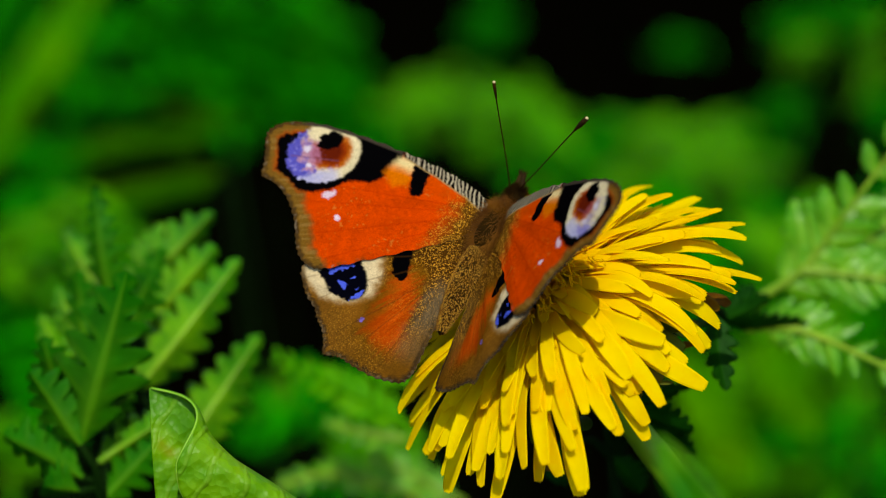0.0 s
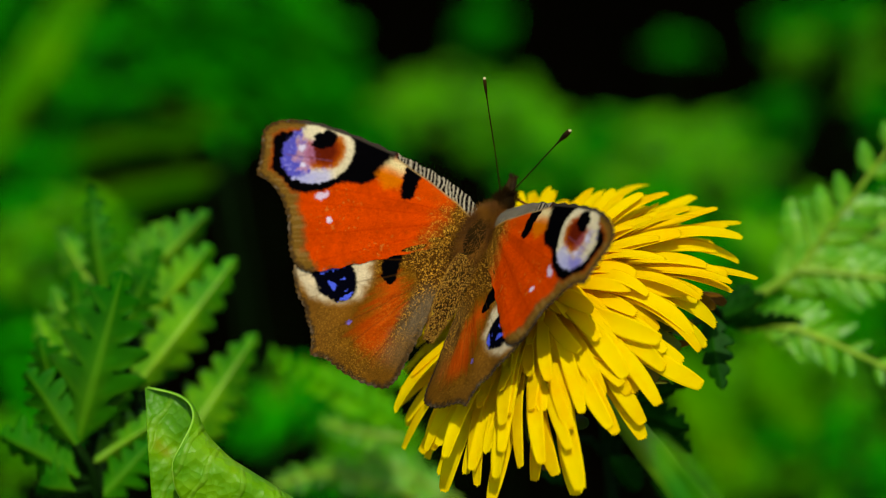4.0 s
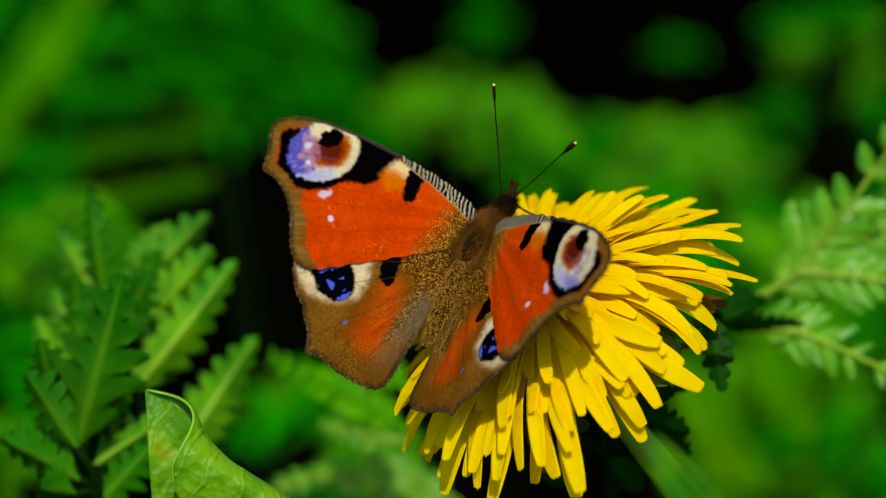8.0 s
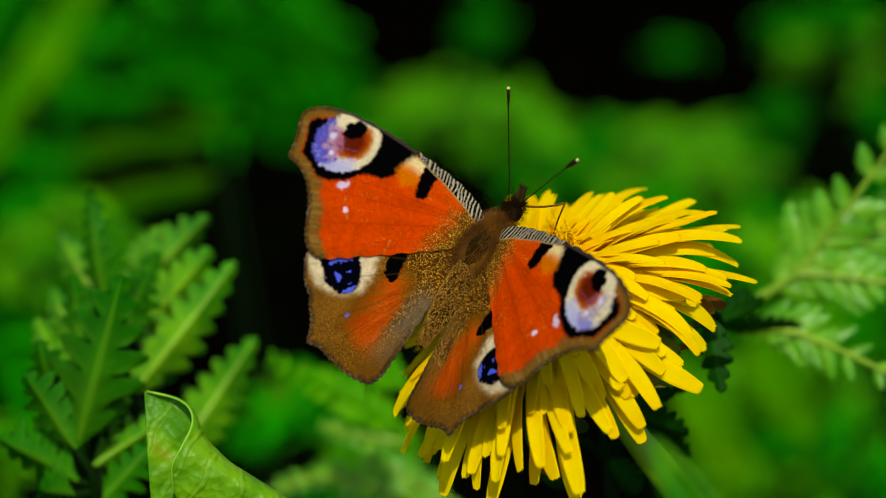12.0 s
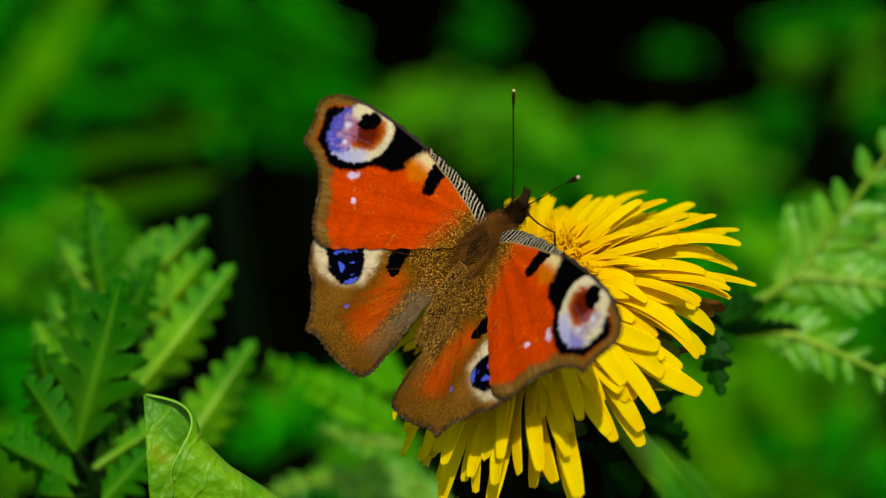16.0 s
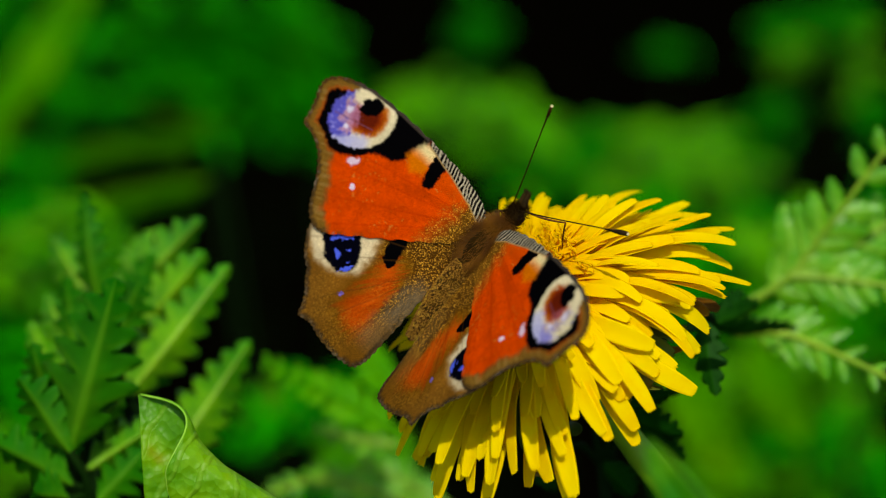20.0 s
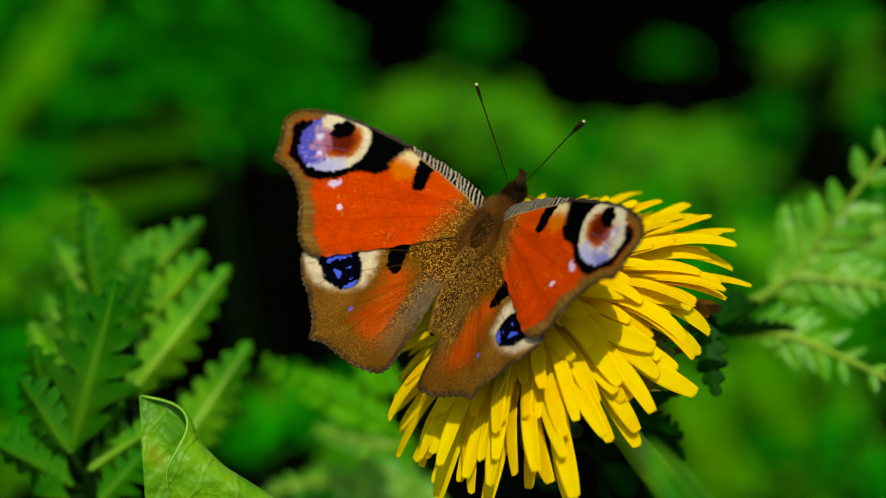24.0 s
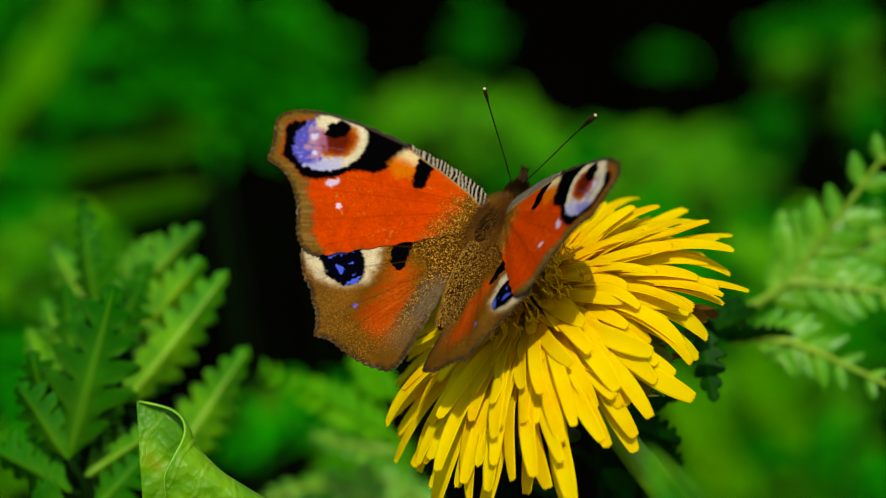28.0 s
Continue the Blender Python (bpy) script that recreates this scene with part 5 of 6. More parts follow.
meadow(0.1005, 0.6065, -0.0135, 0.0338, 0.0158, 1)
meadow(0.0836, 0.7032, -0.0540, 0.0199, 0.0149, 0)
meadow(0.1342, 0.6583, -0.0278, 0.0142, 0.0119, 0)
meadow(0.1532, 0.7281, -0.0109, 0.0124, 0.0112, 0)
meadow(0.1456, 0.6302, 0.0275, 0.0068, 0.0068, 1)
meadow(0.1647, 0.5799, 0.0444, 0.0073, 0.0150, 1)
meadow(0.1437, 0.6648, -0.0165, 0.0119, 0.0071, 0)
meadow(0.1662, 0.5713, 0.0296, 0.0043, 0.0128, 0)
meadow(0.1976, 0.8267, -0.0481, 0.0136, 0.0082, 0)
meadow(0.1163, 0.5057, 0.0199, 0.0141, 0.0081, 0)
meadow(0.0800, 0.5027, 0.0147, 0.0242, 0.0121, 0)
meadow(0.1204, 0.3221, 0.1178, 0.0062, 0.0140, 0)
meadow(0.1143, 0.4754, -0.0326, 0.0141, 0.0121, 1)
meadow(0.1426, 0.4962, -0.0486, 0.0166, 0.0104, 1)
meadow(0.1224, 0.4643, -0.0518, 0.0222, 0.0121, 0)
meadow(0.1095, 0.2510, 0.0867, 0.0087, 0.0072, 0)
meadow(0.1028, 0.2384, 0.1109, 0.0056, 0.0042, 0)
meadow(0.0921, 0.3740, -0.0003, 0.0125, 0.0089, 1)
meadow(-0.0597, 0.4247, -0.0164, 0.0133, 0.0057, 0)
meadow(0.1424, 0.5844, -0.1039, 0.0254, 0.0139, 1)
meadow(0.1188, 0.5243, -0.0518, 0.0171, 0.0107, 1)
meadow(0.1523, 0.5665, -0.0828, 0.0248, 0.0113, 0)
meadow(0.1530, 0.5104, -0.0759, 0.0171, 0.0107, 1)
meadow(0.1406, 0.4593, -0.0605, 0.0182, 0.0081, 1)
meadow(0.1433, 0.5569, -0.0994, 0.0225, 0.0113, 1)
meadow(0.1124, 0.2720, 0.1231, 0.0087, 0.0101, 0)
meadow(-0.0329, 0.3874, 0.0229, 0.0107, 0.0045, 0)
meadow(-0.0201, 0.2314, 0.0988, 0.0112, 0.0070, 0)
meadow(-0.0906, 0.2233, 0.1308, 0.0108, 0.0121, 0)
meadow(-0.0881, 0.2598, 0.1491, 0.0153, 0.0112, 1)
meadow(-0.1040, 0.2708, 0.1279, 0.0086, 0.0130, 1)
meadow(0.0200, 0.5251, 0.0501, 0.0263, 0.0036, 1)
meadow(-0.0088, 0.5730, 0.0328, 0.0128, 0.0034, 1)
meadow(0.0851, 0.5624, 0.0152, 0.0256, 0.0107, 1)
meadow(-0.0443, 0.3503, 0.0459, 0.0118, 0.0051, 1)


def long_leaves(label, blades, material, count=[0]):
    """A far meadow plant with long pointed leaves, each given by foot, tip and width in metres, on one stalk."""
    count[0] += 1
    thing = tagged(new("meadow_plant"), label, "plant", "meadow plants behind the flower")
    hub = Vector(blades[0][0])
    base = hub + Vector((0.02, 0.03, -0.45))
    thing.location = base
    v, f = tube([Vector((0, 0, 0)), (hub - base) * 0.5 + Vector((0.01, 0, 0)), hub - base], [0.0009, 0.0007, 0.0005], 6)
    part("stalk", mesh_of("stalk", v, f, STALK), STALK, thing)
    for i, (foot, tip, width) in enumerate(blades):
        a, b = Vector(foot), Vector(tip)
        d = (b - a).normalized()
        z = Vector((0.15 * math.sin(i * 2.1), -0.9, -0.32 + 0.12 * math.sin(i * 1.3)))
        z = (z - d * z.dot(d)).normalized()
        ob = part("leaf", leaflet_mesh("leaf", (b - a).length, width, 7, 0.25, material, 0.15, 0.06, 60 + i + count[0]), material, thing)
        m = Matrix((d, z.cross(d), z)).transposed().to_4x4()
        m.translation = a - base
        ob.matrix_local = m


long_leaves("yellowish green long-leaved meadow plant", [
    ((-0.1532, 0.4791, 0.0687), (-0.1113, 0.5249, 0.1150), 0.0182),
    ((-0.1571, 0.4725, 0.0571), (-0.1289, 0.5134, 0.0947), 0.0134)], LEAF_PALE)
long_leaves("pale green plant with narrow spreading leaves", [
    ((-0.0566, 0.3118, 0.1598), (-0.1017, 0.3187, 0.1448), 0.0050),
    ((-0.0632, 0.3457, 0.1384), (-0.1127, 0.3524, 0.1215), 0.0047),
    ((-0.0621, 0.2902, 0.1622), (-0.0898, 0.3024, 0.1575), 0.0037),
    ((-0.0536, 0.3112, 0.1587), (-0.0804, 0.3250, 0.1560), 0.0039)], LEAF_PALE)
long_leaves("pale green plant with narrow drooping leaves", [
    ((-0.0546, 0.2693, 0.1661), (-0.0927, 0.2766, 0.1534), 0.0056),
    ((-0.0574, 0.2678, 0.1634), (-0.0828, 0.2755, 0.1516), 0.0042),
    ((-0.0641, 0.3046, 0.1471), (-0.1063, 0.3090, 0.1277), 0.0059)], LEAF_PALE)
long_leaves("fresh green long-leaved meadow plant", [
    ((-0.0997, 0.2544, 0.0991), (-0.1097, 0.2912, 0.1378), 0.0086),
    ((-0.1069, 0.2565, 0.1029), (-0.1031, 0.2832, 0.1238), 0.0072)], LEAF)
long_leaves("deep green long-leaved meadow plant", [
    ((-0.0216, 0.5778, 0.0412), (-0.0939, 0.6083, 0.0555), 0.0150),
    ((-0.0259, 0.5704, 0.0282), (-0.1005, 0.5986, 0.0385), 0.0171),
    ((-0.0542, 0.6341, 0.0387), (-0.1287, 0.6471, 0.0203), 0.0157),
    ((-0.0327, 0.5209, 0.0421), (-0.0705, 0.5473, 0.0517), 0.0101),
    ((-0.0985, 0.5793, 0.0430), (-0.1266, 0.6117, 0.0612), 0.0150)], LEAF)
long_leaves("pale green broad meadow leaves", [
    ((0.0582, 0.2472, 0.1285), (0.0763, 0.2407, 0.0923), 0.0153),
    ((0.0791, 0.2485, 0.1310), (0.0934, 0.2463, 0.1022), 0.0125),
    ((0.0723, 0.2722, 0.0917), (0.1086, 0.2882, 0.0935), 0.0119)], LEAF_PALE)


# ---- movement ----
def motions():
    walk(butterfly, [
        (0, pose(0.00621, 0.00325, 0.30071, 38.19, -9.00, -41.31)),
        (0.5, pose(0.00587, 0.00318, 0.30059, 40.71, -8.40, -41.35)),
        (1, pose(0.00564, 0.00311, 0.30058, 42.05, -7.56, -41.24)),
        (1.5, pose(0.00552, 0.00297, 0.30064, 42.78, -6.96, -41.25)),
        (2, pose(0.00543, 0.00273, 0.30050, 42.94, -6.28, -41.48)),
        (2.5, pose(0.00529, 0.00253, 0.30034, 44.47, -5.74, -41.96)),
        (3, pose(0.00537, 0.00247, 0.30029, 44.00, -4.56, -44.29)),
        (3.5, pose(0.00528, 0.00247, 0.30018, 45.45, -4.32, -44.08)),
        (5.5, pose(0.00553, 0.00219, 0.30005, 43.22, -2.46, -46.30)),
        (6, pose(0.00548, 0.00228, 0.29996, 43.42, -2.30, -46.07)),
        (6.5, pose(0.00496, 0.00231, 0.29973, 47.98, -3.04, -44.83)),
        (7, pose(0.00464, 0.00226, 0.29950, 50.04, -2.77, -45.87)),
        (7.5, pose(0.00503, 0.00216, 0.29954, 48.25, -2.37, -46.93)),
        (8, pose(0.00517, 0.00199, 0.29981, 47.24, -2.22, -47.70)),
        (8.5, pose(0.00465, 0.00191, 0.30003, 50.50, -3.05, -46.74)),
        (9, pose(0.00510, 0.00162, 0.30020, 49.16, -1.71, -47.90)),
        (9.5, pose(0.00543, 0.00123, 0.30039, 48.84, -0.30, -47.95)),
        (10, pose(0.00550, 0.00061, 0.30070, 48.89, 0.78, -46.60)),
        (10.5, pose(0.00525, 0.00029, 0.30112, 49.88, -0.00, -46.64)),
        (11, pose(0.00566, -0.00013, 0.30114, 47.54, 2.55, -47.68)),
        (11.5, pose(0.00580, -0.00045, 0.30112, 46.57, 4.20, -48.96)),
        (12, pose(0.00578, -0.00058, 0.30107, 47.92, 4.52, -48.80)),
        (12.5, pose(0.00583, -0.00069, 0.30124, 48.77, 3.98, -49.21)),
        (14.5, pose(0.00580, -0.00112, 0.30163, 49.88, 2.97, -53.03)),
        (15, pose(0.00559, -0.00150, 0.30159, 51.31, 4.62, -51.79)),
        (15.5, pose(0.00616, -0.00170, 0.30196, 47.07, 4.91, -54.59)),
        (16, pose(0.00598, -0.00198, 0.30208, 48.03, 4.73, -54.28)),
        (16.5, pose(0.00597, -0.00207, 0.30209, 48.31, 5.16, -54.08)),
        (17, pose(0.00580, -0.00199, 0.30218, 50.10, 5.27, -53.72)),
        (17.5, pose(0.00578, -0.00193, 0.30215, 50.93, 5.48, -53.21)),
        (18, pose(0.00585, -0.00184, 0.30201, 50.79, 5.19, -53.57)),
        (18.5, pose(0.00585, -0.00143, 0.30181, 50.00, 4.46, -55.48)),
        (19, pose(0.00581, -0.00115, 0.30148, 50.33, 3.82, -58.97)),
        (19.5, pose(0.00612, -0.00104, 0.30148, 48.32, 4.20, -59.88)),
        (20, pose(0.00629, -0.00112, 0.30172, 47.04, 5.33, -60.19)),
        (20.5, pose(0.00646, -0.00146, 0.30193, 47.27, 5.82, -58.10)),
        (21, pose(0.00595, -0.00132, 0.30190, 49.34, 5.16, -55.60)),
        (21.5, pose(0.00572, -0.00049, 0.30233, 49.60, 0.91, -48.97)),
        (23.5, pose(0.00696, 0.00189, 0.30227, 43.22, -3.19, -44.60)),
        (24, pose(0.00705, 0.00216, 0.30228, 42.76, -3.68, -45.10)),
        (24.5, pose(0.00773, 0.00267, 0.30242, 39.29, -4.48, -47.45)),
        (25, pose(0.00756, 0.00270, 0.30230, 41.67, -4.89, -47.44)),
        (25.5, pose(0.00725, 0.00284, 0.30253, 45.13, -6.91, -44.82)),
        (26, pose(0.00724, 0.00283, 0.30266, 44.38, -8.73, -42.45)),
        (26.5, pose(0.00749, 0.00339, 0.30297, 40.77, -9.75, -41.68)),
        (27, pose(0.00815, 0.00386, 0.30298, 37.15, -10.20, -43.78)),
        (27.5, pose(0.00818, 0.00399, 0.30289, 36.52, -10.33, -43.87)),
        (28, pose(0.00791, 0.00377, 0.30283, 38.30, -10.55, -43.82))])
    walk(wings["FL"], [
        (0, pose(-0.00180, 0.00250, 0.00100, 4.27, 29.21, 5.02)),
        (0.5, pose(-0.00180, 0.00250, 0.00100, 6.59, 29.58, 5.06)),
        (1, pose(-0.00180, 0.00250, 0.00100, 6.62, 28.58, 5.23)),
        (1.5, pose(-0.00180, 0.00250, 0.00100, 6.05, 27.16, 5.14)),
        (2, pose(-0.00180, 0.00250, 0.00100, 5.82, 26.23, 5.59)),
        (2.5, pose(-0.00180, 0.00250, 0.00100, 5.66, 27.67, 4.74)),
        (3, pose(-0.00180, 0.00250, 0.00100, 5.32, 28.04, 4.72)),
        (3.5, pose(-0.00180, 0.00250, 0.00100, 4.87, 27.01, 3.86)),
        (5.5, pose(-0.00180, 0.00250, 0.00100, 3.89, 23.81, 3.84)),
        (6, pose(-0.00180, 0.00250, 0.00100, 3.60, 23.75, 3.61)),
        (6.5, pose(-0.00180, 0.00250, 0.00100, 3.55, 23.55, 2.37)),
        (7, pose(-0.00180, 0.00250, 0.00100, 3.93, 24.90, 1.74)),
        (7.5, pose(-0.00180, 0.00250, 0.00100, 2.33, 25.16, 2.49)),
        (8, pose(-0.00180, 0.00250, 0.00100, 1.48, 24.72, 2.76)),
        (8.5, pose(-0.00180, 0.00250, 0.00100, 2.50, 23.68, 2.01)),
        (9, pose(-0.00180, 0.00250, 0.00100, 1.55, 28.03, 1.98)),
        (9.5, pose(-0.00180, 0.00250, 0.00100, 1.34, 25.98, 1.74)),
        (10, pose(-0.00180, 0.00250, 0.00100, 1.86, 14.61, 2.22)),
        (10.5, pose(-0.00180, 0.00250, 0.00100, 1.58, 9.56, 2.33)),
        (11, pose(-0.00180, 0.00250, 0.00100, 0.60, 11.03, 1.88)),
        (11.5, pose(-0.00180, 0.00250, 0.00100, 0.67, 11.56, 2.04)),
        (12, pose(-0.00180, 0.00250, 0.00100, 0.51, 11.75, 1.54)),
        (12.5, pose(-0.00180, 0.00250, 0.00100, -0.11, 14.55, 0.49)),
        (14.5, pose(-0.00180, 0.00250, 0.00100, -0.55, 24.06, -0.13)),
        (15, pose(-0.00180, 0.00250, 0.00100, 2.00, 13.80, -0.13)),
        (15.5, pose(-0.00180, 0.00250, 0.00100, 0.72, 12.83, 0.69)),
        (16, pose(-0.00180, 0.00250, 0.00100, 0.38, 12.74, 0.03)),
        (16.5, pose(-0.00180, 0.00250, 0.00100, 0.49, 12.79, -0.03)),
        (17, pose(-0.00180, 0.00250, 0.00100, 1.02, 12.50, -0.64)),
        (17.5, pose(-0.00180, 0.00250, 0.00100, 0.89, 12.72, -0.71)),
        (18, pose(-0.00180, 0.00250, 0.00100, 1.11, 13.40, -0.50)),
        (18.5, pose(-0.00180, 0.00250, 0.00100, 0.17, 18.69, -0.85)),
        (19, pose(-0.00180, 0.00250, 0.00100, -0.94, 28.61, -1.63)),
        (19.5, pose(-0.00180, 0.00250, 0.00100, -0.68, 28.52, -0.47)),
        (20, pose(-0.00180, 0.00250, 0.00100, 0.71, 20.62, -0.05)),
        (20.5, pose(-0.00180, 0.00250, 0.00100, 0.59, 14.29, -0.48)),
        (21, pose(-0.00180, 0.00250, 0.00100, 0.88, 12.92, -1.77)),
        (21.5, pose(-0.00180, 0.00250, 0.00100, -0.11, 22.93, -1.24)),
        (23.5, pose(-0.00180, 0.00250, 0.00100, -0.15, 18.73, 1.51)),
        (24, pose(-0.00180, 0.00250, 0.00100, 0.25, 19.68, 1.20)),
        (24.5, pose(-0.00180, 0.00250, 0.00100, -0.78, 27.00, 0.49)),
        (25, pose(-0.00180, 0.00250, 0.00100, -0.47, 28.10, 0.55)),
        (25.5, pose(-0.00180, 0.00250, 0.00100, 0.20, 25.81, 0.56)),
        (26, pose(-0.00180, 0.00250, 0.00100, 1.55, 21.16, 1.14)),
        (26.5, pose(-0.00180, 0.00250, 0.00100, 1.21, 23.04, 1.66)),
        (27, pose(-0.00180, 0.00250, 0.00100, 1.09, 30.57, 1.44)),
        (27.5, pose(-0.00180, 0.00250, 0.00100, 1.25, 31.04, 1.10)),
        (28, pose(-0.00180, 0.00250, 0.00100, 1.30, 29.62, 1.48))])
    walk(wings["FR"], [
        (0, pose(0.00180, 0.00250, 0.00100, 2.09, -28.72, -1.60)),
        (0.5, pose(0.00180, 0.00250, 0.00100, 2.74, -29.08, -1.30)),
        (1, pose(0.00180, 0.00250, 0.00100, 3.17, -28.47, -1.07)),
        (1.5, pose(0.00180, 0.00250, 0.00100, 2.82, -27.42, -0.23)),
        (2, pose(0.00180, 0.00250, 0.00100, 2.81, -25.92, 0.13)),
        (2.5, pose(0.00180, 0.00250, 0.00100, 2.18, -27.04, 1.10)),
        (3, pose(0.00180, 0.00250, 0.00100, 1.19, -27.25, 1.40)),
        (3.5, pose(0.00180, 0.00250, 0.00100, 1.01, -26.23, 1.60)),
        (5.5, pose(0.00180, 0.00250, 0.00100, 0.74, -26.49, 1.73)),
        (6, pose(0.00180, 0.00250, 0.00100, -0.52, -26.40, 2.72)),
        (6.5, pose(0.00180, 0.00250, 0.00100, -0.21, -24.42, 2.03)),
        (7, pose(0.00180, 0.00250, 0.00100, -1.19, -24.64, 3.72)),
        (7.5, pose(0.00180, 0.00250, 0.00100, -1.34, -24.27, 3.33)),
        (8, pose(0.00180, 0.00250, 0.00100, -0.25, -23.90, 2.73)),
        (8.5, pose(0.00180, 0.00250, 0.00100, -1.50, -24.20, 3.33)),
        (9, pose(0.00180, 0.00250, 0.00100, -1.35, -29.45, 3.80)),
        (9.5, pose(0.00180, 0.00250, 0.00100, -1.15, -29.47, 3.84)),
        (10, pose(0.00180, 0.00250, 0.00100, -0.33, -19.81, 1.27)),
        (10.5, pose(0.00180, 0.00250, 0.00100, 0.01, -17.25, 0.21)),
        (11, pose(0.00180, 0.00250, 0.00100, -0.92, -18.47, -0.04)),
        (11.5, pose(0.00180, 0.00250, 0.00100, -0.96, -19.19, 0.40)),
        (12, pose(0.00180, 0.00250, 0.00100, -1.22, -18.99, 0.73)),
        (12.5, pose(0.00180, 0.00250, 0.00100, -0.39, -21.10, 0.39)),
        (14.5, pose(0.00180, 0.00250, 0.00100, 0.25, -23.84, 1.05)),
        (15, pose(0.00180, 0.00250, 0.00100, 0.74, -13.72, -0.21)),
        (15.5, pose(0.00180, 0.00250, 0.00100, 0.42, -14.58, -0.32)),
        (16, pose(0.00180, 0.00250, 0.00100, 0.34, -14.61, -0.26)),
        (16.5, pose(0.00180, 0.00250, 0.00100, -0.25, -14.90, -0.03)),
        (17, pose(0.00180, 0.00250, 0.00100, -0.20, -15.39, -0.03)),
        (17.5, pose(0.00180, 0.00250, 0.00100, -0.02, -15.80, 0.21)),
        (18, pose(0.00180, 0.00250, 0.00100, 0.25, -15.11, 0.08)),
        (18.5, pose(0.00180, 0.00250, 0.00100, 0.14, -18.56, 0.74)),
        (19, pose(0.00180, 0.00250, 0.00100, -1.36, -25.10, 2.05)),
        (19.5, pose(0.00180, 0.00250, 0.00100, -2.19, -23.86, 2.66)),
        (20, pose(0.00180, 0.00250, 0.00100, -2.55, -17.52, 0.59)),
        (20.5, pose(0.00180, 0.00250, 0.00100, -3.41, -13.47, 0.75)),
        (21, pose(0.00180, 0.00250, 0.00100, -2.68, -14.80, 0.12)),
        (21.5, pose(0.00180, 0.00250, 0.00100, -2.34, -25.70, 4.09)),
        (23.5, pose(0.00180, 0.00250, 0.00100, 0.94, -20.67, 3.39)),
        (24, pose(0.00180, 0.00250, 0.00100, 1.11, -21.24, 3.24)),
        (24.5, pose(0.00180, 0.00250, 0.00100, -0.41, -28.13, 4.96)),
        (25, pose(0.00180, 0.00250, 0.00100, -0.47, -28.57, 4.86)),
        (25.5, pose(0.00180, 0.00250, 0.00100, -0.02, -25.87, 4.22)),
        (26, pose(0.00180, 0.00250, 0.00100, 0.63, -20.70, 2.93)),
        (26.5, pose(0.00180, 0.00250, 0.00100, 0.60, -21.57, 2.30)),
        (27, pose(0.00180, 0.00250, 0.00100, -0.77, -30.13, 3.49)),
        (27.5, pose(0.00180, 0.00250, 0.00100, -0.93, -30.27, 3.18)),
        (28, pose(0.00180, 0.00250, 0.00100, -0.95, -28.74, 3.17))])
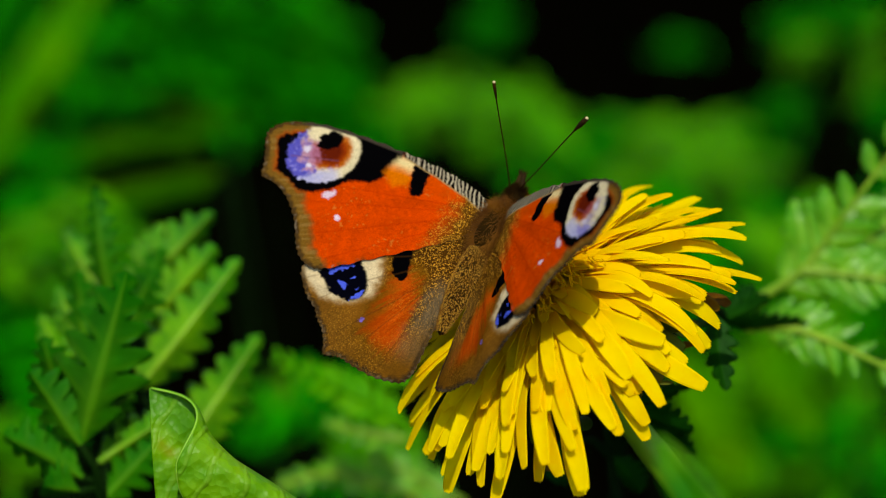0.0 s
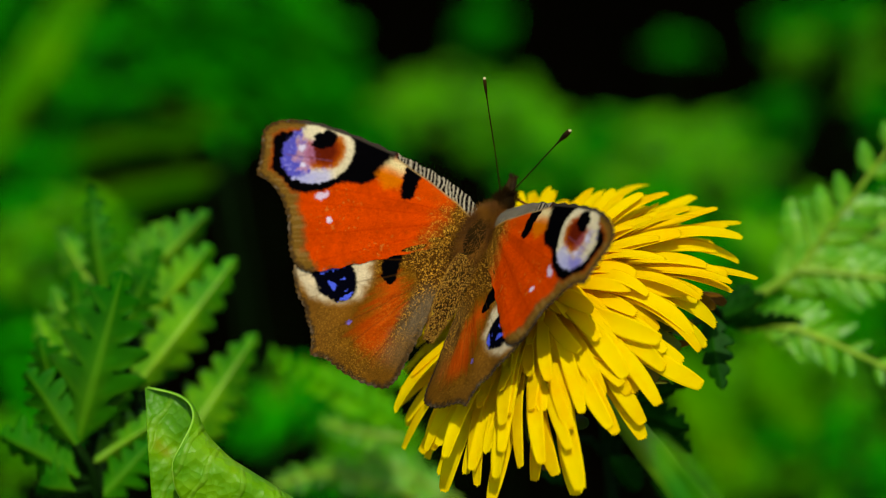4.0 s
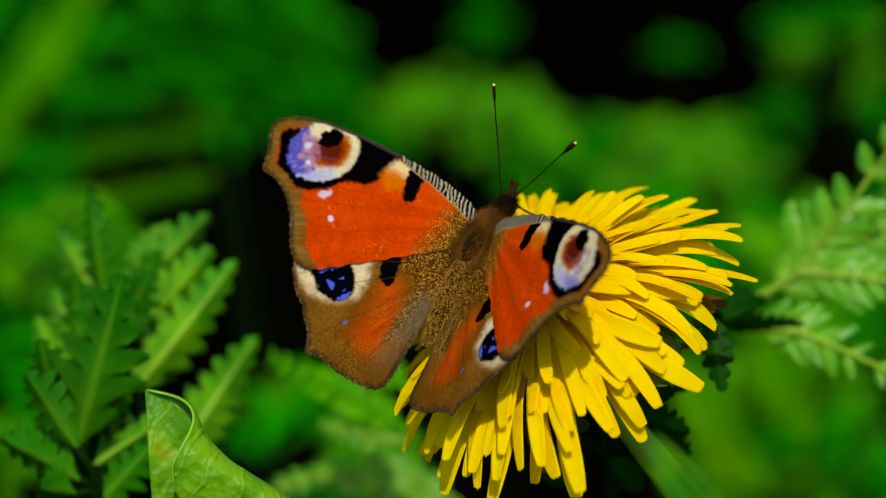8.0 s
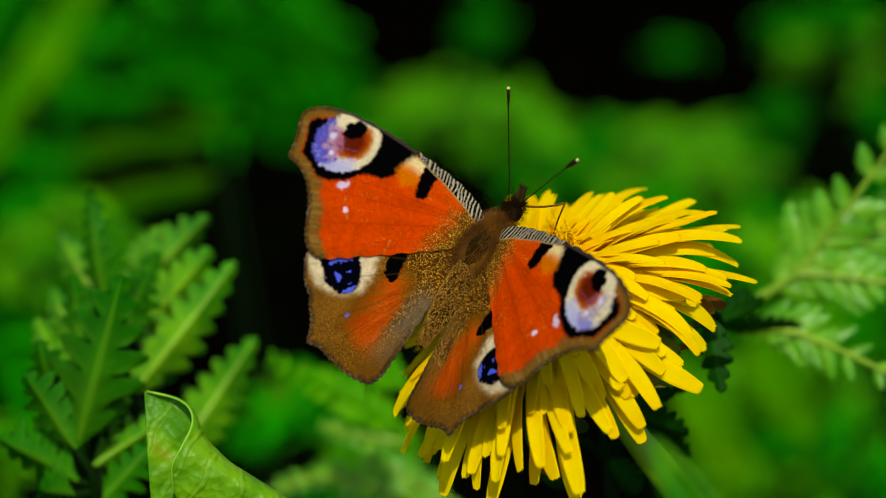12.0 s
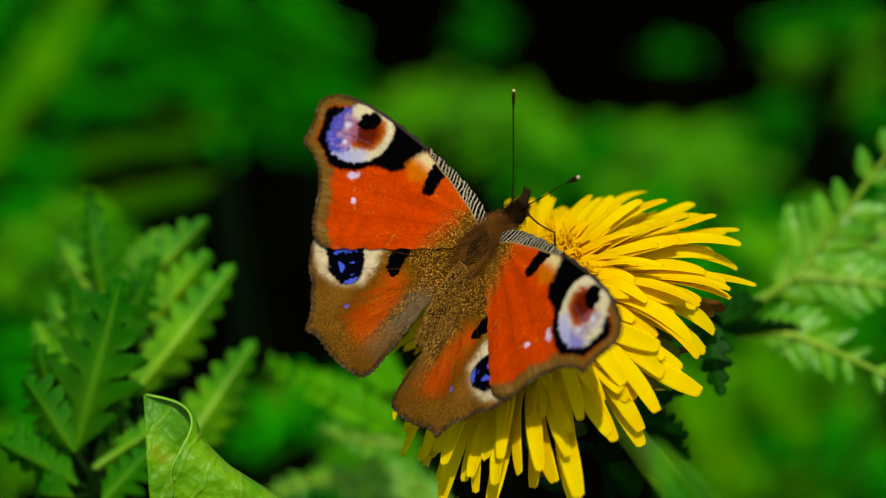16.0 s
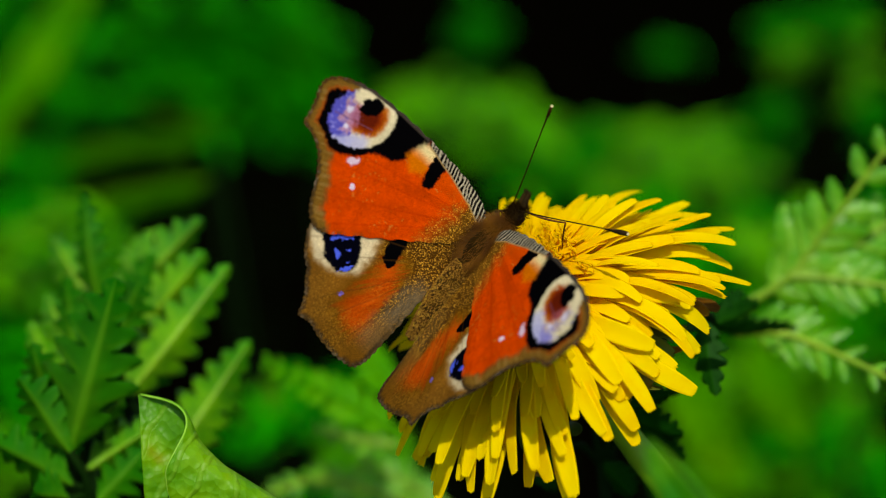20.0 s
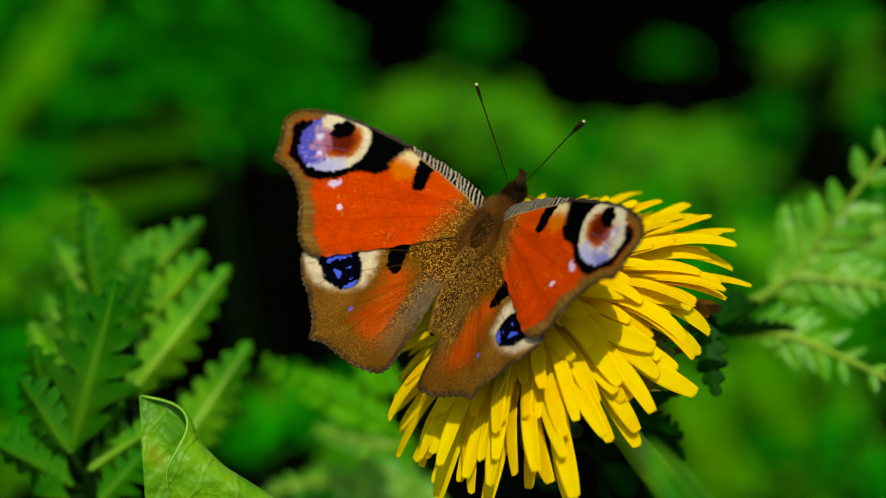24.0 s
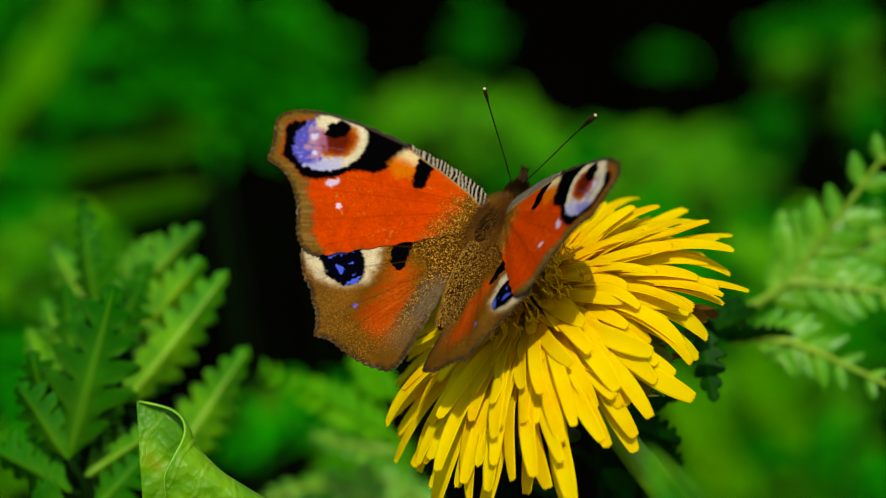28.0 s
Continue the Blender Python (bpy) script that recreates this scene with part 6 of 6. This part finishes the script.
    walk(wings["HL"], [
        (0, pose(-0.00180, -0.00150, 0.00042, 3.62, 28.34, 5.05)),
        (0.5, pose(-0.00180, -0.00150, 0.00042, 4.74, 26.99, 4.36)),
        (1, pose(-0.00180, -0.00150, 0.00042, 4.77, 26.47, 3.76)),
        (1.5, pose(-0.00180, -0.00150, 0.00042, 4.14, 25.65, 3.59)),
        (2, pose(-0.00180, -0.00150, 0.00042, 3.34, 24.04, 4.19)),
        (2.5, pose(-0.00180, -0.00150, 0.00042, 3.88, 26.49, 3.25)),
        (3, pose(-0.00180, -0.00150, 0.00042, 3.76, 27.52, 3.14)),
        (3.5, pose(-0.00180, -0.00150, 0.00042, 3.29, 26.43, 2.52)),
        (5.5, pose(-0.00180, -0.00150, 0.00042, 1.97, 22.98, 3.24)),
        (6, pose(-0.00180, -0.00150, 0.00042, 1.75, 23.06, 2.90)),
        (6.5, pose(-0.00180, -0.00150, 0.00042, 0.92, 22.20, 1.36)),
        (7, pose(-0.00180, -0.00150, 0.00042, 2.21, 24.09, 0.51)),
        (7.5, pose(-0.00180, -0.00150, 0.00042, 0.77, 25.05, 1.24)),
        (8, pose(-0.00180, -0.00150, 0.00042, -0.01, 24.81, 1.70)),
        (8.5, pose(-0.00180, -0.00150, 0.00042, 0.87, 23.38, 0.90)),
        (9, pose(-0.00180, -0.00150, 0.00042, 0.01, 28.01, 0.84)),
        (9.5, pose(-0.00180, -0.00150, 0.00042, -0.42, 25.79, 0.72)),
        (10, pose(-0.00180, -0.00150, 0.00042, -1.68, 12.91, 1.73)),
        (10.5, pose(-0.00180, -0.00150, 0.00042, -1.77, 8.02, 1.96)),
        (11, pose(-0.00180, -0.00150, 0.00042, -1.90, 10.31, 1.69)),
        (11.5, pose(-0.00180, -0.00150, 0.00042, -1.81, 10.85, 1.78)),
        (12, pose(-0.00180, -0.00150, 0.00042, -2.13, 10.90, 1.48)),
        (12.5, pose(-0.00180, -0.00150, 0.00042, -2.39, 14.02, 0.53)),
        (14.5, pose(-0.00180, -0.00150, 0.00042, -2.93, 23.67, -1.20)),
        (15, pose(-0.00180, -0.00150, 0.00042, -1.75, 11.84, -0.91)),
        (15.5, pose(-0.00180, -0.00150, 0.00042, -2.03, 11.92, 0.02)),
        (16, pose(-0.00180, -0.00150, 0.00042, -2.18, 11.96, -0.36)),
        (16.5, pose(-0.00180, -0.00150, 0.00042, -1.93, 12.05, -0.23)),
        (17, pose(-0.00180, -0.00150, 0.00042, -1.85, 11.28, -0.78)),
        (17.5, pose(-0.00180, -0.00150, 0.00042, -2.38, 11.20, -0.69)),
        (18, pose(-0.00180, -0.00150, 0.00042, -2.32, 11.76, -0.73)),
        (18.5, pose(-0.00180, -0.00150, 0.00042, -2.14, 18.01, -1.21)),
        (19, pose(-0.00180, -0.00150, 0.00042, -2.97, 28.28, -2.54)),
        (19.5, pose(-0.00180, -0.00150, 0.00042, -2.69, 28.41, -1.73)),
        (20, pose(-0.00180, -0.00150, 0.00042, -2.47, 19.16, -0.19)),
        (20.5, pose(-0.00180, -0.00150, 0.00042, -2.40, 13.03, -0.39)),
        (21, pose(-0.00180, -0.00150, 0.00042, -1.91, 11.67, -1.58)),
        (21.5, pose(-0.00180, -0.00150, 0.00042, -2.21, 22.57, -2.31)),
        (23.5, pose(-0.00180, -0.00150, 0.00042, -6.31, 15.23, 2.31)),
        (24, pose(-0.00180, -0.00150, 0.00042, -4.55, 17.20, 1.30)),
        (24.5, pose(-0.00180, -0.00150, 0.00042, -4.18, 25.72, 0.17)),
        (25, pose(-0.00180, -0.00150, 0.00042, -4.36, 26.49, -0.11)),
        (25.5, pose(-0.00180, -0.00150, 0.00042, -6.06, 22.37, -0.27)),
        (26, pose(-0.00180, -0.00150, 0.00042, -7.23, 13.62, 0.55)),
        (26.5, pose(-0.00180, -0.00150, 0.00042, -4.67, 17.11, -0.05)),
        (27, pose(-0.00180, -0.00150, 0.00042, 0.53, 30.47, -0.91)),
        (27.5, pose(-0.00180, -0.00150, 0.00042, 1.48, 32.20, -0.79)),
        (28, pose(-0.00180, -0.00150, 0.00042, 0.20, 30.04, -0.06))])
    walk(wings["HR"], [
        (0, pose(0.00180, -0.00150, 0.00042, 0.36, -29.65, 3.47)),
        (0.5, pose(0.00180, -0.00150, 0.00042, -0.42, -29.30, 4.47)),
        (1, pose(0.00180, -0.00150, 0.00042, -1.17, -28.00, 5.53)),
        (1.5, pose(0.00180, -0.00150, 0.00042, -1.25, -27.00, 6.18)),
        (2, pose(0.00180, -0.00150, 0.00042, -1.69, -25.16, 6.83)),
        (2.5, pose(0.00180, -0.00150, 0.00042, -2.00, -26.43, 7.41)),
        (3, pose(0.00180, -0.00150, 0.00042, -2.55, -27.23, 8.14)),
        (3.5, pose(0.00180, -0.00150, 0.00042, -3.10, -25.77, 7.93)),
        (5.5, pose(0.00180, -0.00150, 0.00042, -1.94, -26.96, 7.76)),
        (6, pose(0.00180, -0.00150, 0.00042, -3.01, -27.02, 8.65)),
        (6.5, pose(0.00180, -0.00150, 0.00042, -3.95, -24.15, 7.88)),
        (7, pose(0.00180, -0.00150, 0.00042, -5.20, -24.19, 9.70)),
        (7.5, pose(0.00180, -0.00150, 0.00042, -5.50, -23.81, 9.53)),
        (8, pose(0.00180, -0.00150, 0.00042, -7.17, -21.08, 8.25)),
        (8.5, pose(0.00180, -0.00150, 0.00042, -5.37, -23.88, 9.18)),
        (9, pose(0.00180, -0.00150, 0.00042, -5.24, -29.28, 10.04)),
        (9.5, pose(0.00180, -0.00150, 0.00042, -5.09, -29.08, 9.55)),
        (10, pose(0.00180, -0.00150, 0.00042, -2.53, -20.45, 6.66)),
        (10.5, pose(0.00180, -0.00150, 0.00042, -1.94, -17.91, 5.09)),
        (11, pose(0.00180, -0.00150, 0.00042, -2.59, -19.55, 5.23)),
        (11.5, pose(0.00180, -0.00150, 0.00042, -2.54, -20.27, 5.27)),
        (12, pose(0.00180, -0.00150, 0.00042, -2.66, -20.12, 5.27)),
        (12.5, pose(0.00180, -0.00150, 0.00042, -2.16, -21.94, 4.74)),
        (14.5, pose(0.00180, -0.00150, 0.00042, -8.08, -20.39, 7.59)),
        (15, pose(0.00180, -0.00150, 0.00042, -6.36, -10.61, 5.69)),
        (15.5, pose(0.00180, -0.00150, 0.00042, -6.20, -11.94, 5.70)),
        (16, pose(0.00180, -0.00150, 0.00042, -6.40, -11.86, 5.54)),
        (16.5, pose(0.00180, -0.00150, 0.00042, -6.56, -12.56, 5.82)),
        (17, pose(0.00180, -0.00150, 0.00042, -7.04, -12.68, 5.90)),
        (17.5, pose(0.00180, -0.00150, 0.00042, -7.44, -12.60, 5.86)),
        (18, pose(0.00180, -0.00150, 0.00042, -7.25, -11.84, 5.99)),
        (18.5, pose(0.00180, -0.00150, 0.00042, -7.78, -15.17, 6.97)),
        (19, pose(0.00180, -0.00150, 0.00042, -8.60, -22.81, 9.56)),
        (19.5, pose(0.00180, -0.00150, 0.00042, -8.72, -22.00, 9.83)),
        (20, pose(0.00180, -0.00150, 0.00042, -7.47, -16.76, 8.10)),
        (20.5, pose(0.00180, -0.00150, 0.00042, -6.77, -13.52, 6.90)),
        (21, pose(0.00180, -0.00150, 0.00042, -7.00, -14.15, 6.06)),
        (21.5, pose(0.00180, -0.00150, 0.00042, -11.73, -21.46, 10.27)),
        (23.5, pose(0.00180, -0.00150, 0.00042, -6.18, -15.88, 5.97)),
        (24, pose(0.00180, -0.00150, 0.00042, -6.16, -16.25, 6.21)),
        (24.5, pose(0.00180, -0.00150, 0.00042, -7.98, -23.15, 8.52)),
        (25, pose(0.00180, -0.00150, 0.00042, -8.40, -23.31, 8.53)),
        (25.5, pose(0.00180, -0.00150, 0.00042, -7.98, -20.60, 7.39)),
        (26, pose(0.00180, -0.00150, 0.00042, -7.18, -15.95, 5.60)),
        (26.5, pose(0.00180, -0.00150, 0.00042, -6.65, -17.77, 5.74)),
        (27, pose(0.00180, -0.00150, 0.00042, -8.62, -26.42, 8.40)),
        (27.5, pose(0.00180, -0.00150, 0.00042, -8.99, -26.86, 8.80)),
        (28, pose(0.00180, -0.00150, 0.00042, -9.00, -25.11, 8.10))])
    walk(antennae["L"], [
        (0, pose(-0.00080, 0.00660, -0.00030, -25.71, 8.40, -4.02)),
        (0.5, pose(-0.00080, 0.00660, -0.00030, -29.09, 5.48, -3.04)),
        (1, pose(-0.00080, 0.00660, -0.00030, -29.43, 4.40, -2.48)),
        (1.5, pose(-0.00080, 0.00660, -0.00030, -30.92, 3.69, -2.21)),
        (2, pose(-0.00080, 0.00660, -0.00030, -32.17, 2.48, -1.56)),
        (2.5, pose(-0.00080, 0.00660, -0.00030, -35.68, 2.45, -1.76)),
        (3, pose(-0.00080, 0.00660, -0.00030, -35.57, 2.51, -1.79)),
        (3.5, pose(-0.00080, 0.00660, -0.00030, -36.98, 1.24, -0.94)),
        (5.5, pose(-0.00080, 0.00660, -0.00030, -36.08, 1.80, -1.31)),
        (6, pose(-0.00080, 0.00660, -0.00030, -36.10, 1.94, -1.42)),
        (6.5, pose(-0.00080, 0.00660, -0.00030, -42.19, 0.53, -0.48)),
        (7, pose(-0.00080, 0.00660, -0.00030, -43.94, 0.81, -0.78)),
        (7.5, pose(-0.00080, 0.00660, -0.00030, -42.04, 2.87, -2.58)),
        (8, pose(-0.00080, 0.00660, -0.00030, -40.79, 2.61, -2.25)),
        (8.5, pose(-0.00080, 0.00660, -0.00030, -41.54, 0.64, -0.57)),
        (9, pose(-0.00080, 0.00660, -0.00030, -41.54, 0.51, -0.45)),
        (9.5, pose(-0.00080, 0.00660, -0.00030, -41.30, 0.01, -0.01)),
        (10, pose(-0.00080, 0.00660, -0.00030, -42.97, 0.26, -0.24)),
        (10.5, pose(-0.00080, 0.00660, -0.00030, -43.96, 1.83, -1.76)),
        (11, pose(-0.00080, 0.00660, -0.00030, -41.32, 0.21, -0.18)),
        (11.5, pose(-0.00080, 0.00660, -0.00030, -41.47, 0.25, -0.22)),
        (12, pose(-0.00080, 0.00660, -0.00030, -42.79, -0.29, 0.26)),
        (12.5, pose(-0.00080, 0.00660, -0.00030, -41.89, -1.57, 1.41)),
        (14.5, pose(-0.00080, 0.00660, -0.00030, -43.17, -0.89, 0.83)),
        (15, pose(-0.00080, 0.00660, -0.00030, -45.57, -1.21, 1.24)),
        (15.5, pose(-0.00080, 0.00660, -0.00030, -42.58, 0.64, -0.59)),
        (16, pose(-0.00080, 0.00660, -0.00030, -43.61, 0.35, -0.33)),
        (16.5, pose(-0.00080, 0.00660, -0.00030, -43.52, -0.09, 0.09)),
        (17, pose(-0.00080, 0.00660, -0.00030, -42.98, -1.51, 1.41)),
        (17.5, pose(-0.00080, 0.00660, -0.00030, -43.45, -2.21, 2.09)),
        (18, pose(-0.00080, 0.00660, -0.00030, -43.27, -2.28, 2.14)),
        (18.5, pose(-0.00080, 0.00660, -0.00030, -45.71, -0.03, 0.03)),
        (19, pose(-0.00080, 0.00660, -0.00030, -46.91, 0.33, -0.35)),
        (19.5, pose(-0.00080, 0.00660, -0.00030, -47.25, 1.16, -1.25)),
        (20, pose(-0.00080, 0.00660, -0.00030, -54.28, 8.49, -11.61)),
        (20.5, pose(-0.00080, 0.00660, -0.00030, -61.91, 24.25, -37.58)),
        (21, pose(-0.00080, 0.00660, -0.00030, -49.67, 20.38, 0.00)),
        (21.5, pose(-0.00080, 0.00660, -0.00030, -32.09, -4.59, 2.87)),
        (23.5, pose(-0.00080, 0.00660, -0.00030, -24.77, 0.32, -0.15)),
        (24, pose(-0.00080, 0.00660, -0.00030, -24.30, 0.59, -0.27)),
        (24.5, pose(-0.00080, 0.00660, -0.00030, -20.91, 5.96, -2.27)),
        (25, pose(-0.00080, 0.00660, -0.00030, -24.12, 5.68, -2.54)),
        (25.5, pose(-0.00080, 0.00660, -0.00030, -26.13, 2.17, -1.06)),
        (26, pose(-0.00080, 0.00660, -0.00030, -25.41, 4.49, -2.13)),
        (26.5, pose(-0.00080, 0.00660, -0.00030, -20.31, 7.00, -2.58)),
        (27, pose(-0.00080, 0.00660, -0.00030, -15.29, 11.49, -3.12)),
        (27.5, pose(-0.00080, 0.00660, -0.00030, -15.40, 11.28, -3.08)),
        (28, pose(-0.00080, 0.00660, -0.00030, -17.62, 11.02, -3.47))])
    walk(antennae["R"], [
        (0, pose(0.00055, 0.00650, -0.00030, -52.09, 32.39, -34.52)),
        (0.5, pose(0.00055, 0.00650, -0.00030, -49.82, 32.03, -32.14)),
        (1, pose(0.00055, 0.00650, -0.00030, -49.85, 31.62, -31.86)),
        (1.5, pose(0.00055, 0.00650, -0.00030, -51.40, 30.86, -32.72)),
        (2, pose(0.00055, 0.00650, -0.00030, -49.74, 30.49, -30.92)),
        (2.5, pose(0.00055, 0.00650, -0.00030, -49.92, 31.19, -31.61)),
        (3, pose(0.00055, 0.00650, -0.00030, -51.95, 30.53, -32.99)),
        (3.5, pose(0.00055, 0.00650, -0.00030, -51.81, 29.86, -32.33)),
        (5.5, pose(0.00055, 0.00650, -0.00030, -54.36, 28.19, -33.38)),
        (6, pose(0.00055, 0.00650, -0.00030, -55.09, 27.87, -33.81)),
        (6.5, pose(0.00055, 0.00650, -0.00030, -54.91, 28.23, -33.95)),
        (7, pose(0.00055, 0.00650, -0.00030, -59.08, 25.48, -35.68)),
        (7.5, pose(0.00055, 0.00650, -0.00030, -58.98, 25.40, -35.50)),
        (8, pose(0.00055, 0.00650, -0.00030, -57.75, 27.05, -35.78)),
        (8.5, pose(0.00055, 0.00650, -0.00030, -54.96, 27.41, -33.28)),
        (9, pose(0.00055, 0.00650, -0.00030, -54.41, 28.03, -33.29)),
        (9.5, pose(0.00055, 0.00650, -0.00030, -52.09, 28.94, -31.85)),
        (10, pose(0.00055, 0.00650, -0.00030, -49.70, 31.25, -31.46)),
        (10.5, pose(0.00055, 0.00650, -0.00030, -50.03, 31.41, -31.87)),
        (11, pose(0.00055, 0.00650, -0.00030, -48.27, 31.13, -30.10)),
        (11.5, pose(0.00055, 0.00650, -0.00030, -49.31, 30.20, -30.33)),
        (12, pose(0.00055, 0.00650, -0.00030, -49.93, 29.01, -29.96)),
        (12.5, pose(0.00055, 0.00650, -0.00030, -46.63, 30.63, -28.35)),
        (14.5, pose(0.00055, 0.00650, -0.00030, -51.69, 31.86, -33.75)),
        (15, pose(0.00055, 0.00650, -0.00030, -50.87, 33.02, -33.82)),
        (15.5, pose(0.00055, 0.00650, -0.00030, -50.19, 33.01, -33.17)),
        (16, pose(0.00055, 0.00650, -0.00030, -52.12, 32.39, -34.54)),
        (16.5, pose(0.00055, 0.00650, -0.00030, -51.50, 31.61, -33.38)),
        (17, pose(0.00055, 0.00650, -0.00030, -47.35, 31.83, -29.79)),
        (17.5, pose(0.00055, 0.00650, -0.00030, -47.97, 31.53, -30.12)),
        (18, pose(0.00055, 0.00650, -0.00030, -49.69, 31.25, -31.44)),
        (18.5, pose(0.00055, 0.00650, -0.00030, -49.51, 33.96, -33.20)),
        (19, pose(0.00055, 0.00650, -0.00030, -55.13, 33.66, -38.49)),
        (19.5, pose(0.00055, 0.00650, -0.00030, -57.47, 31.80, -39.56)),
        (20, pose(0.00055, 0.00650, -0.00030, -95.83, -12.19, -64.17)),
        (20.5, pose(0.00055, 0.00650, -0.00030, -89.53, 1.21, -68.53)),
        (21, pose(0.00055, 0.00650, -0.00030, -32.10, 67.26, 0.00)),
        (21.5, pose(0.00055, 0.00650, -0.00030, -63.05, 21.34, -35.58)),
        (23.5, pose(0.00055, 0.00650, -0.00030, -54.05, 27.59, -32.57)),
        (24, pose(0.00055, 0.00650, -0.00030, -53.55, 27.79, -32.26)),
        (24.5, pose(0.00055, 0.00650, -0.00030, -56.26, 28.14, -35.23)),
        (25, pose(0.00055, 0.00650, -0.00030, -57.24, 27.40, -35.58)),
        (25.5, pose(0.00055, 0.00650, -0.00030, -57.24, 26.93, -35.14)),
        (26, pose(0.00055, 0.00650, -0.00030, -60.06, 28.06, -39.24)),
        (26.5, pose(0.00055, 0.00650, -0.00030, -58.91, 29.56, -39.28)),
        (27, pose(0.00055, 0.00650, -0.00030, -60.30, 30.75, -41.87)),
        (27.5, pose(0.00055, 0.00650, -0.00030, -59.17, 31.06, -40.84)),
        (28, pose(0.00055, 0.00650, -0.00030, -59.74, 30.02, -40.61))])
    walk(proboscis, [
        (0, pose(0.00015, 0.00690, -0.00160, 118.56, -83.01, 61.26)),
        (8, pose(0.00015, 0.00690, -0.00160, 118.56, -83.01, 61.26)),
        (8.5, pose(0.00015, 0.00690, -0.00160, -88.32, 1.19, -35.34)),
        (9, pose(0.00015, 0.00690, -0.00160, 118.56, -83.01, 61.26)),
        (11, pose(0.00015, 0.00690, -0.00160, 118.56, -83.01, 61.26)),
        (12.5, pose(0.00015, 0.00690, -0.00160, -93.30, -3.52, -46.81)),
        (14.5, pose(0.00015, 0.00690, -0.00160, -99.74, -14.72, -55.94)),
        (16, pose(0.00015, 0.00690, -0.00160, 118.56, -83.01, 61.26)),
        (17, pose(0.00015, 0.00690, -0.00160, -97.43, -7.64, -45.52)),
        (18, pose(0.00015, 0.00690, -0.00160, -81.56, 38.90, -76.71)),
        (19, pose(0.00015, 0.00690, -0.00160, -102.70, -26.15, -62.93)),
        (19.5, pose(0.00015, 0.00690, -0.00160, -108.35, -71.88, -70.76)),
        (20, pose(0.00015, 0.00690, -0.00160, -110.46, -32.32, -55.09)),
        (20.5, pose(0.00015, 0.00690, -0.00160, -104.30, -16.72, -48.46)),
        (21, pose(0.00015, 0.00690, -0.00160, -98.77, -12.54, -54.59)),
        (21.5, pose(0.00015, 0.00690, -0.00160, -83.12, 25.08, -74.11)),
        (23.5, pose(0.00015, 0.00690, -0.00160, 118.56, -83.01, 61.26)),
        (28, pose(0.00015, 0.00690, -0.00160, 118.56, -83.01, 61.26))])
    walk(proboscis_end, [
        (0, pose(0.00000, 0.00000, 0.00600, -95.85, 11.80, 63.39)),
        (8, pose(0.00000, 0.00000, 0.00600, -95.85, 11.80, 63.39)),
        (8.5, pose(0.00000, 0.00000, 0.00600, -129.38, -10.75, -12.80)),
        (9, pose(0.00000, 0.00000, 0.00600, -95.85, 11.80, 63.39)),
        (11, pose(0.00000, 0.00000, 0.00600, -95.85, 11.80, 63.39)),
        (12.5, pose(0.00000, 0.00000, 0.00600, -120.56, -16.91, -26.23)),
        (14.5, pose(0.00000, 0.00000, 0.00600, -113.27, -5.64, -12.88)),
        (16, pose(0.00000, 0.00000, 0.00600, -95.85, 11.80, 63.39)),
        (17, pose(0.00000, 0.00000, 0.00600, -118.82, -17.10, -28.11)),
        (18, pose(0.00000, 0.00000, 0.00600, -126.54, -44.65, -43.48)),
        (19, pose(0.00000, 0.00000, 0.00600, -96.82, -1.22, -10.06)),
        (19.5, pose(0.00000, 0.00000, 0.00600, -99.69, 8.03, 39.29)),
        (20, pose(0.00000, 0.00000, 0.00600, -102.94, 1.85, 8.01)),
        (20.5, pose(0.00000, 0.00000, 0.00600, -102.94, -2.93, -12.52)),
        (21, pose(0.00000, 0.00000, 0.00600, -106.26, -3.54, -11.96)),
        (21.5, pose(0.00000, 0.00000, 0.00600, -94.77, -9.22, -62.49)),
        (23.5, pose(0.00000, 0.00000, 0.00600, -95.85, 11.80, 63.39)),
        (28, pose(0.00000, 0.00000, 0.00600, -95.85, 11.80, 63.39))])


motions()
